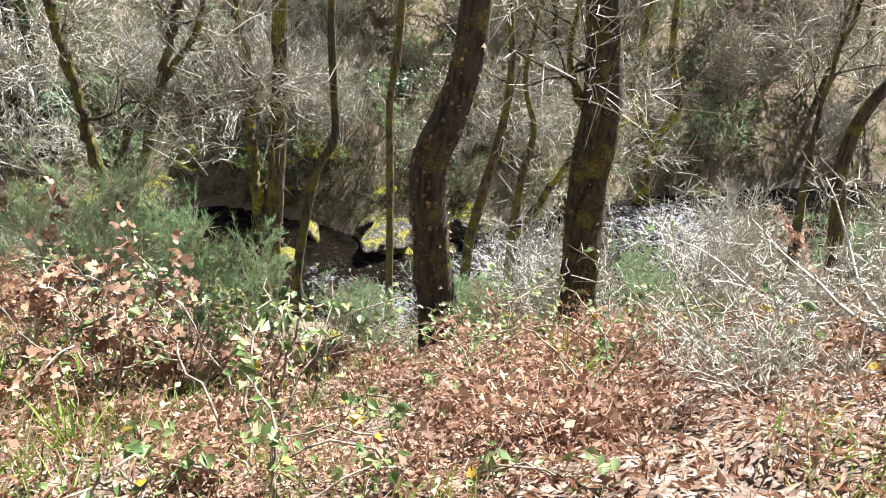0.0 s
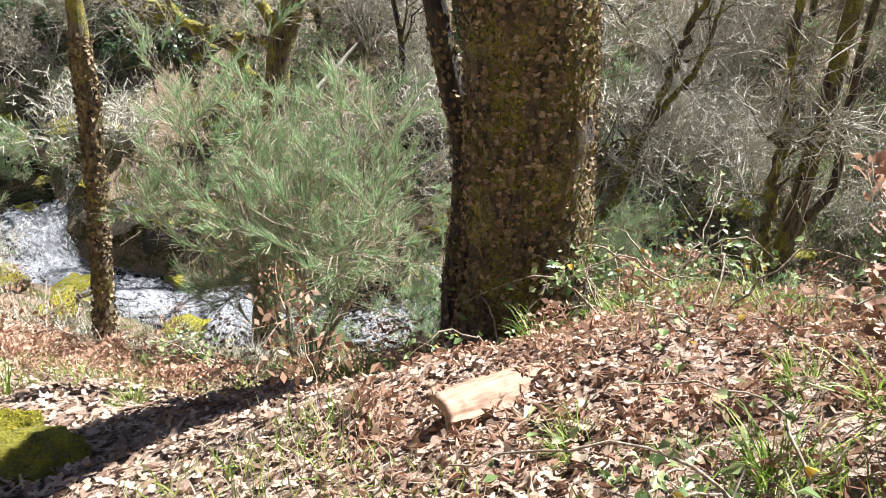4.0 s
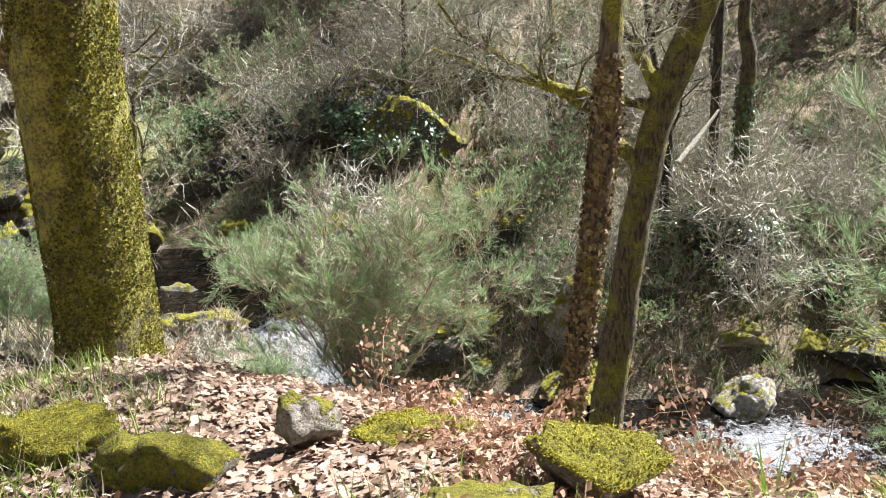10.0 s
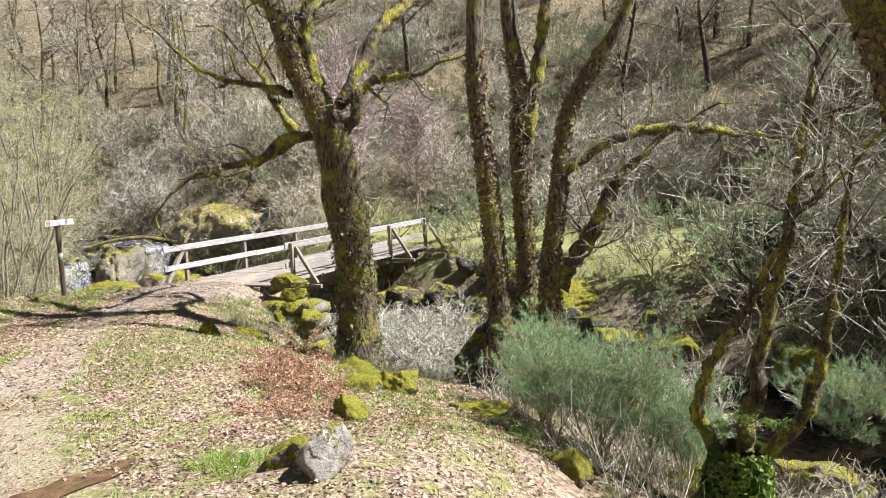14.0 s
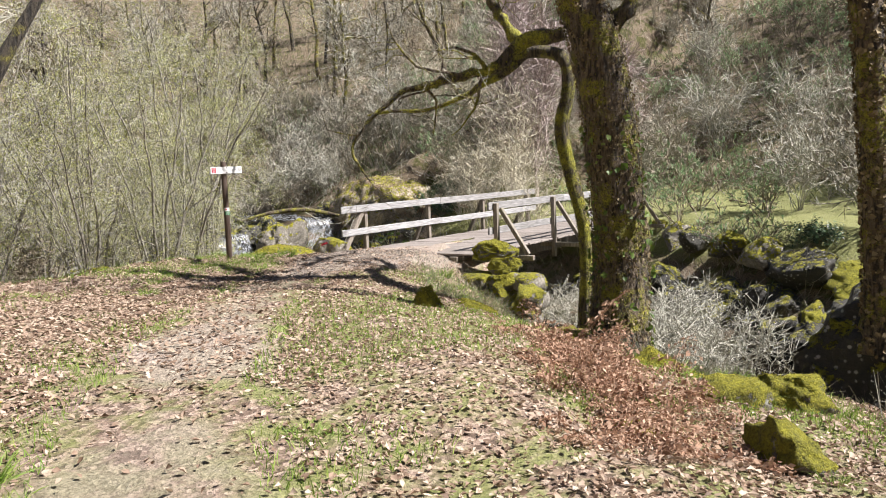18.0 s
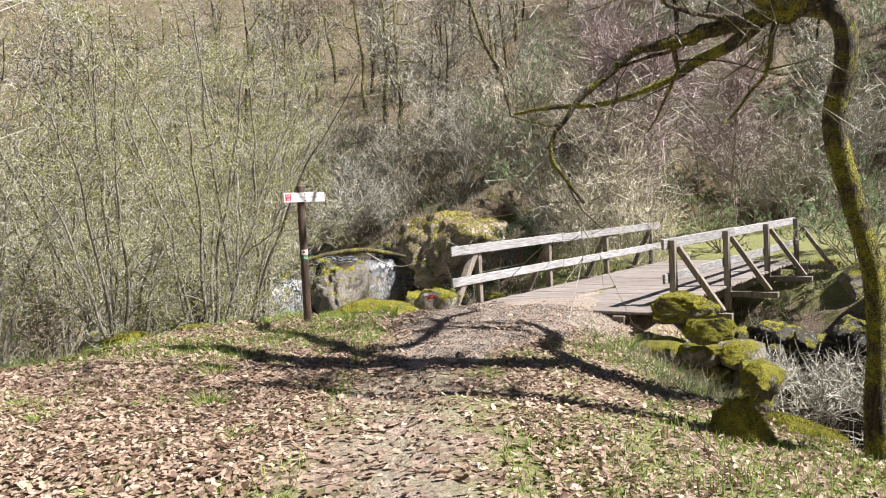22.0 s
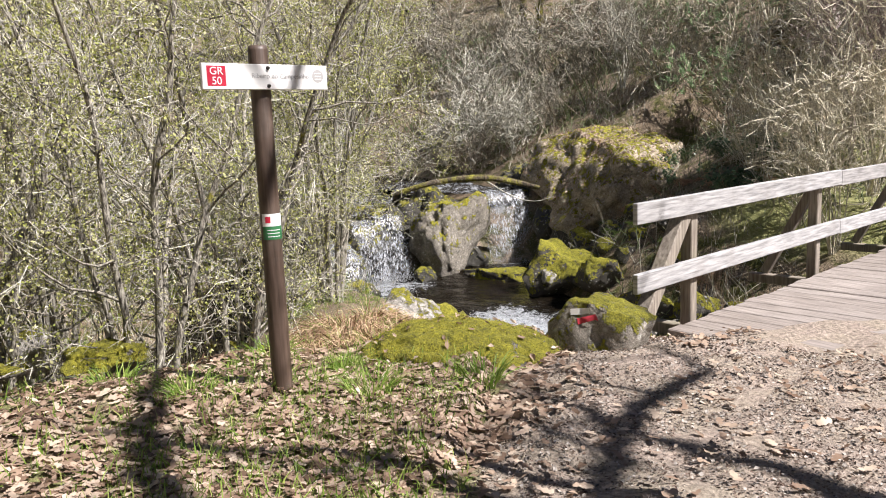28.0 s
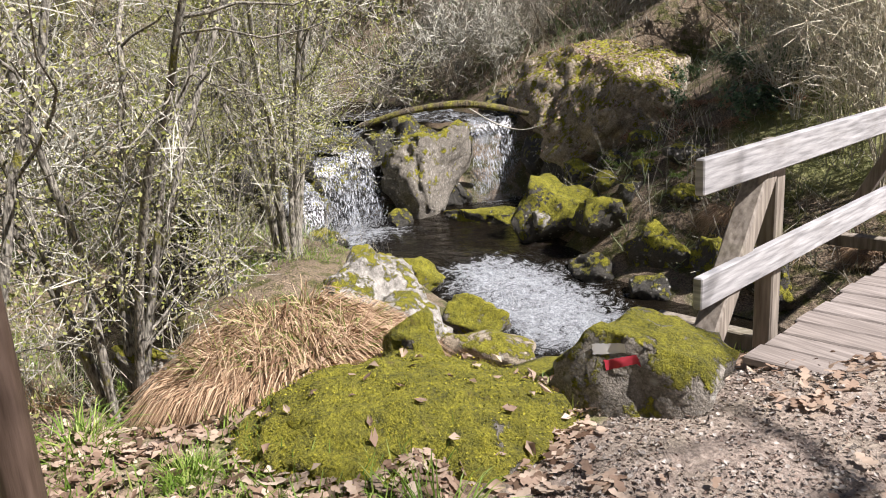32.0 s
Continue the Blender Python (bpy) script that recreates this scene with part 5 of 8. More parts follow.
oak("crooked oak with an arching mossy limb", [(-12.74, 15.23, -2.6, 0.188), (-12.71, 15.25, -1.97, 0.156), (-12.56, 15.34, -0.73, 0.144), (-12.41, 15.43, 0.48, 0.132), (-12.02, 15.67, 1.26, 0.122), (-11.63, 15.89, 1.94, 0.101), (-11.33, 16.07, 2.72, 0.081)],
    [[(-12.51, 15.37, -0.43, 0.113), (-12.19, 15.56, -0.24, 0.093), (-11.73, 15.84, 0.06, 0.088), (-11.09, 16.21, 0.19, 0.083), (-10.37, 16.64, 0.11, 0.073), (-9.91, 16.91, 0.04, 0.053)],
     [(-12.62, 15.31, -2.4, 0.156), (-12.27, 15.51, -1.79, 0.146), (-11.92, 15.72, -1.09, 0.135), (-11.67, 15.87, -0.58, 0.104), (-11.39, 16.04, -0.34, 0.062)]], 120, mat=BARK_LICHEN, lichen=1200, lichen_size=0.07, rise=4, twig_wide=0.0036)
oak("large forked oak with mossy limbs on the stream bank", [(-16.8, 14.66, -4.43, 0.575), (-16.78, 14.67, -3.79, 0.426), (-16.74, 14.71, -2.84, 0.37), (-16.78, 14.68, -1.71, 0.355), (-16.85, 14.62, -0.7, 0.352), (-16.96, 14.53, 0.2, 0.338), (-17.1, 14.41, 0.79, 0.307), (-17.35, 14.21, 1.48, 0.227), (-17.55, 14.04, 2.25, 0.196), (-17.85, 14.0, 3.1, 0.17), (-18.3, 14.3, 4.2, 0.15), (-19.0, 13.9, 5.0, 0.12), (-20.5, 14.0, 6.5, 0.07)],
    [[(-16.95, 14.53, 0.58, 0.178), (-17.16, 14.36, 1.37, 0.158), (-17.29, 14.26, 2.13, 0.137), (-17.18, 14.34, 3.14, 0.096)],
     [(-16.84, 14.63, 0.48, 0.149), (-16.61, 14.82, 0.8, 0.118), (-16.56, 14.86, 1.18, 0.098), (-16.29, 15.08, 1.47, 0.088), (-15.81, 15.48, 1.49, 0.058)],
     [(-17.5, 14.1, 1.6, 0.15), (-17.84, 14.25, 2.1, 0.14), (-18.16, 14.56, 2.8, 0.12), (-19.0, 14.95, 3.3, 0.1), (-20.35, 15.45, 3.8, 0.06)],
     [(-18.16, 14.56, 2.8, 0.11), (-17.68, 15.29, 3.2, 0.1), (-17.76, 16.3, 3.6, 0.09), (-18.43, 17.63, 4.0, 0.07), (-18.42, 18.78, 4.4, 0.04)],
     [(-16.9, 14.7, 1.0, 0.13), (-16.6, 15.8, 2.6, 0.11), (-16.72, 17.5, 3.6, 0.09), (-17.57, 17.66, 4.0, 0.08), (-18.1, 17.66, 4.2, 0.04)],
     [(-17.54, 14.04, 1.25, 0.089), (-18, 13.67, 1.42, 0.07), (-18.46, 13.29, 1.52, 0.05), (-18.91, 12.91, 1.85, 0.035)],
     [(-17.3, 14.25, 0.46, 0.1), (-17.73, 13.89, 0.35, 0.09), (-18.05, 13.62, 0.02, 0.071), (-18.53, 13.23, -0.1, 0.056), (-19.02, 12.83, -0.21, 0.036)]], 121, mat=BARK_LICHEN, tufts=3000, lichen=4800, lichen_size=0.05, ferns=320, rise=1.5, crown=6, reach=2.8, twigs=4, twig_wide=0.0036)
oak("slender moss-wrapped oak with a long drooping branch", [(-18.3, 16.1, -4.27, 0.157), (-18.33, 16.09, -3.79, 0.116), (-18.3, 16.1, -3.17, 0.108), (-18.33, 16.09, -2.36, 0.108), (-18.51, 16.01, -1.48, 0.115), (-18.63, 15.96, -0.73, 0.115), (-18.52, 16.01, -0.14, 0.114), (-18.55, 16, 0.36, 0.121), (-18.83, 15.88, 0.53, 0.102), (-19.18, 15.74, 0.55, 0.097), (-19.36, 15.66, 0.4, 0.091), (-19.6, 15.56, 0.22, 0.071), (-19.95, 15.41, 0.08, 0.062), (-20.18, 15.32, -0.07, 0.044), (-20.87, 15.03, -0.27, 0.034), (-21.53, 14.76, -0.25, 0.031), (-22, 14.56, -0.29, 0.02)],
    [[(-19.15, 15.75, 0.54, 0.104), (-19.36, 15.66, 0.85, 0.098), (-19.57, 15.57, 1.23, 0.085), (-19.85, 15.46, 1.9, 0.064)]], 122, mat=MOSS_LIMB, tufts=2500, rise=0, crown=5, twigs=4, twig_wide=0.0036)
oak("ivy-clad oak on the far slope", [(3.34, 20.94, -5, 0.19), (3.31, 20.95, -3.67, 0.172), (3.35, 20.94, -2.26, 0.182), (3.41, 20.92, -1.18, 0.178), (3.27, 20.96, -0.39, 0.149), (3.29, 20.95, 1.12, 0.105)],
    [], 123, mat=BARK_DARK, ivy=700, rise=5)
oak("dark oak on the far slope", [(2.81, 21.7, -4.54, 0.151), (2.85, 21.69, -3.18, 0.133), (2.88, 21.68, -1.74, 0.122), (2.9, 21.68, -0.37, 0.106), (2.95, 21.67, 0.94, 0.076)],
    [], 124, mat=BARK_BLACK, rise=5)
oak("leaning mossy oak beside the meadow", [(-22.26, 7.22, -2.66, 0.168), (-22.18, 7.58, -1.91, 0.137), (-22.11, 7.9, -1.18, 0.12), (-22.08, 8.05, -0.74, 0.11), (-22.04, 8.22, -0.28, 0.106), (-21.99, 8.44, 0.13, 0.097), (-21.94, 8.69, 0.56, 0.083), (-21.86, 9.04, 1.17, 0.063)],
    [], 125, mat=BARK_BLACK, tufts=2500, rise=4, crown=7)


# ---- footbridge ----
AX, AY = np.array([-0.177, 0.984, 0.0]), np.array([0.984, 0.177, 0.0])   # along, across
DECK = -3.09


def bp(s, c, z):
    """A point of the bridge: along s, across c from its middle line, height z."""
    p = AX * s + AY * (c - 19.76)
    return (float(p[0]), float(p[1]), float(z))


def build_bridge():
    root = empty_at("footbridge", *bp(24.8, 0, DECK))
    tagged(root, "weathered grey wooden footbridge with plank deck and railings over the stream", "bridge")
    inv = root.matrix_basis.inverted()

    def put(name, bm, mat, parent=root, label=""):
        bmesh.ops.transform(bm, matrix=inv, verts=bm.verts)
        return part(name, bm, mat, parent, label)

    for c in (-1.1, 0.0, 1.1):
        put("stringer", beam(bp(20.2, c, DECK - 0.21), bp(29.6, c, DECK - 0.21), 0.2, 0.3, 0.015), POSTWOOD)
    for side, c, s0, s1, posts in ((-1, -1.745, 19.87, 28.95, (20.76, 23.25, 25.9, 28.55)), (1, 1.6, 20.95, 29.3, (21.15, 23.8, 26.5, 29.1))):
        rail = empty_at("railing", 0, 0, 0)
        rail.parent = root
        for ztop, h in ((-2.08, 0.16), (-2.61, 0.15)):
            cut = s0 + (s1 - s0) * 0.42
            for a, b in ((s0, cut), (cut + 0.006, s1)):
                put("rail", beam(bp(a, c - side * 0.075, ztop - h / 2), bp(b, c - side * 0.075, ztop - h / 2 + 0.01), 0.045, h, 0.006), RAILWOOD, rail)
        for s in posts:
            put("post", beam(bp(s, c, DECK - 0.45), bp(s, c, -2.1), 0.1, 0.1, 0.008, up=tuple(AX)), POSTWOOD, rail)
            put("outrigger", beam(bp(s + 0.06, side * 1.2, DECK - 0.16), bp(s + 0.06, side * 2.45, DECK - 0.16), 0.1, 0.1, 0.008), POSTWOOD, rail)
            if side < 0 and s == posts[0]:
                put("brace", beam(bp(s - 0.08, c, -2.2), bp(19.93, c + 0.03, DECK - 0.05), 0.12, 0.12, 0.01), POSTWOOD, rail, "mossy diagonal brace")
            else:
                put("brace", beam(bp(s + 0.1, c + side * 0.05, -2.22), bp(s + 0.1, side * 2.3, DECK - 0.1), 0.09, 0.09, 0.008), POSTWOOD, rail)
    return root, put


bridge, bridge_put = build_bridge()


# ---- signpost ----
def letters(text, size, mat, parent, m, name="lettering"):
    cu = bpy.data.curves.new(name, "FONT")
    cu.body, cu.size, cu.extrude = text, size, 0.0008
    cu.align_x, cu.align_y = "CENTER", "CENTER"
    tmp = bpy.data.objects.new(name, cu)
    scene.collection.objects.link(tmp)
    me = bpy.data.meshes.new_from_object(tmp.evaluated_get(bpy.context.evaluated_depsgraph_get()))
    bpy.data.objects.remove(tmp)
    me.materials.clear()
    me.materials.append(mat)
    ob = part_mesh(name, me, parent)
    ob.matrix_basis = m
    return ob


def build_sign():
    root = empty_at("signpost", -24.82, 13.09, -2.96, 97.0)
    # local x runs along the board, -y faces the path
    tagged(root, "dark brown round wooden trail signpost with a white direction board", "signpost")
    prof = [(0, 0, -0.4, 0.058), (0, 0, 0.4, 0.058), (0, 0, 1.2, 0.056), (0, 0, 1.93, 0.055), (0, 0, 1.955, 0.05), (0, 0, 1.957, 0.002)]
    part_mesh("post", quads("post", *tube(np.array(prof), 24), [SIGNWOOD]), root)
    board = part("board", box((-0.362, -0.085, 1.715), (0.376, -0.06, 1.85), 0.003), BOARD_WHITE, root, "white lettered board")
    face = lambda x, z, y=-0.0865: pose(x, y, z, 90, 0, 0)
    part("red_field", box((-0.335, -0.0862, 1.733), (-0.233, -0.0848, 1.836), 0.0), SIGN_RED, board)
    letters("GR", 0.056, SIGN_LETTER, board, face(-0.284, 1.808, -0.0868), "lettering")
    letters("50", 0.056, SIGN_LETTER, board, face(-0.284, 1.758, -0.0868), "lettering")
    letters("Ribeiro do Campesinho", 0.036, SIGN_GREY, board, face(0.085, 1.787), "lettering")
    ring = bmesh.new()
    bmesh.ops.create_circle(ring, cap_ends=True, radius=0.036, segments=32, matrix=face(0.315, 1.79, -0.0862))
    part("round_mark", ring, SIGN_GREY, board)
    for k in (-1, 0, 1):
        part("bar", box((0.295, -0.0872, 1.787 + k * 0.016), (0.335, -0.0864, 1.792 + k * 0.016), 0.0), BOARD_WHITE, board)
    for z in (1.83, 1.735):
        b = bmesh.new()
        bmesh.ops.create_cone(b, cap_ends=True, segments=16, radius1=0.011, radius2=0.007, depth=0.012, matrix=pose(0.01, -0.091, z, 90, 0, 0))
        part("bolt", b, STEEL, root)
    ring_part = lambda name, z0, z1, mat, a0, a1, rad: part_mesh(name, quads(name, *band(z0, z1, a0, a1, rad), [mat]), root)

    def band(z0, z1, a0, a1, rad):
        a = np.linspace(a0, a1, 12)
        v = np.concatenate([np.column_stack([np.sin(a) * rad, -np.cos(a) * rad, 0 * a + z]) for z in (z0, z1)])
        i = np.arange(11)
        return v, np.stack([i, i + 1, i + 13, i + 12], 1)

    ring_part("sticker", 0.965, 1.035, BOARD_WHITE, -1.3, 1.0, 0.0588)
    ring_part("sticker", 0.89, 0.965, SIGN_GREEN, -1.3, 1.0, 0.0588)
    ring_part("sticker_mark", 0.985, 1.02, SIGN_RED, -0.95, -0.45, 0.0594)
    for k in range(3):
        ring_part("sticker_bar", 0.905 + k * 0.018, 0.909 + k * 0.018, BOARD_WHITE, -0.8, 0.5, 0.0594)
    return root


build_sign()


# ---- boulders by the path and the stream ----
def rock(x, y, sx, sy, sz, mat, label, seed, rz=0.0, sunk=0.48, z=None, **kw):
    kw.setdefault("fineness", 5 if max(sx, sy) > 0.9 or kw.get("moss") else 4)
    return boulder("boulder", x, y, on_ground(x, y, sz, sunk) if z is None else z, sx, sy, sz, mat, label, seed, rz, **kw)


MOSSY, HALF, BARE, WETR = "boulder covered with yellow-green moss in leaf litter", "grey granite boulder half covered with moss", "bare grey granite boulder with pale lichen", "dark wet boulder at the edge of the stream"
# by the path, early stretch
rock(-2.76, 3.92, 0.42, 0.25, 0.27, ROCK_SMOOTH, "long blocky boulder with a thin greenish skin lying in dry leaves", 11, 20, z=-1.27, cut=0.6, rough=0.1, fineness=5)
rock(-2.36, 4.42, 0.34, 0.24, 0.22, ROCK_MOSSY, MOSSY, 12, -10, z=-1.38, moss=1200, cut=0.55, rough=0.12)
rock(-3.2, 5.15, 0.36, 0.22, 0.19, ROCK_MOSSY, MOSSY, 13, 10, z=-1.6, moss=2200)
rock(-3.6, 5.05, 0.17, 0.15, 0.2, ROCK_HALF, HALF, 14, 0, z=-1.45)
rock(-3.2, 3.95, 0.2, 0.15, 0.14, ROCK_MOSSY, MOSSY, 15, 40, moss=1200)
rock(-1.36, 3.9, 0.21, 0.16, 0.14, ROCK_MOSSY, MOSSY, 16, 30, moss=1800)
rock(0.5, 2.55, 0.5, 0.28, 0.24, ROCK_SMOOTH, "large flat-topped mossy boulder beside the path", 17, -12, z=-1.08, cut=0.55, rough=0.12, fineness=5)
rock(0.33, 2.8, 0.2, 0.17, 0.2, ROCK_MOSSY, MOSSY, 18, 0, z=-1.04, moss=1500)
rock(-4.9, 5.0, 0.34, 0.24, 0.2, ROCK_MOSSY, MOSSY, 19, 15, moss=1500)
rock(-4.2, 4.75, 0.36, 0.24, 0.2, ROCK_MOSSY, MOSSY, 20, -20)
rock(-5.7, 5.4, 0.45, 0.3, 0.22, ROCK_MOSSY, MOSSY, 21, -20, moss=1800)
rock(-6.3, 5.0, 0.3, 0.22, 0.16, ROCK_MOSSY, MOSSY, 39, -20)
rock(2.7, 9.2, 0.9, 0.7, 0.6, ROCK_HALF, "broad pale mossy boulder on the bank slope", 22, 20)
# along the meadow edge
rock(-11.13, 7.93, 0.34, 0.28, 0.33, ROCK_BARE, "angular bare grey granite block beside the path", 23, 25, z=-2.62, cut=0.5, rough=0.1)
rock(-11.55, 8.0, 0.26, 0.22, 0.26, ROCK_MOSSY, MOSSY, 24)
rock(-14.85, 12.6, 0.7, 0.42, 0.42, ROCK_MOSSY, "long boulder thick with yellow moss on the bank", 25, -40, z=-3.68, moss=7500, rough=0.16)
rock(-14.35, 12.2, 0.65, 0.45, 0.5, ROCK_MOSSY, "steep boulder thick with yellow moss on the bank", 225, -30, z=-3.95, moss=7500, rough=0.16)
rock(-13.45, 9.7, 0.3, 0.2, 0.15, ROCK_MOSSY, MOSSY, 226, -30, z=-3.16, moss=2600, rough=0.14)
rock(-15.6, 11.7, 0.65, 0.32, 0.18, ROCK_MOSSY, "low slab of rock padded with yellow moss", 227, -35, z=-3.28, moss=1800)
rock(-15.3, 15.9, 0.9, 0.5, 0.4, ROCK_DARK, "mossy boulder lying in the dark pool", 228, -20, z=-5.25)
rock(-13.3, 11.6, 0.5, 0.35, 0.3, ROCK_MOSSY, MOSSY, 125, -40, moss=1500)
rock(-13.45, 14.95, 1.0, 0.95, 1.3, ROCK_WET_SHADE, "steep ferny rock under the oaks at the water", 126, 10, z=-4.0)
rock(-12.6, 9.9, 0.3, 0.25, 0.25, ROCK_MOSSY, MOSSY, 26)
rock(-17.78, 11.9, 0.27, 0.22, 0.34, ROCK_MOSSY, "upright pointed boulder with moss and a bare grey face", 27, 20, z=-3.12, moss=3800, rough=0.12, undercut=-0.35)
rock(-17.56, 11.76, 0.12, 0.09, 0.17, ROCK_BARE, "bare grey slab of stone leaning against a mossy boulder", 127, 30, z=-3.2, cut=0.7, rough=0.08)
rock(-17.75, 12.72, 0.32, 0.24, 0.2, ROCK_MOSSY, MOSSY, 28, 40, z=-3.22, moss=2600, rough=0.14)
rock(-17.25, 11.5, 0.16, 0.14, 0.16, ROCK_MOSSY, MOSSY, 29, 10, z=-3.15, moss=1600)
rock(-16.55, 11.5, 0.28, 0.13, 0.1, ROCK_MOSSY, "low mound of yellow moss over a buried stone", 229, -30, z=-3.13, moss=1800)
rock(-21.05, 16.9, 0.5, 0.36, 0.26, ROCK_MOSSY, "rounded boulder padded with bright yellow moss beside the bridge", 230, 60, z=-3.05, moss=4200, rough=0.12, cut=0.25)
rock(-20.45, 16.45, 0.34, 0.26, 0.24, ROCK_MOSSY, MOSSY, 231, 20, z=-3.2, moss=2400, rough=0.15)
rock(-19.8, 15.7, 0.2, 0.16, 0.14, ROCK_MOSSY, MOSSY, 232, 70, z=-3.35, moss=1500)
rock(-18.95, 14.6, 0.17, 0.15, 0.13, ROCK_MOSSY, MOSSY, 233, 0, z=-3.3, moss=1500)
# Dark stone colour paints in the shade of the undercut bank.
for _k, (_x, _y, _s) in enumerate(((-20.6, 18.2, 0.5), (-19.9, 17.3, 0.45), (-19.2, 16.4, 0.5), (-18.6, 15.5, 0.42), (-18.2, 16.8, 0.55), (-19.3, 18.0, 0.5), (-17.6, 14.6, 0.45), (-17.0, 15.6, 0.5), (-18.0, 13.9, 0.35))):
    rock(_x, _y, _s * 1.2, _s, _s * 0.85, (ROCK_WET_SHADE, ROCK_DARK)[_k % 3 == 0], "stone blackened to stand for shade in the undercut bank below the bridge", 240 + _k, 41 * _k, sunk=0.3, fineness=4)
rock(-21.35, 17.75, 0.3, 0.34, 0.2, ROCK_MOSSY, "mossy boulder at the corner of the bridge", 30, 20, z=-3.3, moss=1500)
rock(-20.4, 17.2, 0.5, 0.45, 0.4, ROCK_MOSSY, MOSSY, 31, 60, z=-3.7)
rock(-19.7, 16.2, 0.4, 0.4, 0.35, ROCK_MOSSY, MOSSY, 32, 0, z=-3.8)
rock(-16.4, 13.0, 0.55, 0.3, 0.22, ROCK_MOSSY, MOSSY, 33, -30)
rock(-13.4, 11.0, 0.3, 0.3, 0.25, ROCK_MOSSY, MOSSY, 34)
rock(-12.2, 11.9, 0.6, 0.35, 0.25, ROCK_MOSSY, MOSSY, 35, 10)
rock(-10.2, 10.6, 0.45, 0.35, 0.3, ROCK_MOSSY, MOSSY, 36, 10)
rock(-9.5, 12.9, 0.7, 0.5, 0.4, ROCK_MOSSY, MOSSY, 37, 40)
rock(-7.9, 11.6, 0.6, 0.5, 0.4, ROCK_HALF, HALF, 38, 10)
# stream bed between bridge and cascade
for _x, _y, _s, _m, _k in ((-15.4, 17.2, 0.6, ROCK_WET_SHADE, 40), (-14.2, 16.6, 0.55, ROCK_MOSSY, 41), (-11.5, 18.1, 0.7, ROCK_HALF, 42), (-10.4, 18.6, 0.8, ROCK_BARE, 43), (-9.9, 21.3, 0.8, ROCK_MOSSY, 44), (-12.8, 22.2, 0.7, ROCK_MOSSY, 45),
                           (-8.9, 20.3, 0.8, ROCK_HALF, 46), (-8.7, 15.7, 0.75, ROCK_HALF, 47), (-7.0, 14.6, 0.6, ROCK_HALF, 48), (-5.7, 14.2, 0.55, ROCK_MOSSY, 49), (-5.6, 17.6, 0.85, ROCK_BARE, 50), (-6.4, 18.7, 0.9, ROCK_HALF, 51),
                           (-4.2, 17.6, 0.7, ROCK_WET_SHADE, 52), (-3.4, 18.3, 0.8, ROCK_HALF, 53), (-3.1, 14.2, 0.6, ROCK_MOSSY, 54), (-1.0, 17.3, 0.8, ROCK_HALF, 55), (0.3, 13.9, 0.55, ROCK_WET_SHADE, 56), (2.2, 16.9, 0.8, ROCK_BARE, 57), (1.2, 15.6, 0.4, ROCK_WET_SHADE, 58),
                           (4.6, 13.6, 0.6, ROCK_WET_SHADE, 59), (5.8, 14.0, 0.8, ROCK_MOSSY, 60), (9.1, 18.2, 0.9, ROCK_MOSSY, 61), (8.6, 15.6, 0.8, ROCK_HALF, 62), (5.5, 18.6, 0.9, ROCK_WET_SHADE, 63), (11.6, 15.7, 0.8, ROCK_MOSSY, 64), (13.4, 12.6, 0.6, ROCK_WET_SHADE, 65),
                           (14.4, 16.2, 0.8, ROCK_MOSSY, 66), (17.8, 12.4, 0.7, ROCK_WET_SHADE, 67), (18.6, 16.8, 0.9, ROCK_MOSSY, 68), (-18.9, 21.2, 0.6, ROCK_MOSSY, 69), (-16.5, 21.4, 0.8, ROCK_WET_SHADE, 70), (-14.5, 21.9, 0.8, ROCK_MOSSY, 71)):
    _r = np.random.default_rng(_k)
    _m = ROCK_WET_SHADE if _x > 4 and _m is ROCK_MOSSY else _m
    rock(_x, _y, _s * _r.uniform(0.9, 1.4), _s * _r.uniform(0.7, 1.1), _s * _r.uniform(0.55, 0.8), _m, {"wet_and_shade_dark_rock": WETR, "mossy_granite": MOSSY.replace("in leaf litter", "beside the stream"), "dark_mossed_granite": "dark boulder patched with moss beside the stream"}.get(_m.name, HALF if _m is ROCK_HALF else BARE), _k, _r.uniform(0, 180), sunk=0.3)
# far bank below the meadow
for _k in range(16):
    _x = -24.0 + 0.55 * _k
    _s = 0.42 + 0.18 * ((_k * 7) % 5) / 5
    rock(_x, float(np.interp(_x, [-25.5, -21, -17.2, -12], [23.0, 23.2, 21.7, 22.6])) + 0.7 * (_k % 3) / 2, _s * 1.2, _s, _s * 0.9, (ROCK_WET_SHADE, ROCK_DARK)[_k % 4 == 1], "dark mossy stone of the far bank below the meadow", 260 + _k, 53 * _k, sunk=0.35, fineness=4)
# far bank outcrops
rock(-6.4, 24.3, 2.4, 1.5, 1.6, ROCK_WET_SHADE, "big dark boulder overgrown with ivy on the far slope", 80, 10)
rock(-4.9, 22.4, 1.5, 1.1, 1.3, ROCK_DARK, "dark boulder capped with ivy on the far slope", 86, 15)
rock(-2.9, 20.9, 1.3, 1.1, 1.3, ROCK_DARK, "dark shaded boulder with moss on the far bank", 81, 30)
rock(3.0, 20.3, 1.1, 0.9, 0.9, ROCK_WET_SHADE, "dark boulder under ivy at a tree foot", 82, 0)
rock(-0.9, 18.6, 1.5, 1.0, 1.0, ROCK_HALF, "sloping boulder streaked with yellow moss on the far bank", 83, -25)
rock(-11.0, 24.0, 1.4, 1.0, 0.9, ROCK_WET_SHADE, WETR, 84, 0)
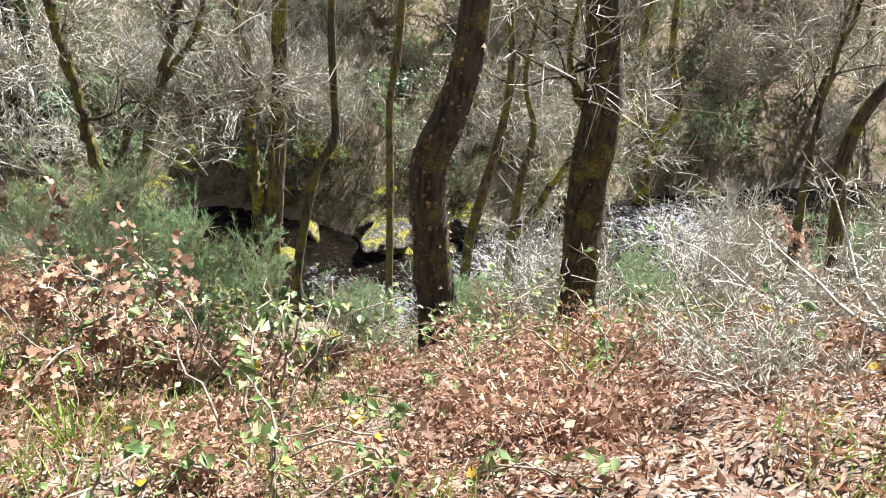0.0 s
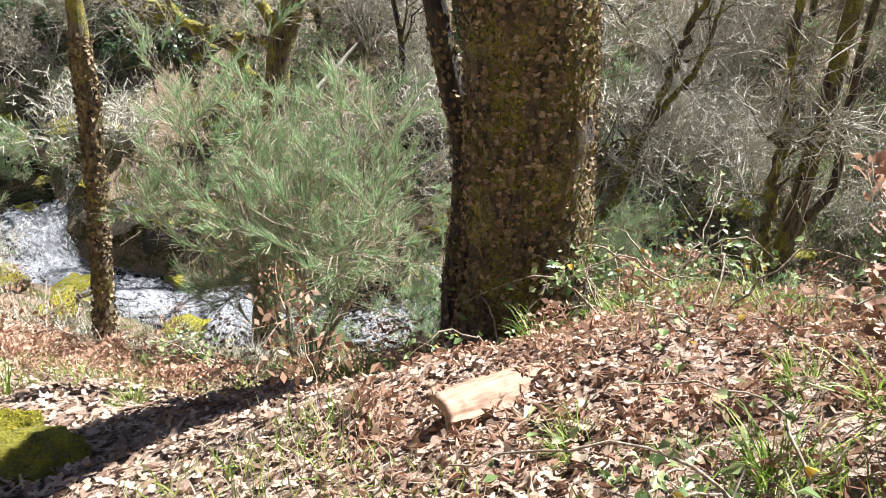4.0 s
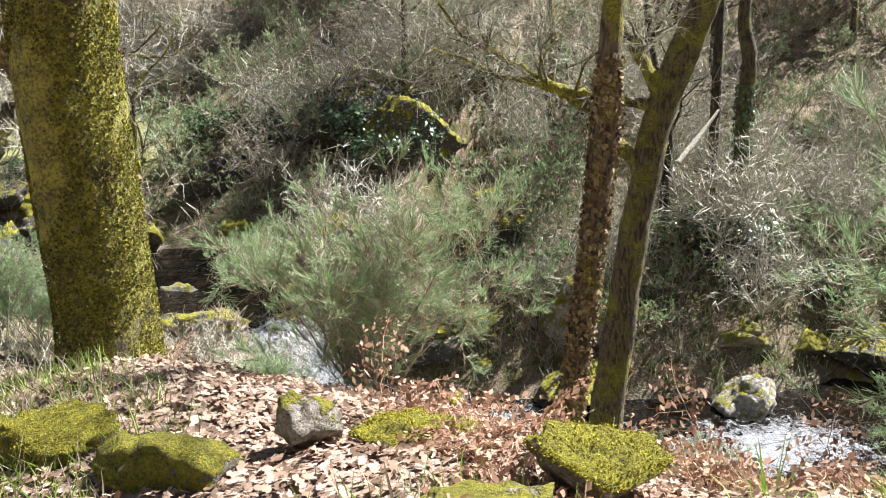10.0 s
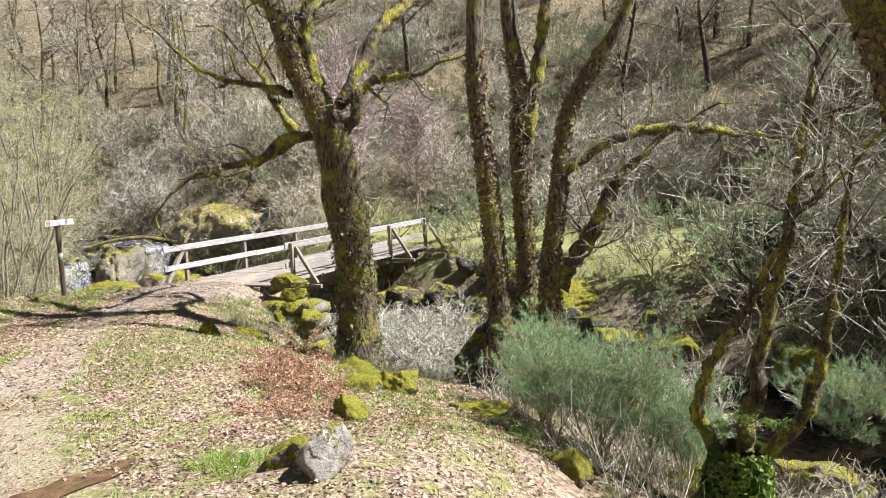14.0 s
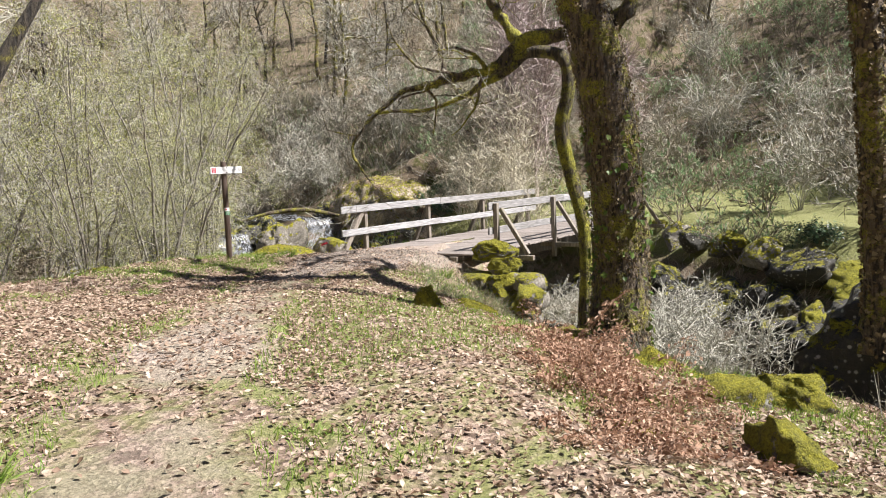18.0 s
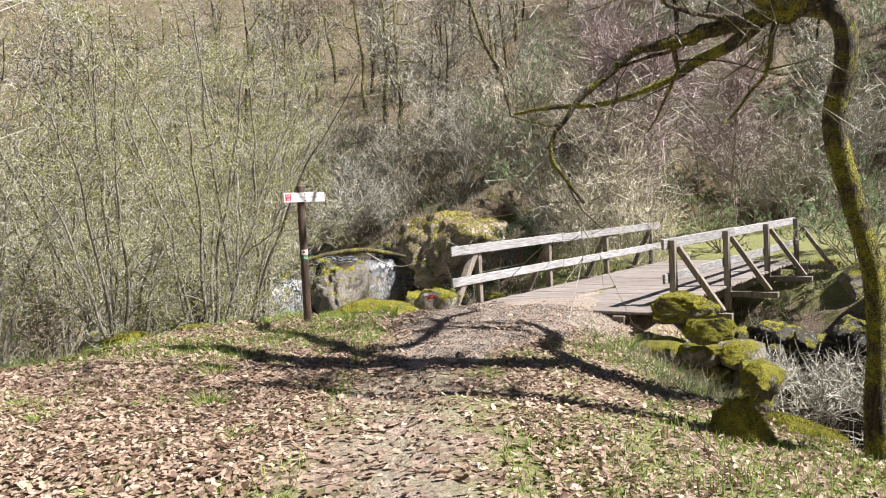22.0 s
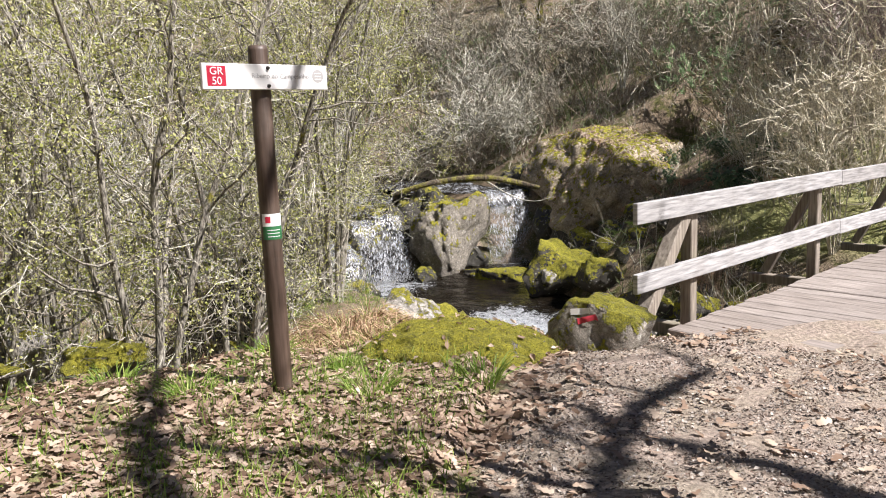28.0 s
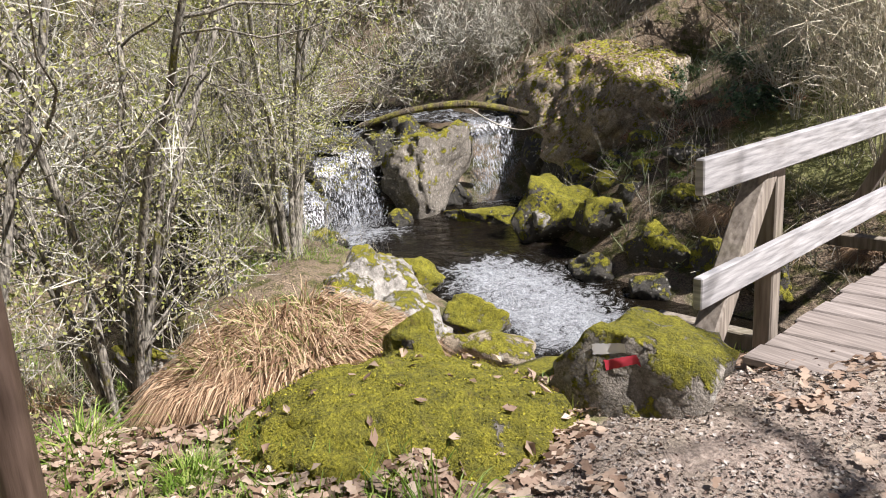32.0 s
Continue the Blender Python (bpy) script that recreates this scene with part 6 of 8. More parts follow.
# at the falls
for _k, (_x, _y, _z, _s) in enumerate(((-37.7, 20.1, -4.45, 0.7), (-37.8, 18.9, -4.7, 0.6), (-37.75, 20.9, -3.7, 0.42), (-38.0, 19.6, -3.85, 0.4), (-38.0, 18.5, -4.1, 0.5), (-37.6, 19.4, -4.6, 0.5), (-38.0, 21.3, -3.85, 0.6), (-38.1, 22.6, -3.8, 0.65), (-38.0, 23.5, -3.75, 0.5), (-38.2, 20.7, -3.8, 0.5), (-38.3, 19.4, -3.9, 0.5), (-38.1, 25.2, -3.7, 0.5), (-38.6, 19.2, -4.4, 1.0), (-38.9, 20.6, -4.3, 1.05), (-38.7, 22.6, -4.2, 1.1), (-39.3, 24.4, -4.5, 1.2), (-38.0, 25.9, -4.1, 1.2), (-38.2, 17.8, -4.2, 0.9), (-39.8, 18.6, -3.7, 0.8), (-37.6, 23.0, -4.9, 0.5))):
    rock(_x, _y, _s, _s * 0.95, _s * 1.05, ROCK_WET_SHADE, "dark wet rock behind the falling water", 130 + _k, 30 * _k, z=_z)
for _k, (_x, _y, _z, _s) in enumerate(((-22.6, 26.0, -3.5, 0.5), (-21.6, 25.4, -3.6, 0.55), (-20.7, 24.9, -3.5, 0.5), (-19.7, 24.4, -3.6, 0.55), (-18.6, 23.9, -3.8, 0.6), (-17.4, 23.5, -3.9, 0.7), (-16.2, 23.4, -4.2, 0.7), (-20.9, 23.6, -4.6, 0.7), (-19.3, 23.0, -4.8, 0.8), (-17.9, 22.6, -4.9, 0.7), (-15.4, 22.6, -4.8, 0.7))):
    rock(_x, _y, _s * 1.2, _s, _s * 0.8, (ROCK_MOSSY, ROCK_HALF, ROCK_WET_SHADE)[_k % 3 if _k < 7 else 2], "rough stone of the overgrown far bank", 140 + _k, 37 * _k, z=_z)
rock(-37.0, 22.1, 1.0, 1.2, 1.5, ROCK_HALF, "tall rounded boulder with moss between two waterfalls", 90, 10, z=-4.1, rough=0.3, undercut=0.45)
_great = rock(-35.9, 26.6, 2.35, 2.9, 2.1, ROCK_TAN, "huge boulder with moss and dry leaves beside the waterfall", 91, 35, z=-3.25, rough=0.2, cut=0.3, undercut=0.55)
_great.matrix_basis = pose(-35.9, 26.6, -3.2, 18, 0, 35)
rock(-38.9, 25.9, 1.2, 0.9, 1.5, ROCK_WET_SHADE, WETR, 92, 0, z=-4.2)
rock(-35.4, 22.5, 0.95, 0.7, 0.45, ROCK_DARK, "low mossy slab in the pool", 93, 60, z=-5.05)
rock(-36.5, 20.95, 0.32, 0.3, 0.3, ROCK_WET_SHADE, WETR, 94, 0, z=-5.0)
rock(-35.9, 18.9, 0.4, 0.4, 0.35, ROCK_WET_SHADE, WETR, 95, 0, z=-5.0)
rock(-33.3, 22.5, 0.85, 0.85, 0.85, ROCK_DARK, "big dark wet boulder at the pool's edge", 96, 20, z=-4.7)
rock(-33.2, 22.0, 0.28, 0.25, 0.22, ROCK_BARE, BARE, 97, 0, z=-4.75)
rock(-31.9, 22.4, 0.6, 0.5, 0.5, ROCK_DARK, HALF, 98, 0, z=-4.6)
rock(-32.1, 23.9, 0.7, 0.6, 0.6, ROCK_DARK, MOSSY, 99, 0, z=-4.2)
rock(-30.6, 22.4, 0.7, 0.55, 0.45, ROCK_DARK, MOSSY, 100, 0, z=-4.9)
rock(-29.6, 22.5, 0.5, 0.5, 0.45, ROCK_DARK, MOSSY, 101, 0, z=-4.9)
rock(-28.6, 22.3, 0.45, 0.4, 0.4, ROCK_DARK, MOSSY, 102, 0, z=-5.0)
rock(-30.2, 21.7, 0.35, 0.3, 0.3, ROCK_WET_SHADE, WETR, 103, 0, z=-5.3)
rock(-31.4, 21.6, 0.42, 0.35, 0.3, ROCK_WET_SHADE, WETR, 104, 0, z=-5.15)
rock(-31.3, 17.5, 1.05, 0.75, 0.75, ROCK_BARE, "pale grey boulder with lichen beside the rapids", 105, -30, z=-4.8, cut=0.3)
rock(-29.9, 17.2, 0.6, 0.5, 0.5, ROCK_BARE, BARE, 106, 30, z=-4.75)
rock(-30.4, 18.5, 0.5, 0.4, 0.45, ROCK_MOSSY, MOSSY, 107, 30, z=-5.1)
rock(-32.8, 19.1, 0.5, 0.45, 0.4, ROCK_MOSSY, MOSSY, 108, 30, z=-5.1)
rock(-33.9, 18.8, 0.6, 0.5, 0.45, ROCK_HALF, HALF, 109, 30, z=-5.1)
rock(-26.9, 15.6, 0.5, 0.35, 0.3, ROCK_MOSSY, MOSSY, 111, -20, z=-3.55)
_slab = rock(-24.95, 14.42, 0.72, 0.56, 0.3, ROCK_MOSSY, "broad low slab of rock under thin green moss", 112, 60, z=-3.1, rough=0.07, cut=0.12, moss=5000)
_painted = rock(-24.64, 15.45, 0.4, 0.36, 0.42, ROCK_HALF, "grey boulder with a red and white painted trail mark", 213, 20, z=-3.03, rough=0.14, cut=0.3)
rock(-28.35, 15.25, 0.75, 0.95, 0.55, ROCK_DARK, "boulder hung with dead sedge beside the rapids", 128, 30, z=-4.15)
rock(-28.75, 14.15, 0.4, 0.35, 0.4, ROCK_HALF, HALF, 129, 10, z=-4.0)
rock(-27.25, 16.55, 0.52, 0.36, 0.34, ROCK_TAN, "brown rounded boulder with moss on top", 131, 10, z=-4.05)
rock(-29.6, 11.7, 0.62, 0.5, 0.5, ROCK_BARE, "pale flat-topped boulder among bushes", 114, 10, z=-3.75)
rock(-27.2, 12.4, 0.4, 0.3, 0.16, ROCK_MOSSY, MOSSY, 115, 80, z=-3.25)
rock(-27.4, 11.4, 0.45, 0.3, 0.18, ROCK_MOSSY, MOSSY, 116, 80, z=-3.2)
rock(-28.3, 11.55, 0.42, 0.5, 0.36, ROCK_HALF, "pale grey boulder capped with yellow moss under the willows", 270, 20, z=-3.5, rough=0.14, cut=0.5)
rock(-28.5, 15.4, 0.8, 0.6, 0.6, ROCK_BARE, BARE, 117, 30, z=-4.3)
rock(-27.6, 8.6, 0.6, 0.5, 0.35, ROCK_HALF, HALF, 118, 30)
rock(-21.8, 4.2, 0.7, 0.5, 0.5, ROCK_HALF, HALF, 119, 30)


def bank_rocks(n, x0, x1, seed):
    """Half-buried stones along both edges of the stream."""
    r = np.random.default_rng(seed)
    p = smooth_path(RIVER[:, :4], 0.25)
    p = p[(p[:, 0] > x0) & (p[:, 0] < x1)]
    for k in range(n):
        q = p[r.integers(1, len(p) - 1)]
        i = r.choice([-1, 1])
        near_i = np.argmin(np.hypot(p[:, 0] - q[0], p[:, 1] - q[1]))
        d = p[min(near_i + 1, len(p) - 1), :2] - p[max(near_i - 1, 0), :2]
        d /= np.linalg.norm(d)
        o = i * (q[3] + r.uniform(-0.5, 1.6))
        x, y = q[0] - d[1] * o, q[1] + d[0] * o
        s = r.uniform(0.18, 0.62)
        m = (ROCK_DARK, ROCK_HALF, ROCK_WET_SHADE)[r.integers(0, 3)]
        boulder("boulder", x, y, max(gz(x, y), q[2] - 0.1) + s * 0.1, s * r.uniform(0.9, 1.4), s, s * r.uniform(0.6, 0.85), m, {ROCK_WET_SHADE: WETR, ROCK_HALF: HALF}.get(m, "mossy stone at the water's edge"), seed + k, r.uniform(0, 180), 0.3, 0.5, group="stones along the stream", fineness=3)


bank_rocks(110, -14, 24, 700)

# Wet rocks whose black colour also stands for shade beneath the overhang.
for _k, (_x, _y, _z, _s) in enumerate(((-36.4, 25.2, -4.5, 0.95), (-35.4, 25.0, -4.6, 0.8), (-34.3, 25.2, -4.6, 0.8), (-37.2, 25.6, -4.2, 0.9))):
    rock(_x, _y, _s * 1.1, _s, _s, ROCK_WET_SHADE, "dark wet rock, also blackened for the shade under the great boulder", 160 + _k, 40 * _k, z=_z)

for _k, (_x, _y, _s) in enumerate(((-33.6, 24.3, 0.4), (-32.9, 24.7, 0.35), (-31.6, 24.2, 0.4), (-33.0, 23.5, 0.3), (-34.0, 23.8, 0.35), (-31.0, 23.4, 0.3), (-32.0, 23.2, 0.28), (-34.6, 24.4, 0.4), (-30.0, 23.1, 0.3), (-29.0, 22.9, 0.3), (-32.6, 21.7, 0.2), (-31.0, 21.2, 0.22), (-30.4, 19.2, 0.25), (-31.6, 19.1, 0.22), (-33.6, 19.6, 0.25))):
    rock(_x, _y, _s * 1.25, _s, _s * 0.8, (ROCK_WET_SHADE, ROCK_DARK)[_k % 2], "dark mossy stone beside the pool", 180 + _k, 50 * _k, sunk=0.4, fineness=3)


# ---- plants: makers ----
def wild_shrub(r, height, spread, stems, shoots, base_r=0.018, up=0.7):
    """Stems and shoots of a bush round the origin."""
    main, side = [], []
    for _ in range(stems):
        a = r.uniform(0, 6.283)
        out = r.uniform(0.15, 1.0) * spread
        d = np.array([math.cos(a) * out, math.sin(a) * out, height * up])
        s = np.array([math.cos(a), math.sin(a), 0]) * r.uniform(0, 0.12)
        L = np.linalg.norm(d) * r.uniform(0.8, 1.1)
        main.append(crooked(r, s, d, L, base_r * r.uniform(0.7, 1.3), base_r * 0.25, 8, 0.12, 0.05))
    for m in main:
        side += side_shoots(r, m, shoots, height * 0.4, base_r * 0.45, 0.25, 1.0, lift=0.45)
    return main, side


def strands(r, paths, count, length, rad, rise=0.9, wild=0.45, lo=0.35):
    """Fine strands that stand up from twigs; each bends once."""
    idx = r.integers(0, len(paths), count)
    q, ax = np.zeros((count, 3)), np.zeros((count, 3))
    for k in range(len(paths)):
        sel = np.where(idx == k)[0]
        if len(sel):
            p = paths[k]
            t = r.uniform(lo, 1.0, len(sel)) * (len(p) - 1.001)
            i = t.astype(int)
            q[sel] = p[i, :3] + (p[i + 1, :3] - p[i, :3]) * (t - i)[:, None]
            ax[sel] = p[i + 1, :3] - p[i, :3]
    ax /= np.linalg.norm(ax, axis=1)[:, None] + 1e-9
    d = ax * 1.1 + r.normal(0, wild, (count, 3)) + [0, 0, rise]
    d /= np.linalg.norm(d, axis=1)[:, None]
    L = (length * r.uniform(0.5, 1.3, count))[:, None]
    m = q + d * L * 0.5
    e = m + (d + r.normal(0, 0.16, (count, 3))) * L * 0.5
    return np.concatenate([q, m]), np.concatenate([m, e])


def make_broom(seed, height=2.6, spread=1.2, count=9000, dry=0.25, wid=0.0027, stems=11, shoots=9):
    r = np.random.default_rng(seed)
    root = empty_at("broom_bush", 0, 0, 0)
    main, side = wild_shrub(r, height, spread, stems, shoots, 0.021, 0.75)
    fine = []
    for m in side:
        fine += side_shoots(r, m, 6, height * 0.17, 0.003, 0.15, 1.0, lift=0.5)
    s = Soup()
    for m in main:
        s.add(*tube(m, 5))
    for m in side:
        s.add(*ribbons(m[:-1, :3], m[1:, :3], wid * 2.0, wid * 1.5, r))
    for m in fine:
        s.add(*ribbons(m[:-1:2, :3], m[2::2, :3], wid * 1.2, wid, r))
    part_mesh("stem", s.mesh("stem", TWIG_BROWN), root, "thin brown forking stems", kind="stuff")
    a, b = strands(r, [f for f in fine if f[-1, 2] > height * 0.22], int(count * (1 - dry)), height * 0.055, 0.004, 0.5, 0.34, 0.35)
    s = Soup()
    s.add(*ribbons(a, b, wid, wid * 0.6, r))
    part_mesh("foliage", s.mesh("foliage", BROOM), root, "wispy grey-green strands", kind="stuff")
    a, b = strands(r, fine + side + main, int(count * dry), height * 0.075, 0.004, 0.2, 0.7, 0.2)
    s = Soup()
    s.add(*ribbons(a, b, wid, wid * 0.6, r))
    part_mesh("dry_foliage", s.mesh("dry_foliage", BROOM_DRY), root, "dry tan strands", kind="stuff")
    return root


def make_brush(seed, height=2.2, spread=1.6, twigs=8, mat=None, droop=False, wid=0.0095, up=0.75):
    """A bare thicket of twigs."""
    r = np.random.default_rng(seed)
    root = empty_at("bare_shrub", 0, 0, 0)
    main, side = wild_shrub(r, height, spread, 12, 6, 0.018, 0.35 if droop else up)
    s = Soup()
    for m in main:
        s.add(*tube(m, 3))
    for m in side:
        s.add(*ribbons(m[:-1, :3], m[1:, :3], wid * 1.4, wid, r))
    part_mesh("stem", s.mesh("stem", mat or TWIG), root, kind="stuff")
    s = Soup()
    twig_soup(r, side, twigs, height * 0.18, wid, s)
    part_mesh("twig_spray", s.mesh("twig_spray", mat or TWIG), root, kind="stuff")
    return root


def make_bare_tree(seed, height=9.0, mat=None, twig_mat=None, spread=2.4, crown=12, twigs=7, thick=0.15):
    r = np.random.default_rng(seed)
    root = empty_at("bare_tree", 0, 0, 0)
    stem = crooked(r, (0, 0, -0.4), (r.normal(0, 0.12), r.normal(0, 0.12), 1), height, thick, 0.03, 12, 0.09, 0.12)
    part_mesh("trunk", quads("trunk", *tube(smooth_path(stem, 0.35), 9, 0.12, seed), [mat or BARK_DARK]), root)
    boughs = side_shoots(r, stem, crown, spread, 0.055, 0.28, 0.98, lift=0.4)
    fine = []
    for b in boughs:
        fine += side_shoots(r, b, 5, spread * 0.42, 0.02, 0.15, 1.0)
    s = Soup()
    for b in boughs:
        s.add(*tube(b, 4))
    for b in fine:
        s.add(*ribbons(b[:-1, :3], b[1:, :3], 0.018, 0.014, r))
    part_mesh("crown", s.mesh("crown", mat or BARK_DARK), root, kind="stuff")
    s = Soup()
    twig_soup(r, fine + boughs, twigs, 0.75, 0.011, s)
    part_mesh("twig_spray", s.mesh("twig_spray", twig_mat or TWIG), root, kind="stuff")
    return root


def make_willow(seed, height=7.4, spread=2.6, stems=6, leaves=13000, twigs=8):
    """A willow thicket: pale stems from one stool, arching shoots, young leaves."""
    r = np.random.default_rng(seed)
    root = empty_at("willow", 0, 0, 0)
    shoots, fine = [], []
    for k in range(stems):
        a = 6.283 * k / stems + r.uniform(-0.4, 0.4)
        out = spread * r.uniform(0.35, 1.1)
        L = height * r.uniform(0.75, 1.1)
        n = 14
        t = np.linspace(0, 1, n)
        bend = np.array([math.cos(a), math.sin(a)])
        wob = np.cumsum(r.normal(0, 0.05, (n, 3)), 0)
        st = np.column_stack([bend[0] * (0.15 + out * t ** 1.5), bend[1] * (0.15 + out * t ** 1.5), -0.3 + L * (t - 0.12 * t ** 3), np.interp(t, [0, 1], [r.uniform(0.04, 0.062), 0.009])])
        st[:, :3] += wob * t[:, None] ** 0.5
        part_mesh("stem", quads("stem", *tube(smooth_path(st, 0.2), 8, 0.1, seed + k), [BARK_GREY]), root)
        sh = side_shoots(r, st, 11, height * 0.24, 0.017, 0.12, 0.98, lift=0.35)
        shoots += sh
        for b in sh:
            fine += side_shoots(r, b, 5, height * 0.1, 0.007, 0.15, 1.0, lift=0.1)
    s = Soup()
    for b in shoots:
        s.add(*tube(b, 4))
    for b in fine:
        s.add(*ribbons(b[:-1, :3], b[1:, :3], 0.0065, 0.005, r))
    part_mesh("shoot_mass", s.mesh("shoot_mass", BARK_GREY), root, kind="stuff")
    s = Soup()
    twig_soup(r, fine + shoots, twigs * 0.36, 0.36, 0.0042, s)
    part_mesh("twig_spray", s.mesh("twig_spray", TWIG), root, kind="stuff")
    src = np.concatenate([p[2:, :3] for p in fine])
    ends = src[r.integers(0, len(src), leaves)] + r.normal(0, 0.09, (leaves, 3))
    d = r.normal(0, 1, (leaves, 3)) + [0, 0, 0.5]
    d /= np.linalg.norm(d, axis=1)[:, None]
    s = Soup()
    s.add(*slips(ends, d, r.uniform(0.02, 0.048, leaves), r, 0.6))
    part_mesh("young_foliage", s.mesh("young_foliage", BUD), root, "small yellow-green young leaves", kind="stuff")
    return root


def frond(r, soup, base, way, length, width, droop=0.5, pinnae=15, leaflets=5):
    """One fern frond: a bent rib with pairs of side ribs, each set with small crumpled leaflets."""
    n = pinnae + 2
    t = np.linspace(0, 1, n)[:, None]
    way = np.array(way, float)
    way /= np.linalg.norm(way)
    p = np.array(base) + way * length * t - np.array([0, 0, 1.0]) * droop * length * t ** 2 + np.cumsum(r.normal(0, 0.008, (n, 3)), 0)
    d = np.gradient(p, axis=0)
    d /= np.linalg.norm(d, axis=1)[:, None]
    side = np.cross(d, [0, 0, 1.0])
    side /= np.linalg.norm(side, axis=1)[:, None] + 1e-9
    upv = np.cross(side, d)
    soup.add(*prisms(p[:-1], p[1:], 0.0028, 0.002))
    w = width * np.sin(np.pi * (0.14 + 0.84 * t[:, 0])) ** 0.9
    for sg in (-1, 1):
        c = p[2:]
        L = (w[2:] * r.uniform(0.6, 1.15, n - 2))[:, None]
        way2 = sg * side[2:] + d[2:] * 0.4 + upv[2:] * r.normal(-0.15, 0.35, (n - 2, 1))
        way2 /= np.linalg.norm(way2, axis=1)[:, None]
        q = (c[:, None] + (way2 * L)[:, None] * np.linspace(0.12, 1, leaflets)[None, :, None] - np.array([0, 0, 1.0]) * (L[:, None] * 0.3 * np.linspace(0, 1, leaflets)[None, :, None] ** 2)).reshape(-1, 3)
        m = len(q)
        ld = np.repeat(way2, leaflets, 0) * 0.5 + np.repeat(d[2:], leaflets, 0) * np.tile([1, -1], m)[:m, None] * 0.9 + r.normal(0, 0.35, (m, 3))
        ld /= np.linalg.norm(ld, axis=1)[:, None]
        soup.add(*slips(q - ld * 0.004, ld, np.repeat(L[:, 0], leaflets) * 0.3 * r.uniform(0.6, 1.2, m), r, 0.55))
        soup.add(*ribbons(c, c + way2 * L - np.array([0, 0, 0.3]) * L, 0.0016, 0.001, r))


def make_bracken(seed, n=6, length=0.55, mat=None, droop=0.55, name="dead_bracken"):
    r = np.random.default_rng(seed)
    root = empty_at(name, 0, 0, 0)
    for k in range(n):
        s = Soup()
        a = r.uniform(0, 6.283)
        frond(r, s, (r.normal(0, 0.07), r.normal(0, 0.07), -0.02), (math.cos(a), math.sin(a), r.uniform(0.5, 1.8)), length * r.uniform(0.55, 1.2), length * 0.26, droop * r.uniform(0.5, 1.6))
        part_mesh("frond", s.mesh("frond", mat or BRACKEN), root)
    return root


def make_tussock(seed, blades=420, length=0.75, mat=None, droop=0.9, name="sedge_tussock", spread=0.13, wid=0.004, comb=0.0, up=1.0):
    """A clump of long bent blades."""
    r = np.random.default_rng(seed)
    a = r.uniform(0, 6.283, blades)
    rad = spread * np.sqrt(r.uniform(0, 1, blades))
    p0 = np.column_stack([np.cos(a) * rad, np.sin(a) * rad, np.full(blades, -0.03)])
    d = np.column_stack([np.cos(a), np.sin(a), 0 * a]) * r.uniform(0.15, 1.0, (blades, 1)) + r.normal(0, 0.2, (blades, 3)) + [comb, 0, up]
    d /= np.linalg.norm(d, axis=1)[:, None]
    L = (length * r.uniform(0.5, 1.2, blades))[:, None]
    side = np.cross(d, r.normal(0, 1, (blades, 3)))
    side /= np.linalg.norm(side, axis=1)[:, None]
    v = []
    ts = (0, 0.35, 0.7, 1.0)
    for t in ts:
        c = p0 + d * L * t + np.array([0, 0, -1.0]) * droop * L * t ** 2.2 * 0.8
        w = wid * (1 - 0.8 * t) * (1 + 0.5 * r.uniform(0, 1, (blades, 1)))
        v += [c - side * w, c + side * w]
    v = np.stack(v, 1).reshape(-1, 3)
    f = (np.arange(blades)[:, None, None] * 8 + np.array([[0, 1, 3, 2], [2, 3, 5, 4], [4, 5, 7, 6]])[None]).reshape(-1, 4)
    me = quads(name, v, f, [mat or STRAW])
    if name != "sedge_tussock":
        return new(name, me)
    root = empty_at(name, 0, 0, 0)
    part_mesh("dead_foliage", me, root, "long drooping straw-coloured blades", kind="stuff")
    green = make_tussock(seed + 50, 70, length * 0.55, GRASS, 0.5, "fresh_foliage", spread * 0.6, 0.0025)
    green.parent = root
    tagged(green, "fresh green blades", kind="stuff")
    return root


def make_bramble(seed, leaves=90, mat=None, stem_mat=None, name="bramble", reach=0.8, leaf=0.055, high=0.45, stems=5):
    """Arching stems with leaves."""
    r = np.random.default_rng(seed)
    root = empty_at(name, 0, 0, 0)
    paths = []
    for _ in range(stems):
        a = r.uniform(0, 6.283)
        m = np.array([math.cos(a) * reach * 0.5, math.sin(a) * reach * 0.5, high * r.uniform(0.6, 1.3)])
        e = np.array([math.cos(a) * reach, math.sin(a) * reach, high * r.uniform(0.2, 1.1)]) + r.normal(0, 0.12, 3)
        P = smooth_path([(0, 0, -0.05, 0.006), (*m, 0.005), (*e, 0.003)], 0.08)
        P[:, :3] += r.normal(0, 0.012, (len(P), 3))
        paths.append(P)
        paths += side_shoots(r, P, 3, reach * 0.35, 0.0035, 0.2, 0.95)
    s = Soup()
    for P in paths:
        s.add(*tube(P, 4))
    part_mesh("stem", s.mesh("stem", stem_mat or TWIG_BROWN), root, kind="stuff")
    c = np.array([P[r.integers(1, len(P)), :3] for P in (paths[i] for i in r.integers(0, len(paths), leaves))]) + r.normal(0, 0.035, (leaves, 3))
    nn = r.normal(0, 0.6, (leaves, 3)) + [0, 0, 0.9]
    nn /= np.linalg.norm(nn, axis=1)[:, None]
    s = Soup()
    s.add(*(oak_leaves if name == "oak_sapling" else flakes)(c, nn, leaf * r.uniform(0.7, 1.6, leaves), r, 0.9 if name == "oak_sapling" else 0.5, 0.7))
    part_mesh("foliage", s.mesh("foliage", mat or BRAMBLE), root, kind="stuff")
    return root


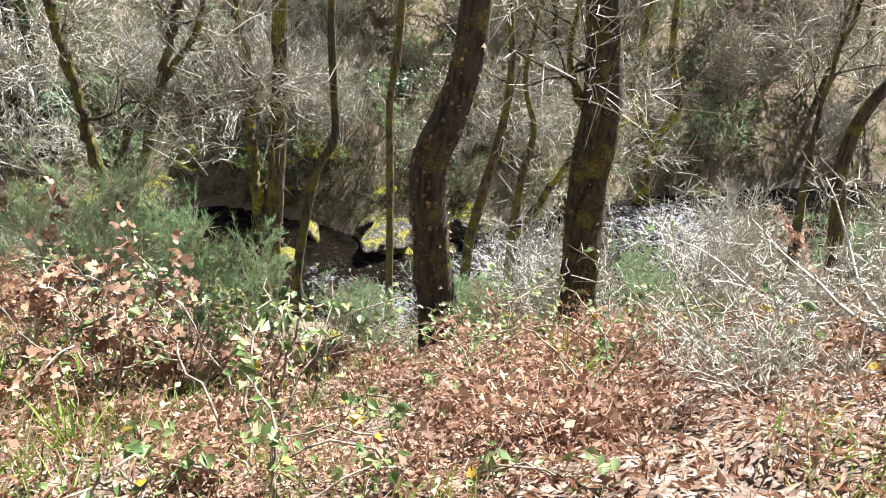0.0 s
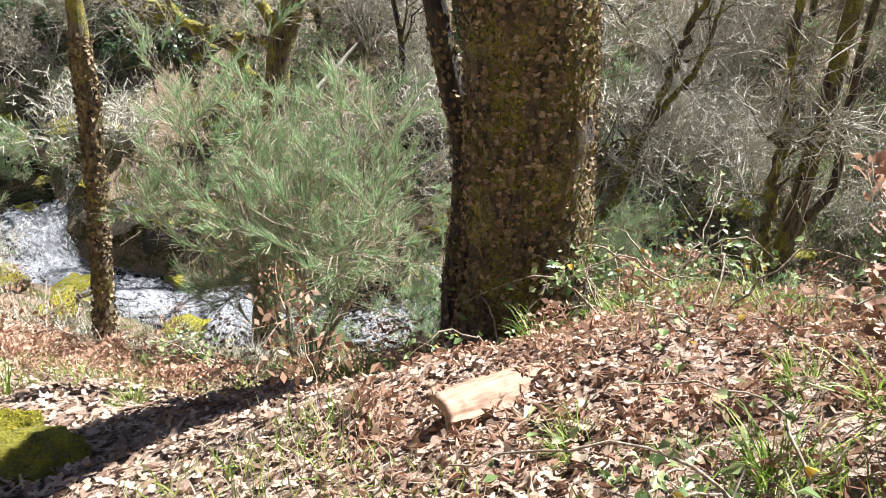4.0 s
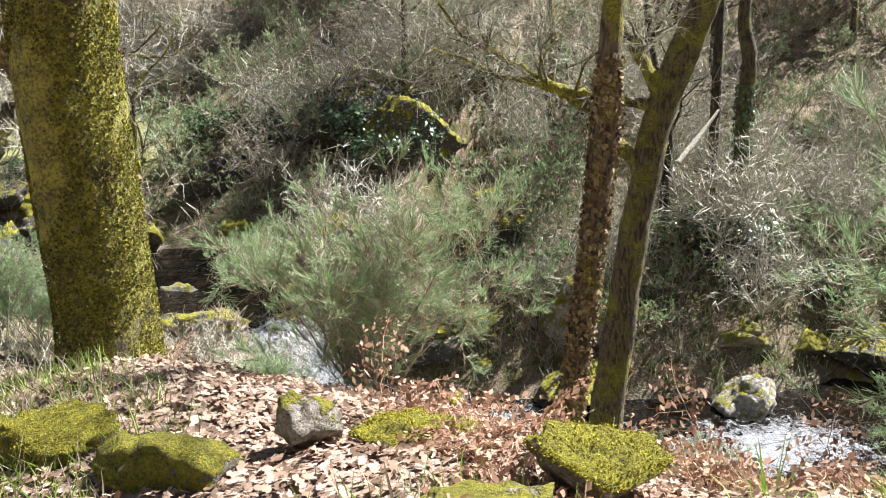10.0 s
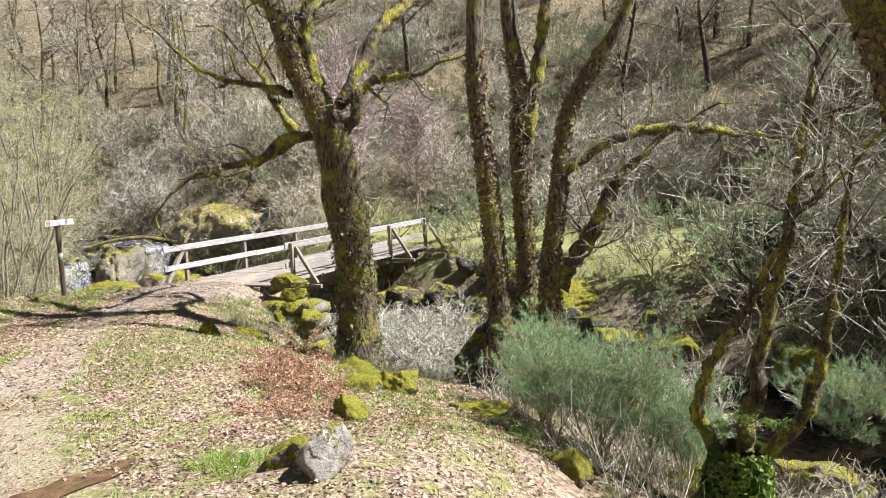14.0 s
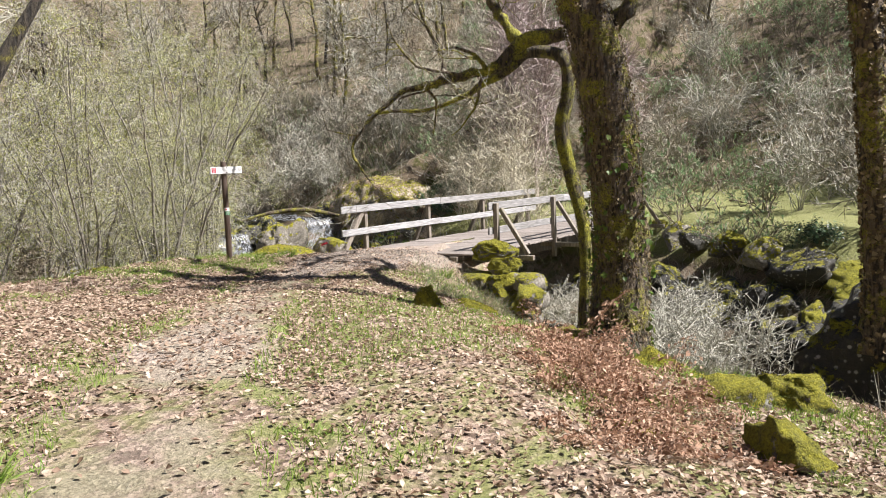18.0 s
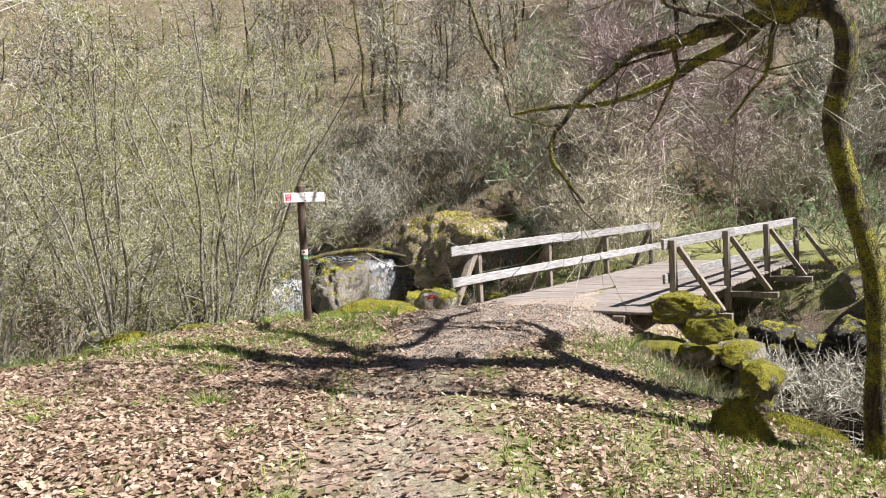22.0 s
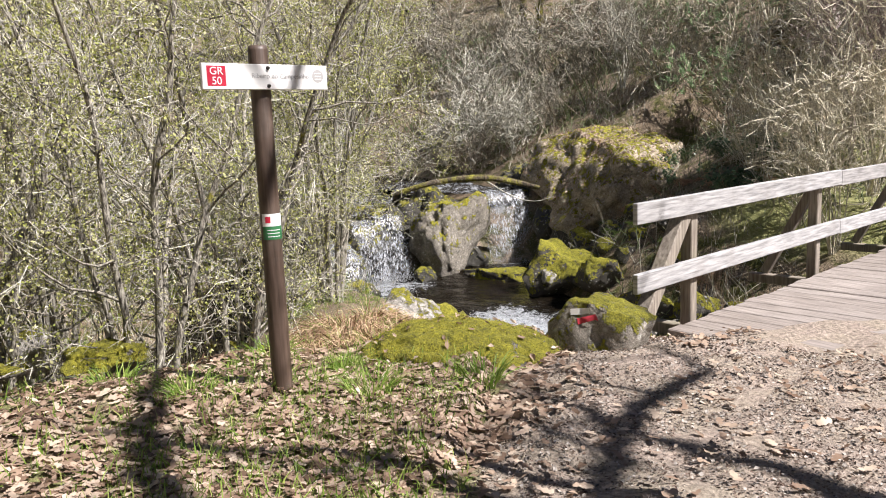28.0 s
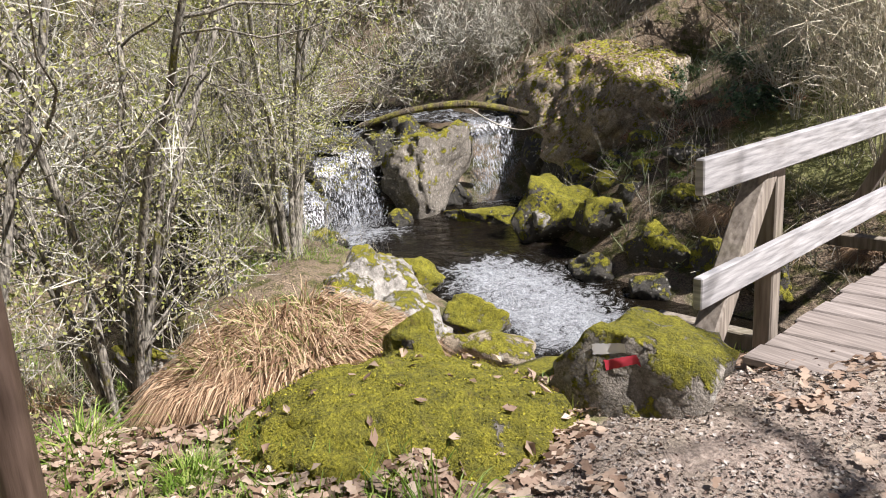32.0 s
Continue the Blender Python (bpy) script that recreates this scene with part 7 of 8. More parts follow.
def make_leafy(seed, h=1.4, w=1.2, leaves=1500, mat=None, leaf=0.12, name="evergreen_bush"):
    """A mound of dark leaves on short stems, with gaps."""
    r = np.random.default_rng(seed)
    root = empty_at(name, 0, 0, 0)
    main, side = wild_shrub(r, h, w, 9, 8, 0.014)
    s = Soup()
    for m in main + side:
        s.add(*tube(m, 4))
    part_mesh("stem", s.mesh("stem", TWIG_BROWN), root, kind="stuff")
    src = np.concatenate([p[2:, :3] for p in side])
    c = src[r.integers(0, len(src), leaves)] + r.normal(0, 0.09, (leaves, 3))
    nn = c / (np.linalg.norm(c, axis=1)[:, None] + 1e-6) + r.normal(0, 0.5, (leaves, 3)) + [0, 0, 0.4]
    nn /= np.linalg.norm(nn, axis=1)[:, None]
    s = Soup()
    s.add(*flakes(c, nn, leaf * r.uniform(0.6, 1.3, leaves), r, 0.25, 0.7))
    part_mesh("foliage", s.mesh("foliage", mat or IVY), root, kind="stuff")
    return root


def plant(masters, places, label, category, group, r, smin=0.85, smax=1.2, sink=0.0, tilt=0.0, zs=1.0):
    """Sets copies of the masters on the ground; each master itself takes the first place."""
    for k, pl in enumerate(places):
        ob = masters[k % len(masters)]
        x, y = pl[0], pl[1]
        sc = (pl[2] if len(pl) > 2 else 1.0) * r.uniform(smin, smax)
        z = gz(x, y) - sink if len(pl) < 4 else pl[3]
        m = pose(x, y, z, r.normal(0, tilt), r.normal(0, tilt), r.uniform(0, 360))
        if k < len(masters):
            ob.matrix_basis = m @ Matrix.Diagonal((sc, sc, sc * zs, 1))
            tagged(ob, label, category, group)
        else:
            c = copy_thing(ob, m)
            c.scale = (sc, sc, sc * zs)


def spots(r, n, x0, x1, y0, y1, keep=None, gap=0.0):
    """Random places in a rectangle, thinned by a test."""
    out = []
    tries = 0
    while len(out) < n and tries < n * 60:
        tries += 1
        x, y = r.uniform(x0, x1), r.uniform(y0, y1)
        if keep is not None and not keep(x, y):
            continue
        if gap and any((x - p[0]) ** 2 + (y - p[1]) ** 2 < gap * gap for p in out):
            continue
        out.append((x, y))
    return out


def bank(x, y):
    """Distance beyond the water's edge, and which side (1 far, -1 near)."""
    dr, _, hw, side = nearest(RIVER, np.array([x]), np.array([y]))
    return float(dr[0] - hw[0]), (1 if side[0] > 0 else -1)


def off_trail(x, y):
    return float(nearest(TRAIL, np.array([x]), np.array([y]))[0][0])


def open_view(x, y):
    """Free of shrubs: the pool and the great boulder by the falls, and the ivy boulder on the far slope."""
    return not (-38.5 < x < -26.5 and 20.5 < y < 28.8) and not (-7.2 < x < -2.4 and 18.6 < y < 23.6)


prng = np.random.default_rng(42)

# ---- far slope: woods and scrub ----
_far = lambda lo, hi: (lambda x, y: bank(x, y)[1] > 0 and lo < bank(x, y)[0] < hi)
_trees = [make_bare_tree(300, 9, BARK_BLACK, TWIG_MID), make_bare_tree(301, 8, BARK_MOSSY, TWIG, 2.6), make_bare_tree(302, 10, BARK_OAK, TWIG_MID, 2.2), make_bare_tree(303, 7.5, BARK_BLACK, TWIG_BROWN, 2.8), make_bare_tree(304, 8.5, BARK_MOSSY, TWIG, 2.0)]
plant(_trees, spots(prng, 120, -68, 38, 20, 70, lambda x, y: _far(3.0, 44)(x, y) and open_view(x, y) and not (-36 < x < -12 and y < 38), 2.4), "bare moss-flecked tree on the wooded far slope", "tree", "bare trees on the far slope", prng, 0.75, 1.3)
_brush = [make_brush(310, 2.3, 1.7, 8, TWIG_MID), make_brush(311, 1.8, 1.9, 9, TWIG_BROWN), make_brush(312, 2.8, 1.5, 8, TWIG), make_brush(313, 1.6, 1.6, 8, TWIG_MID)]
plant(_brush, spots(prng, 105, -56, 32, 15, 56, lambda x, y: _far(0.5, 30)(x, y) and open_view(x, y), 1.4), "grey leafless shrub on the far slope", "shrub", "bare shrubs on the far slope", prng, 0.8, 1.5)
_broom = [make_broom(320, 2.6, 1.1, 34000, 0.34, 0.0019, 10, 9), make_broom(321, 2.3, 0.9, 30000, 0.34, 0.0019, 9, 9)]
_broom_mid = [make_broom(322, 2.8, 1.3, 18000, 0.12, 0.0028), make_broom(326, 2.2, 1.3, 17000, 0.12, 0.0028)]
_broom_far = [make_broom(323, 2.0, 1.3, 2400, 0.2, 0.0075, 7, 5), make_broom(324, 1.6, 1.4, 2200, 0.3, 0.0075, 7, 5), make_broom(325, 1.2, 1.3, 1800, 0.15, 0.008, 7, 5)]
plant(_broom, [(1.1, 6.75, 1.28), (-3.76, 7.35, 0.85), (4.6, 9.0, 1.0)], "wispy grey-green broom bush", "bush", "broom bushes", prng, 0.97, 1.05)
plant(_broom_mid, [(2.5, 9.9, 0.9), (-10.5, 12.1, 0.72), (-10.9, 11.7, 0.55), (-10.0, 12.5, 0.6), (-11.6, 12.7, 0.62), (-8.9, 18.9, 0.8), (-6.6, 12.9, 0.5), (7.0, 8.4, 0.8), (10.8, 8.6, 0.7), (13.5, 6.6, 0.7), (17.5, 6.2, 0.7), (0.2, 12.4, 0.5), (5.9, 10.4, 0.9), (9.2, 10.0, 0.6), (-9.6, 12.9, 0.55), (3.6, 11.6, 0.8)],
      "wispy grey-green broom bush on the bank", "bush", "broom bushes", prng, 0.92, 1.12)
plant(_broom_far, spots(prng, 150, -14, 28, 15, 40, lambda x, y: _far(0.6, 17)(x, y) and open_view(x, y), 1.15) + spots(prng, 70, -50, -14, 20, 48, lambda x, y: _far(2.0, 26)(x, y) and open_view(x, y), 1.8), "grey-green broom bush on the far slope", "bush", "broom bushes on the far slope", prng, 0.8, 1.4)
_leafy = [make_leafy(330), make_leafy(331, 1.0, 1.4, 1300)]
plant(_leafy, [(-4.6, 21.9, 1.35), (-4.2, 21.4, 0.9), (-5.4, 21.6, 1.0), (-6.2, 23.2, 1.3), (3.0, 20.4, 0.9), (4.4, 21.4, 0.9), (1.9, 20.6, 0.8), (-2.6, 20.4, 0.7), (-9.6, 24.6, 1.0), (-7.6, 25.4, 1.0), (5.6, 19.8, 0.8), (-13.2, 16.6, 0.5), (-14.0, 15.3, 0.4), (8.8, 19.4, 0.8), (-11.8, 25.6, 1.0), (-31, 25.2, 0.6), (-17.6, 24.2, 0.6), (-33.8, 26.4, 0.5), (-32.4, 26.8, 0.5), (-34.4, 27.6, 0.5), (-31.4, 26.6, 0.5), (10.4, 21, 1.0), (13, 20, 0.9), (17, 19.6, 1.0)],
      "dark glossy evergreen ivy bush", "bush", "ivy bushes", prng, 0.9, 1.15)
plant(_brush, [(-4.2 + 0.35 * k + prng.normal(0, 0.5), 21.6 + 1.1 * k + prng.normal(0, 0.4), 0.75) for k in range(3, 8)] + [(-3.2 + 0.35 * k, 21.2 + 1.2 * k, 0.6) for k in range(3, 7)], "grey-brown leafless shrub on the steep far slope", "shrub", "bare shrubs on the far slope", prng, 0.8, 1.2)
plant(_broom_far, [(-3.9 + 0.4 * k + prng.normal(0, 0.6), 21.4 + 1.2 * k, 0.8) for k in range(3, 8)], "grey-green broom bush on the steep far slope", "bush", "broom bushes on the far slope", prng, 0.8, 1.2)
plant(_leafy, [(-4.6, 21.9, 0.8), (-3.5, 24.4, 0.9), (-2.4, 27.2, 0.9)], "dark ivy bush on the steep far slope", "bush", "ivy bushes", prng, 0.9, 1.1)
_purple = [make_bare_tree(340, 6.0, TWIG_PURPLE, TWIG_PURPLE, 1.3, 16, 10, 0.05)]
plant(_purple, [(-31.5, 31.5), (-29.5, 33), (-33.5, 33.5), (-28.5, 27.4), (-30.2, 28.2), (-27, 30.4)], "slender young birch with purplish twigs", "tree", "young birches beyond the bridge", prng, 0.8, 1.2)
plant(_brush, [(x, y, 1.1) for x, y in spots(prng, 9, -36, -15, 30, 35, open_view, 1.4)], "grey leafless shrub beyond the bridge", "shrub", "bare shrubs on the far slope", prng, 0.9, 1.4)

_thicket = [make_brush(344, 3.6, 1.5, 7, TWIG_SUNLIT, False, 0.0075, 0.95), make_brush(345, 3.2, 1.3, 7, TWIG, False, 0.0075, 1.0), make_brush(346, 3.9, 1.6, 7, TWIG_SUNLIT, False, 0.0075, 0.95)]
plant(_thicket, [(-31.2, 26.2, 0.8), (-30.2, 25.3, 0.7), (-29.2, 24.9, 0.75), (-28.2, 24.4, 0.75), (-30.0, 27.0), (-28.6, 26.2), (-27.4, 25.4, 0.9), (-31.0, 30.6), (-37.0, 31.2), (-33.6, 32.4), (-39.0, 30.2), (-26.4, 24.4, 0.7), (-36.0, 33.6)], "dense thicket of pale leafless stems beyond the bridge", "shrub", "thickets beyond the bridge", prng, 0.85, 1.15)


def undergrowth(name, n, x0, x1, y0, y1, test, seed, mat, h, wid, label, thr=-0.2, lean=0.5, forks=2):
    """Fine stems standing thick over the ground in patches."""
    r = np.random.default_rng(seed)
    x, y = r.uniform(x0, x1, n * 3), r.uniform(y0, y1, n * 3)
    dr, _, hw, side = nearest(RIVER, x, y)
    ok = test(dr - hw, side, x, y) & (0.6 * waves(x, y, 0.9, seed) + 0.6 * waves(x, y, 2.7, seed + 1) + r.normal(0, 0.15, n * 3) > thr)
    x, y = x[ok][:n], y[ok][:n]
    m = len(x)
    p = np.column_stack([x, y, ground_z(x, y) - 0.03])
    tall = h * (0.55 + 0.45 * waves(x, y, 1.7, seed + 2)) * r.uniform(0.5, 1.3, m)
    L = np.maximum(tall, h * 0.2)[:, None]
    d = r.normal(0, lean, (m, 3)) + [0, 0, 1.0]
    d /= np.linalg.norm(d, axis=1)[:, None]
    mid = p + d * L * 0.55
    s = Soup()
    s.add(*ribbons(p, mid, wid, wid * 0.8, r))
    for _ in range(forks):
        s.add(*ribbons(mid - d * L * r.uniform(0, 0.3, (m, 1)), mid + (d + r.normal(0, 0.55, (m, 3))) * L * 0.5, wid * 0.8, wid * 0.45, r))
    return tagged(new(name, s.mesh(name, mat)), label, "undergrowth", kind="stuff")


_fs = lambda e, side, x, y: (side > 0) & (e > 0.35) & (e < 17) & ~((x > -27) & (x < -14) & (e > 3.2) & (e < 8.0))
undergrowth("undergrowth", 18000, -44, 27, 14, 42, _fs, 601, TWIG_MID, 0.75, 0.0075, "thicket of fine pale dry stems on the far slope", -0.25)
undergrowth("undergrowth", 13000, -44, 27, 14, 42, _fs, 605, UNDER_GREEN, 0.5, 0.01, "grey-green low scrub on the far slope", -0.05, 0.6)
plant(_trees, spots(prng, 46, -84, -44, -14, 44, lambda x, y: abs(bank(x, y)[0]) > 2, 3.0), "bare moss-flecked tree on the hill behind the falls", "tree", "bare trees on the far slope", prng, 0.9, 1.4)
plant(_brush, spots(prng, 30, -56, -40, 2, 34, lambda x, y: bank(x, y)[0] > 1.0, 1.8), "grey leafless shrub behind the falls", "shrub", "bare shrubs on the far slope", prng, 1.0, 1.7)
plant(_brush, spots(prng, 26, 24, 46, 0, 30, lambda x, y: bank(x, y)[0] > 0.8 and off_trail(x, y) > 2.5, 1.8), "grey leafless shrub downstream", "shrub", "bare shrubs on the far slope", prng, 1.0, 1.8)
plant(_trees, spots(prng, 26, 24, 60, 2, 44, lambda x, y: bank(x, y)[0] > 1.5 and off_trail(x, y) > 4, 2.6), "bare moss-flecked tree downstream", "tree", "bare trees on the far slope", prng, 0.8, 1.3)
_wh = lambda e, side, x, y: e > 1.0
undergrowth("undergrowth", 7000, -66, -39, -6, 36, _wh, 641, UNDER_GREEN, 1.0, 0.02, "olive scrub on the hill behind the falls", -0.4, 0.6)
undergrowth("undergrowth", 9000, -66, -39, -6, 36, _wh, 645, TWIG_BROWN, 1.6, 0.016, "brown leafless scrub on the hill behind the falls", -0.4, 0.6)
_cb = lambda e, side, x, y: (side > 0) & (e > 0.05) & (e < 6.5)
undergrowth("undergrowth", 11000, -9, 24, 14, 26, _cb, 651, TWIG_MID, 0.6, 0.007, "pale dry stems along the far edge of the stream", -0.35, 0.7)
undergrowth("undergrowth", 16000, -9, 24, 14, 26, _cb, 655, UNDER_GREEN, 0.45, 0.009, "green plants and moss along the far edge of the stream", -0.3, 0.7)
plant(_brush, spots(prng, 18, -47, -39.4, 16.5, 29, lambda x, y: bank(x, y)[0] > 0.2, 1.2), "grey leafless shrub above the falls", "shrub", "bare shrubs on the far slope", prng, 0.7, 1.2)
plant(_brush, [(-40, 20.3, 0.6), (-41, 21.8, 0.6), (-42, 20.2, 0.7), (-40.6, 22.4, 0.45), (-43, 22, 0.7), (-41.6, 25.8, 0.7), (-40.2, 26.6, 0.7), (-39.8, 18.6, 0.6), (-44, 24.8, 0.8), (-41.4, 18.6, 0.8), (-45.2, 22.6, 0.9), (-30.2, 28.9, 0.9), (-36.8, 29.6, 0.9)], "grey leafless shrub growing over the head of the falls", "shrub", "bare shrubs on the far slope", prng, 0.9, 1.15)
_pale = [make_brush(318, 2.8, 1.4, 10, TWIG, False, 0.0065), make_brush(319, 2.2, 1.6, 10, TWIG, False, 0.0065)]
plant(_pale, spots(prng, 5, 12, 20, 8.2, 13.0, lambda x, y: bank(x, y)[1] < 0 and 0.3 < bank(x, y)[0] < 4.5 and off_trail(x, y) > 6, 0.9) + spots(prng, 34, -8, 24, 14, 27, lambda x, y: _far(1.2, 8.5)(x, y) and open_view(x, y), 1.1) + spots(prng, 10, -34, -13, 31, 37, None, 1.6) + [(-8.0, 14.2, 0.5), (-10.3, 15.2, 0.5), (-11.8, 15.6, 0.6), (-6.8, 14.0, 0.5), (-12.4, 14.0, 0.4)], "pale lichened leafless shrub by the stream", "shrub", "pale shrubs by the stream", prng, 0.8, 1.3)
_hs = lambda e, side, x, y: (side > 0) & (e > 14) & (e < 46)
undergrowth("undergrowth", 9000, -68, 40, 28, 72, _hs, 609, BROOM_DRY, 0.8, 0.018, "tan dry grass and scrub on the upper hillside", -0.3, 0.5)
undergrowth("undergrowth", 8000, -68, 40, 28, 72, _hs, 613, TWIG_BROWN, 1.9, 0.016, "brown leafless scrub on the upper hillside", -0.3, 0.5)
_ns = lambda e, side, x, y: (side < 0) & (e > 0.3) & (e < 5.5) & (x > -13)
undergrowth("undergrowth", 12000, -13, 26, 6, 17, _ns, 617, TWIG, 0.7, 0.0055, "fine pale dry stems on the near bank", -0.1, 0.6)
undergrowth("undergrowth", 8000, -13, 26, 6, 17, _ns, 621, UNDER_GREEN, 0.45, 0.006, "grey-green low scrub on the near bank", 0.0, 0.6)
_bs = lambda e, side, x, y: (side < 0) & (e > 0.2) & (e < 3.6)
undergrowth("undergrowth", 7000, -21.5, -12, 11, 19, _bs, 625, UNDER_GREEN, 0.3, 0.0035, "low green plants on the bank below the meadow", -0.1, 0.7)
undergrowth("undergrowth", 6000, -21.5, -12, 11, 19, _bs, 629, BROOM_DRY, 0.4, 0.003, "dry stems on the bank below the meadow", -0.1, 0.7)
_ws = lambda e, side, x, y: (e > 0.3) & (e < 9) & (np.hypot(x + 24.9, y - 13.4) > 2.6) & ~((x > -33.5) & (y > 15.2))
undergrowth("undergrowth", 9000, -44, -26.6, 7, 19, _ws, 633, GRASS, 0.45, 0.004, "green grass and low plants under the willows", -0.15, 0.7)
undergrowth("undergrowth", 3500, -44, -27.5, 7, 19, _ws, 637, TWIG_MID, 0.9, 0.0045, "pale dead stems under the willows", -0.1, 0.8)

# ---- near side, behind and beside the walk ----
plant(_trees, [(-26, -2), (-33, 1), (-19, -6), (-12, -9), (-30, 8), (-36, 6), (-5, -12), (4, -14), (30, 9), (33, -4), (-40, 11), (-44, 5), (-25.5, 4.5), (-46, 16)],
      "bare moss-flecked tree behind the meadow", "tree", "bare trees on the near side", prng, 0.8, 1.2)
plant(_brush, [(18.5, 6.5, 1.0), (20, 9, 1.1), (16.5, 4.5, 0.9), (-28, 5.5, 1.0), (-31, 8.5, 1.2), (-34, 12, 1.2), (-37, 14, 1.3), (-41, 14, 1.3), (-33.5, 9.5, 1.2), (-8.2, 14.4, 0.6), (-5.3, 19.6, 0.6), (-2.4, 12.4, 0.45), (5.6, 11.8, 0.6), (9.5, 10.2, 0.6), (12.5, 8.4, 0.8)],
      "tangle of bare grey twigs", "shrub", "bare shrubs on the near side", prng, 0.9, 1.2)
_tangle = [make_brush(315, 2.0, 2.2, 16, TWIG, True, 0.0062)]
plant(_tangle, [(-18.6, 18.9, 0.95, -5.2), (-17.4, 17.9, 0.85, -5.2), (-19.6, 20.2, 0.9, -5.2), (-16.6, 17.2, 0.6, -5.1), (-20.4, 18.6, 0.8, -5.0)], "tangle of fallen pale grey branches over the stream", "branches", "fallen branches under the bank", prng, 0.95, 1.1)
_deadfall = [make_brush(316, 0.9, 1.5, 10, TWIG, True, 0.0035), make_brush(317, 0.7, 1.3, 10, TWIG, True, 0.0035)]
plant(_deadfall, [(8.5, 0.25, 0.8), (9.2, 0.5, 0.9), (8.1, -0.15, 0.6), (9.9, 0.9, 0.9), (7.9, 2.8, 0.6), (9.0, -0.1, 0.8)], "heap of fallen pale dead branches on the bracken slope", "branches", "fallen branches on the slope", prng, 0.9, 1.1)
plant([make_willow(353, 8.8, 3.4, 10, 36000, 14)], [(-34.5, 17.6, 1.08), (-39.6, 18.0, 1.0)], "tall willow with a rounded crown of young yellow-green leaves", "willow", "willows beside the falls", prng, 1.0, 1.05)
plant([make_tussock(361, 260, 0.6, STRAW), make_tussock(362, 240, 0.5, GRASS, 0.8, "grass_tussock")], [(-28.9, 13.3, 1.0), (-29.3, 14.1, 1.1), (-29.6, 13.5, 1.0), (-30.0, 12.9, 1.0), (-28.3, 12.2, 0.8), (-29.0, 12.6, 0.9), (-30.3, 13.6, 1.1), (-28.4, 13.0, 0.7)],
      "tussock of long grass under the willows", "grass", "grass tussocks under the willows", prng, 0.9, 1.15)
plant([make_bracken(363, 7, 0.4, FERN, 0.5, "green_fern")], [(-27.75, 11.0, 1.0), (-27.9, 11.3, 0.9), (-28.1, 12.2, 0.8)], "green fern beside a mossy boulder", "fern", "ferns under the willows", prng, 0.9, 1.1)
_willow = [make_willow(350), make_willow(351, 8.2, 3.0, 7), make_willow(352, 6.6, 2.6, 6, 11000)]
plant(_willow, [(-27.5, 12.75, 0.85), (-28.6, 13.9, 0.85), (-27.7, 11.5, 0.75), (-30.6, 12.3, 1.0), (-31.0, 10.2, 1.0), (-34.5, 12.5, 1.1), (-33.4, 16.2, 0.55), (-39, 11.5, 1.0), (-29.3, 8.4, 0.95), (-33.2, 8.6, 1.05)],
      "willow thicket with pale stems and young yellow-green leaves", "willow", "willows beside the falls", prng, 0.95, 1.1)

# ---- ground plants ----
_bracken = [make_bracken(360, 6, 0.62), make_bracken(361, 6, 0.7), make_bracken(362, 5, 0.55, None, 0.8), make_bracken(363, 6, 0.48, None, 1.0)]
_slope = lambda x, y: off_trail(x, y) > 0.9 and bank(x, y)[1] < 0
plant(_bracken, spots(prng, 150, 4.5, 13.5, 0.3, 5.5, _slope, 0.22) + spots(prng, 30, 1.5, 5, 1.5, 5, _slope, 0.3) + spots(prng, 46, 5.6, 9.5, -0.2, 2.2, _slope, 0.2) + spots(prng, 64, -3.6, 2.4, 3.9, 6.2, _slope, 0.2) + [(-13.8, 11.3), (-14.4, 11.9), (-14.0, 11.6), (-5.9, 7.6), (-5.0, 7.8), (-4.5, 7.2), (-6.4, 8.3), (-16.4, 12.8), (-15.6, 12.6), (-11.6, 10.0)] + [(-13.2 - 2.3 * k / 60 + prng.normal(0, 0.25), 9.6 + 1.9 * k / 60 + prng.normal(0, 0.22)) for k in range(60)],
      "clump of withered rust-brown bracken fronds", "fern", "dead bracken", prng, 0.7, 1.25, 0.02, 8)
plant(_bracken, [(-33.4, 25.0), (-32.8, 25.4), (-32.2, 24.9), (-33.9, 25.3), (-31.8, 25.6), (-32.6, 26.0), (-33.2, 26.2), (-31.2, 25.0), (-34.2, 25.8), (-30.8, 25.8)], "clump of withered bracken beside the great boulder", "fern", "dead bracken by the falls", prng, 0.8, 1.2)
_bramble = [make_bramble(370, 110, None, None, "bramble", 0.7, 0.042, 0.26), make_bramble(371, 120, None, None, "bramble", 0.8, 0.04, 0.3), make_bramble(372, 90, None, None, "bramble", 0.6, 0.045, 0.22)]
plant(_bramble, spots(prng, 46, 2.6, 9.0, -0.3, 4.2, _slope, 0.3) + [(2.9, 3.4), (3.5, 3.5), (1.0, 4.6), (-8.6, 13.2), (-10.0, 11.8), (-7.6, 9.8)], "low bramble with green and yellowing leaves", "bramble", "brambles on the slope", prng, 0.7, 1.2)
_sprig = [make_bramble(380, 260, WITHERED, TWIG, "oak_sapling", 0.6, 0.055, 0.62, 6), make_bramble(381, 240, WITHERED, TWIG, "oak_sapling", 0.7, 0.052, 0.5, 6)]
plant(_sprig, [(5.6, 1.3, 0.9), (5.2, 1.5, 0.9), (6.0, 1.7, 0.8), (4.7, 1.3, 0.95), (5.5, 2.0, 1.0), (4.3, 1.7, 0.85), (5.0, 1.0, 0.65), (4.6, 2.2, 0.95), (4.0, 1.2, 0.7)], "oak sapling holding curled withered brown leaves", "sapling", "oak saplings with dead leaves", prng, 0.85, 1.1)
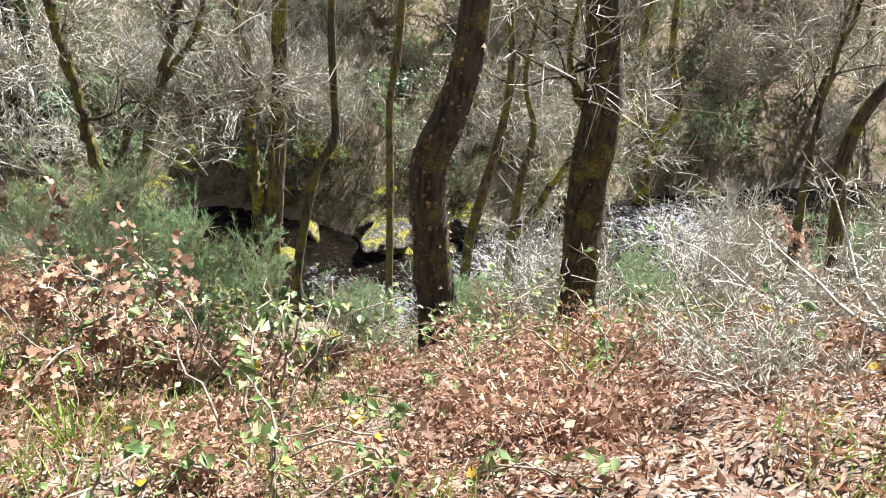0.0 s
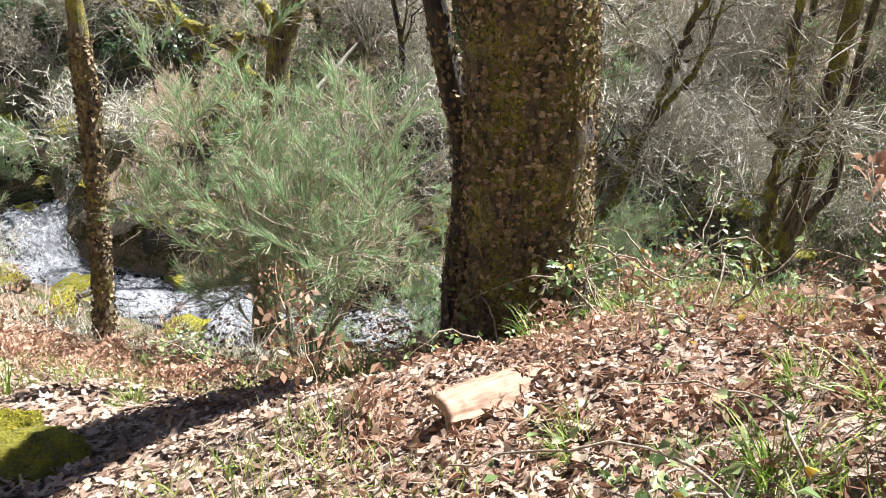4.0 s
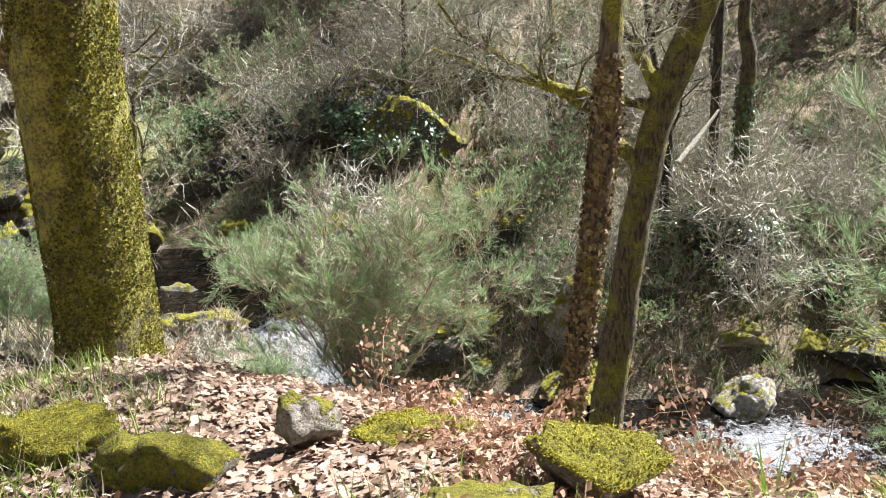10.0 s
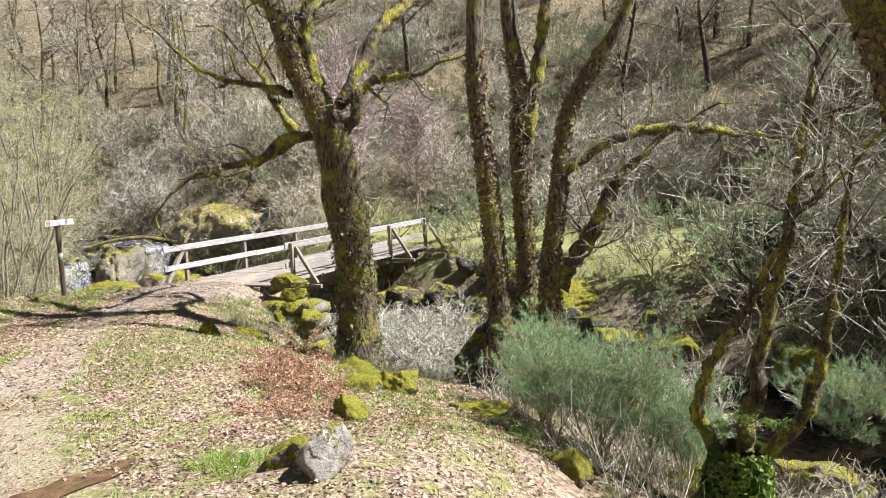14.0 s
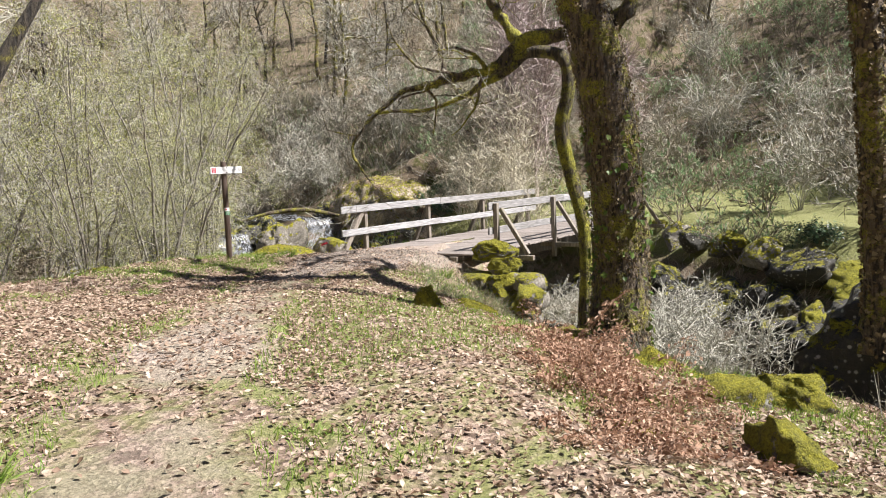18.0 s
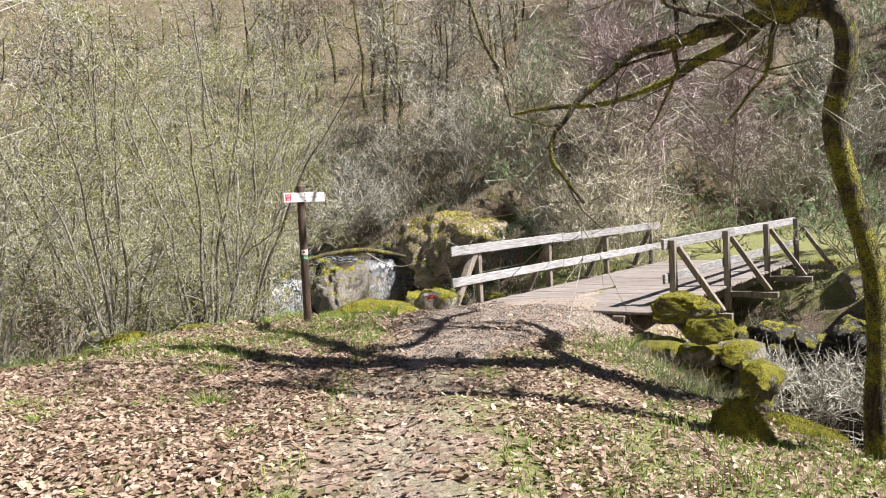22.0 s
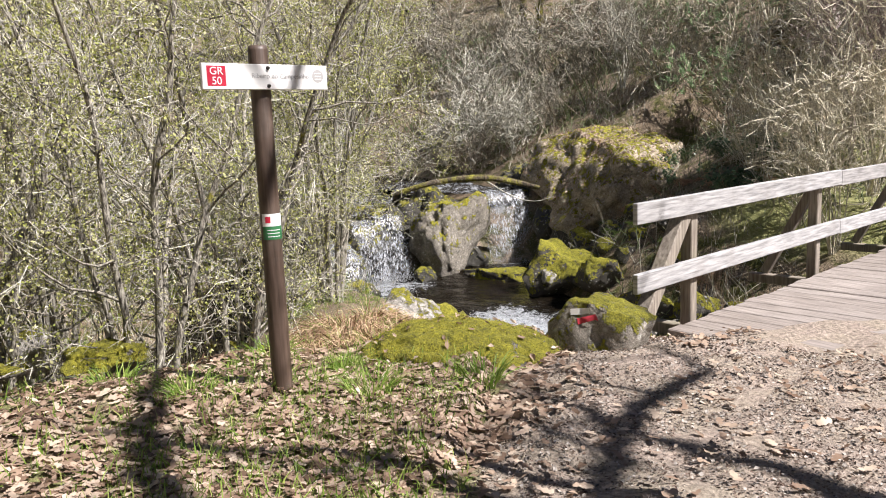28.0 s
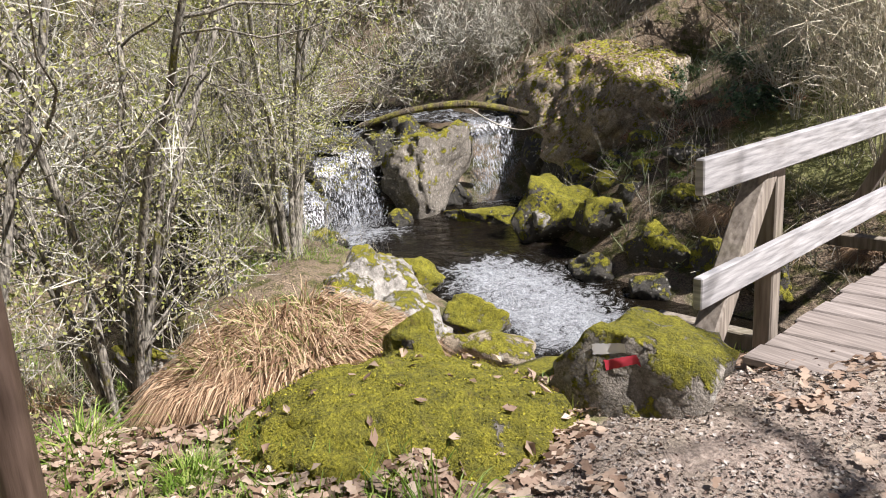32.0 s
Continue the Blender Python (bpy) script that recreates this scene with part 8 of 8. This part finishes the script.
_tussock = [make_tussock(390, 1000, 0.66, None, 1.15, "sedge_tussock", 0.2, 0.0035, 1.0, 0.55), make_tussock(391, 900, 0.6, None, 1.25, "sedge_tussock", 0.2, 0.0035, 0.8, 0.6)]
plant(_tussock, [(-27.6, 14.9, 1.25), (-27.2, 14.6, 1.15), (-27.9, 15.3, 1.3), (-27.2, 15.2, 1.2), (-28.3, 14.7, 1.1), (-26.95, 14.9, 1.0), (-27.6, 15.6, 1.2), (-28.4, 15.5, 1.2), (-28.9, 16.0, 1.0), (-27.9, 14.3, 1.0), (-28.8, 14.2, 1.0), (-29.6, 16.6, 1.0), (-32.6, 18.1, 0.9), (-29.4, 13.9, 1.0), (-28.9, 23.2, 1.0), (-27.9, 23.6, 1.0), (-30.1, 23.6, 0.9), (-28.2, 12.6, 0.8), (-29.6, 12.8, 0.8), (-31.2, 16.9, 0.8)],
      "drooping tussock of straw-coloured dead sedge", "tussock", "sedge tussocks by the rapids", prng, 0.9, 1.15)
for _k, (_x, _y, _z, _a, _s) in enumerate(((-27.75, 14.75, -3.72, -40, 1.2), (-27.6, 15.1, -3.7, -15, 1.25), (-27.65, 15.45, -3.72, 0, 1.2), (-27.6, 15.8, -3.85, 25, 1.1), (-28.0, 14.45, -3.75, -70, 1.15), (-28.1, 15.0, -3.62, -30, 1.2), (-28.2, 15.4, -3.6, 10, 1.2), (-28.1, 15.8, -3.75, 40, 1.1), (-28.5, 14.9, -3.65, -60, 1.1), (-27.5, 14.95, -3.85, -30, 0.9), (-27.45, 15.4, -3.88, 5, 0.9))):
    _c = copy_thing(_tussock[_k % 2], pose(_x, _y, _z, 0, 12, _a))
    _c.scale = (_s, _s, _s)
_green = [make_tussock(395, 150, 0.24, GRASS, 0.6, "grass_tuft", 0.1, 0.0022), make_tussock(396, 120, 0.18, GRASS, 0.6, "grass_tuft", 0.1, 0.002), make_tussock(397, 110, 0.3, GRASS, 0.55, "grass_tuft", 0.08, 0.0028)]
_gm = lambda x, y: off_trail(x, y) > 0.6 and float(gravelly(np.array([x]), np.array([y]))[0]) < 0.2 and bank(x, y)[1] < 0 and bank(x, y)[0] > 0.6 and waves(np.array([x]), np.array([y]), 0.9, 31)[0] > 0.0
plant(_green, spots(prng, 110, -27.0, -8, 2.5, 16.5, _gm, 0.25) + spots(prng, 90, -3.5, 9.5, 0.6, 5.6, _slope, 0.2) + [(-24.5, 13.5), (-25.1, 13.6), (-24.9, 13.9), (-24.2, 14.1), (-25.6, 13.3), (-25.9, 13.7), (-25.0, 12.6), (-25.6, 12.3), (-26.2, 12.6), (-26.4, 12.0), (-26.6, 13.1), (-8.6, 5.9), (-8.9, 6.2), (-8.4, 5.6), (-9.2, 6.0)] + [(-13.55 + 0.32 * prng.normal(), 5.65 + 0.28 * prng.normal()) for _ in range(22)] + [(-11.9 + 0.3 * prng.normal(), 7.9 + 0.3 * prng.normal()) for _ in range(8)], "tuft of fresh green grass among dead leaves", "grass", "grass tufts", prng, 0.7, 1.3)
_strap = [make_tussock(399, 16, 0.34, GRASS, 0.12, "bulb_leaves", 0.035, 0.0055), make_tussock(400, 12, 0.28, GRASS, 0.15, "bulb_leaves", 0.03, 0.005)]
plant(_strap, spots(prng, 16, 5.4, 9.4, 0.1, 2.6, _slope, 0.4) + spots(prng, 10, -3, 4, 3.0, 5.2, _slope, 0.4), "clump of upright strap-like green bulb leaves", "plant", "bulb leaves on the slope", prng, 0.8, 1.15)
_fern = [make_bracken(398, 8, 0.32, FERN, 0.5, "green_fern")]
plant(_fern, [(-8.7, 11.9), (-9.0, 12.0, 1.0, -3.4), (-8.6, 12.0, 1.1, -3.2), (-19.9, 16.9), (-20.3, 17.3), (-19.6, 16.4), (5.3, 12.0, 1.0, -4.2), (9.0, 17.9, 1.4, -6.9), (8.4, 18.1, 1.4, -6.8), (-11.0, 11.0), (-13.1, 14.3, 1.3), (-12.6, 14.6, 1.2), (-33.2, 24.1, 1.2), (-32.4, 24.0, 1.1), (-31.4, 23.7, 1.1), (-33.8, 24.6, 1.1)], "green fern growing among mossy rocks", "fern", "green ferns", prng, 0.9, 1.2)


# ---- leaf litter and grass blades ----
def along_trail(r, n, x0, x1, lo, hi):
    """Random ground points beside the trail; positive offsets lie towards the stream."""
    seg = TRAIL[(TRAIL[:, 0] > x0 - 8) & (TRAIL[:, 0] < x1 + 8)]
    p = smooth_path(seg[:, :3], 0.2)
    p = p[(p[:, 0] > x0) & (p[:, 0] < x1)]
    d = np.gradient(p[:, :2], axis=0)
    d /= np.linalg.norm(d, axis=1)[:, None]
    i = r.integers(0, len(p), n)
    o = r.uniform(lo, hi, n)
    return p[i, 0] + d[i, 1] * o + r.normal(0, 0.15, n), p[i, 1] - d[i, 0] * o + r.normal(0, 0.15, n)


def ground_normals(x, y):
    e = 0.06
    gx = (ground_z(x + e, y) - ground_z(x - e, y)) / (2 * e)
    gy = (ground_z(x, y + e) - ground_z(x, y - e)) / (2 * e)
    n = np.stack([-gx, -gy, np.ones_like(gx)], 1)
    return n / np.linalg.norm(n, axis=1)[:, None]


def litter(name, n, x0, x1, lo, hi, size, seed, mat, bare=0.3, lift=0.012, label="scattered dry brown oak leaves on the ground", tip=0.35, slim=0.62, shape=flakes):
    r = np.random.default_rng(seed)
    x, y = along_trail(r, n, x0, x1, lo, hi)
    dp = nearest(TRAIL, x, y)[0]
    dr, _, hw, side = nearest(RIVER, x, y)
    patch = waves(x, y, 1.1, 41) + 0.6 * waves(x, y, 3.5, 43)
    keep = (dr - hw > 0.3) & (side < 0) & ((dp > 0.75) | (r.uniform(0, 1, n) < bare)) & (patch > -0.55 - 0.6 * r.uniform(0, 1, n))
    on_deck = (np.abs(AX[0] * x + AX[1] * y - 25) < 4.4) & (np.abs(AY[0] * x + AY[1] * y + 19.76) < 1.7)
    keep &= ~on_deck & (np.hypot((x + 12.9) / 0.5, y - 6.45) > 0.45 + 0.5 * r.uniform(0, 1, n)) & (0.95 * gravelly(x, y) < 0.06 + 0.94 * r.uniform(0, 1, n) ** 0.35)
    x, y = x[keep], y[keep]
    z = ground_z(x, y)
    nn = ground_normals(x, y) + r.normal(0, tip, (len(x), 3))
    nn /= np.linalg.norm(nn, axis=1)[:, None]
    c = np.column_stack([x, y, z + lift + r.uniform(0, 0.015, len(x))])
    s = Soup()
    s.add(*shape(c, nn, r.uniform(*size, len(x)), r, 0.45, slim))
    return tagged(new(name, s.mesh(name, mat)), label, "leaves", kind="stuff")


litter("leaf_litter", 95000, -26.5, -8.5, -4.5, 6.5, (0.026, 0.064), 51, LITTER, 0.22)
litter("leaf_litter", 48000, -9.0, 2.5, -0.8, 6.0, (0.035, 0.085), 52, LITTER, 0.8, shape=oak_leaves)
litter("leaf_litter", 15000, 1.5, 13, -0.4, 7.0, (0.025, 0.062), 53, LITTER, 0.8)
litter("fallen_bracken", 60000, 1.5, 14, 0.3, 6.0, (0.025, 0.075), 54, BRACKEN, 0.6, 0.04, "litter of broken rust-brown bracken on the slope", 0.9, 0.22)


litter("leaf_litter", 62000, -24.5, -16, -5.5, 1.0, (0.04, 0.085), 55, LITTER, 0.2, tip=0.25, shape=oak_leaves)
litter("leaf_litter", 22000, -24.6, -20.5, -4.5, 0.6, (0.05, 0.095), 56, LITTER, 0.3, tip=0.18, lift=0.02, shape=oak_leaves)


def strew(rock_ob, n, seed, size):
    """Dry leaves lying on the upper side of a stone."""
    r = np.random.default_rng(seed)
    m = rock_ob.matrix_basis
    top = [(m @ f.center, (m.to_3x3() @ f.normal).normalized()) for f in rock_ob.data.polygons]
    top = [(c, d) for c, d in top if d.z > 0.55]
    i = r.integers(0, len(top), n)
    c = np.array([top[k][0][:] for k in i]) + r.normal(0, 0.02, (n, 3)) * [1, 1, 0]
    d = np.array([top[k][1][:] for k in i])
    d = d + r.normal(0, 0.25, (n, 3))
    d /= np.linalg.norm(d, axis=1)[:, None]
    s = Soup()
    s.add(*flakes(c + d * 0.012, d, r.uniform(*size, n), r, 0.5, 0.62))
    return tagged(new("leaf_litter", s.mesh("leaf_litter", LITTER)), "dry brown leaves lying on a boulder", "leaves", kind="stuff")


def gravel(n, seed):
    """Chips of stone and bark trodden into the ground before the bridge."""
    r = np.random.default_rng(seed)
    x, y = r.uniform(-25.2, -20.2, n), r.uniform(11.6, 17.0, n)
    on_deck = (np.abs(AX[0] * x + AX[1] * y - 25) < 4.75) & (np.abs(AY[0] * x + AY[1] * y + 19.76) < 1.7)
    keep = (gravelly(x, y) > r.uniform(0.1, 1, n)) & ~on_deck
    x, y = x[keep], y[keep]
    z = ground_z(x, y)
    nn = ground_normals(x, y) + r.normal(0, 0.45, (len(x), 3))
    nn /= np.linalg.norm(nn, axis=1)[:, None]
    k = r.uniform(0, 1, len(x)) < 0.5
    c = np.column_stack([x, y, z + 0.006])
    for sel, mat, name, label, slim in ((k, CHIP_STONE, "gravel", "small pale stone chips trodden into the path", 0.85), (~k, CHIP_BARK, "bark_chips", "brown bark chips and broken leaves on the gravel", 0.45)):
        s = Soup()
        s.add(*flakes(c[sel], nn[sel], r.uniform(0.008, 0.026, sel.sum()), r, 0.5, slim))
        tagged(new(name, s.mesh(name, mat)), label, "gravel", kind="stuff")


gravel(70000, 57)
strew(_great, 2600, 58, (0.05, 0.1))
strew(_slab, 70, 59, (0.035, 0.075))


def lawn(name, n, x0, x1, lo, hi, seed, mat, h, label, thr):
    """Short grass blades in patches."""
    r = np.random.default_rng(seed)
    x, y = along_trail(r, n, x0, x1, lo, hi)
    dp = nearest(TRAIL, x, y)[0]
    dr, _, hw, side = nearest(RIVER, x, y)
    patch = waves(x, y, 0.8, 61) + 0.7 * waves(x, y, 2.6, 63)
    keep = (dr - hw > 0.5) & (side < 0) & (dp > 0.55) & (patch + r.normal(0, 0.12, n) > thr)
    on_deck = (np.abs(AX[0] * x + AX[1] * y - 25) < 4.4) & (np.abs(AY[0] * x + AY[1] * y + 19.76) < 1.7)
    keep &= ~on_deck & (gravelly(x, y) < 0.3 * r.uniform(0, 1, n) ** 2)
    x, y = x[keep], y[keep]
    m = len(x)
    p = np.column_stack([x, y, ground_z(x, y) - 0.005])
    d = r.normal(0, 0.45, (m, 3)) + [0, 0, 1.0]
    d /= np.linalg.norm(d, axis=1)[:, None]
    sd = np.cross(d, r.normal(0, 1, (m, 3)))
    sd /= np.linalg.norm(sd, axis=1)[:, None]
    L = (h * r.uniform(0.4, 1.4, m))[:, None]
    mid = p + d * L * 0.55
    tip = mid + (d + r.normal(0, 0.35, (m, 3))) * L * 0.5
    w = 0.0036
    v = np.stack([p - sd * w, p + sd * w, mid + sd * w * 0.8, mid - sd * w * 0.8, tip + sd * w * 0.2, tip - sd * w * 0.2], 1).reshape(-1, 3)
    f = (np.arange(m)[:, None, None] * 6 + np.array([[0, 1, 2, 3], [3, 2, 4, 5]])[None]).reshape(-1, 4)
    return tagged(new(name, quads(name, v, f, [mat])), label, "grass", kind="stuff")


lawn("grass", 150000, -27, -8.5, -5.5, 6.0, 71, GRASS, 0.065, "short green meadow grass in patches", -0.02)
lawn("grass", 36000, -25.8, -21.5, -4.8, 0.5, 74, GRASS, 0.085, "fresh green grass round the signpost", -0.2)
lawn("grass", 60000, -8.5, 12, 0.4, 6.0, 72, GRASS, 0.12, "thin green grass on the wooded slope", 0.05)
lawn("dry_grass", 40000, -10, 13, 0.6, 6.5, 73, BROOM_DRY, 0.13, "dry pale grass blades on the slope", -0.05)


# ---- fallen wood ----
def log(label, pts, mat, seed, name="fallen_log"):
    p = np.array(pts, float)
    base = p[0, :3].copy()
    p[:, :3] -= base
    ob = new(name, quads(name, *tube(smooth_path(p, 0.1), 12, 0.15, seed), [mat]))
    ob.matrix_basis = pose(*base)
    return tagged(ob, label, "log")


log("mossy fallen log lying across the top of the falls", [(-38.0, 20.9, -3.05, 0.06), (-37.4, 21.9, -2.78, 0.075), (-36.95, 23.0, -2.72, 0.085), (-36.6, 23.7, -2.85, 0.08), (-36.3, 24.4, -3.05, 0.06)], BARK_MOSSY, 401)
log("bare pale forked branch over the waterfall", [(-36.9, 23.1, -2.8, 0.02), (-36.3, 23.5, -3.2, 0.016), (-35.9, 23.9, -3.35, 0.01), (-35.6, 24.3, -3.25, 0.006)], TWIG, 402)
log("broken pale dead branch leaning on the slope", [(0.3, 14.6, -2.3, 0.05), (0.7, 14.9, -1.95, 0.045), (1.1, 15.2, -1.55, 0.02)], TWIG, 403)
log("mossy leaning dead stem beside the pool", [(9.6, 17.8, -7.9, 0.06), (9.2, 17.2, -7.2, 0.055), (8.9, 16.8, -6.6, 0.03)], BARK_DARK, 404)


def bark_slab():
    r = np.random.default_rng(77)
    n, m = 26, 9
    s, t = np.meshgrid(np.linspace(-1, 1, n), np.linspace(-1, 1, m), indexing="ij")
    top = np.stack([s * 0.3, t * 0.085 * (1 - 0.2 * s ** 2), 0.05 - 0.035 * t ** 2 + 0.006 * r.normal(0, 1, s.shape)], -1)
    low = top.copy()
    low[..., 2] -= 0.045
    v = np.concatenate([top.reshape(-1, 3), low.reshape(-1, 3)])
    i, j = np.meshgrid(np.arange(n - 1), np.arange(m - 1), indexing="ij")
    f = np.stack([i * m + j, (i + 1) * m + j, (i + 1) * m + j + 1, i * m + j + 1], -1).reshape(-1, 4)
    k = n * m
    rim = [a * m for a in range(n)], [a * m + m - 1 for a in range(n)], list(range(m)), [(n - 1) * m + a for a in range(m)]
    sides = [[e[a], e[a + 1], e[a + 1] + k, e[a] + k] for e in rim for a in range(len(e) - 1)]
    ob = new("bark_slab", quads("bark_slab", v, np.vstack([f, f[:, ::-1] + k, np.array(sides)]), [LOGWOOD]))
    ob.matrix_basis = pose(2.75, 2.1, gz(2.75, 2.1) + 0.03, 18, 6, 30)
    return tagged(ob, "weathered slab of split oak wood among leaves", "wood")


LOGWOOD = wood_material("split_oak", (0.24, 0.145, 0.09), (0.5, 0.35, 0.24), axis=(3, 40, 40))
bark_slab()


# ---- trail mark, flowers, puddle ----
def paint_patch(rock_ob, target, way, half_w, half_h, mat, label, seed):
    """A stripe of paint with ragged ends, laid a hair off the surface of the stone round a point."""
    r = np.random.default_rng(seed)
    tree = BVHTree.FromPolygons([v.co for v in rock_ob.data.vertices], [tuple(p.vertices) for p in rock_ob.data.polygons])
    inv = rock_ob.matrix_basis.inverted()
    c, nrm, _, _ = tree.find_nearest(inv @ Vector(target))
    along = inv.to_3x3() @ Vector(way)
    along = (along - nrm * along.dot(nrm)).normalized()
    up = nrm.cross(along).normalized()
    nu, nv = 18, 8
    v = []
    for b in range(nv):
        lo, hi = -1 + 0.12 * r.uniform(), 1 - 0.12 * r.uniform()
        for a in range(nu):
            u = lo + (hi - lo) * a / (nu - 1)
            w = (2 * b / (nv - 1) - 1) * (1 - 0.15 * r.uniform() * (b in (0, nv - 1)))
            q, m, _, _ = tree.find_nearest(c + along * (u * half_w) + up * (w * half_h))
            v.append(q + m * 0.004)
    f = [[b * nu + a, b * nu + a + 1, (b + 1) * nu + a + 1, (b + 1) * nu + a] for b in range(nv - 1) for a in range(nu - 1)]
    return part_mesh("paint", quads("paint", [tuple(q) for q in v], f, [mat]), rock_ob, label)


_p = Vector((-24.52, 15.12, -2.83))
paint_patch(_painted, _p, (0.55, 0.83, 0.05), 0.075, 0.024, PAINT_RED, "red paint stripe", 1)
paint_patch(_painted, _p + Vector((-0.045, 0.03, 0.045)), (0.55, 0.83, 0.05), 0.075, 0.024, PAINT_WHITE, "white paint stripe", 2)



def make_flower():
    root = empty_at("yellow_flower", 0, 0, 0)
    s = Soup()
    s.add(*prisms([(0, 0, -0.01)], [(0.004, 0, 0.05)], 0.0015, 0.001))
    part_mesh("stem", s.mesh("stem", GRASS), root)
    for k in range(6):
        a = k * 1.047
        s = Soup()
        s.add([(0.004, 0, 0.05), (0.004 + math.cos(a - 0.4) * 0.01, math.sin(a - 0.4) * 0.01, 0.054), (0.004 + math.cos(a) * 0.018, math.sin(a) * 0.018, 0.056), (0.004 + math.cos(a + 0.4) * 0.01, math.sin(a + 0.4) * 0.01, 0.054)], [[0, 1, 2, 3]])
        part_mesh("petal", s.mesh("petal", YELLOW), root)
    return root


plant([make_flower()], [(-15.6, 6.2), (-15.9, 6.6), (-16.2, 5.9), (-16.8, 6.9), (-15.2, 5.8), (-17.3, 7.0), (-16.0, 5.4), (-22.3, 12.9), (-22.9, 12.6), (-14.7, 5.7)], "tiny yellow spring flower in the grass", "flower", "yellow flowers", prng, 0.9, 1.2)


def puddle():
    m, n, l, b = material("muddy_water", 0.22)
    t = noise_node(n, l, 6, 4)
    l.new(ramp(n, l, t.outputs[0], [(0.35, (0.06, 0.03, 0.016)), (0.65, (0.17, 0.095, 0.052))]).outputs[0], b.inputs["Base Color"])
    r = np.random.default_rng(12)
    n_, k = 28, 6
    a = np.linspace(0, 2 * np.pi, n_, endpoint=False)
    rim = 1 + 0.22 * np.sin(2 * a + 1) + 0.16 * np.sin(3 * a + 2.2) + 0.07 * r.normal(0, 1, n_)
    c, sn = math.cos(radians(100)), math.sin(radians(100))
    flat = [(math.cos(x) * q * s_ * 0.8, math.sin(x) * q * s_ * 0.34) for s_ in np.linspace(0.02, 1, k) for x, q in zip(a, rim)]
    at = [(c * x - sn * y, sn * x + c * y) for x, y in flat]
    z0 = gz(-12.9, 6.45)
    v = [(x, y, gz(x - 12.9, y + 6.45) - z0 + 0.014) for x, y in at]
    f = [[i * n_ + j, i * n_ + (j + 1) % n_, (i + 1) * n_ + (j + 1) % n_, (i + 1) * n_ + j] for i in range(k - 1) for j in range(n_)]
    ob = new("puddle", quads("puddle", v, f, [m]))
    ob.matrix_basis = pose(-12.9, 6.45, z0)
    return tagged(ob, "shallow muddy puddle on the path", "puddle")


puddle()


# ---- pieces: bridge deck and abutments ----
def build_deck():
    deck = empty_at("deck", 0, 0, 0)
    deck.parent = bridge
    n = 44
    r = np.random.default_rng(5)
    for k in range(n):
        s = 20.35 + k * 0.206
        bm = box((-1.62 + r.normal(0, 0.012), -0.097, -0.045), (1.62 + r.normal(0, 0.012), 0.097, 0.0), 0.008)
        x, y, z = bp(s, 0, DECK + r.normal(0, 0.003))
        m = Matrix(((AY[0], AX[0], 0, x), (AY[1], AX[1], 0, y), (0, 0, 1, z), (0, 0, 0, 1)))
        bmesh.ops.transform(bm, matrix=m @ pose(0, 0, 0, r.normal(0, 0.4), 0, r.normal(0, 0.25)), verts=bm.verts)
        bridge_put("plank", bm, DECKWOOD, deck)


build_deck()


def build_abutment(s0, depth, seed, label):
    """Dry-stone wall under one end of the bridge."""
    r = np.random.default_rng(seed)
    x, y, z = bp(s0, 0, -5.6)
    root = tagged(empty_at("bridge_abutment", x, y, z), label, "wall")
    inv = root.matrix_basis.inverted()
    zz = -5.7
    while zz < DECK - 0.42:
        h = r.uniform(0.26, 0.42)
        c = -3.0
        while c < 3.0:
            w = r.uniform(0.35, 0.75)
            bm = bmesh.new()
            bmesh.ops.create_icosphere(bm, subdivisions=2, radius=1.0)
            o = Vector(r.uniform(-40, 40, 3))
            for v in bm.verts:
                q = Vector((max(-0.78, min(0.78, v.co.x)) / 0.78, max(-0.78, min(0.78, v.co.y)) / 0.78, max(-0.74, min(0.74, v.co.z)) / 0.74))
                q *= 1 + 0.1 * noise.noise(v.co * 1.6 + o)
                v.co = Vector((q.x * w * 0.5, q.y * depth * 0.5, q.z * h * 0.5))
            px_, py_, pz_ = bp(s0 + r.normal(0, 0.05), c + w / 2, zz + h / 2)
            m = Matrix(((AY[0], AX[0], 0, px_), (AY[1], AX[1], 0, py_), (0, 0, 1, pz_), (0, 0, 0, 1)))
            bmesh.ops.transform(bm, matrix=inv @ m, verts=bm.verts)
            part("stone", bm, ROCK_HALF if r.uniform() < 0.6 else ROCK_MOSSY, root, smooth=True)
            c += w * 0.98
        zz += h * 0.96


build_abutment(29.75, 0.7, 8, "rough dry-stone abutment at the far end of the bridge")
build_abutment(20.15, 0.7, 9, "rough dry-stone abutment at the near end of the bridge")
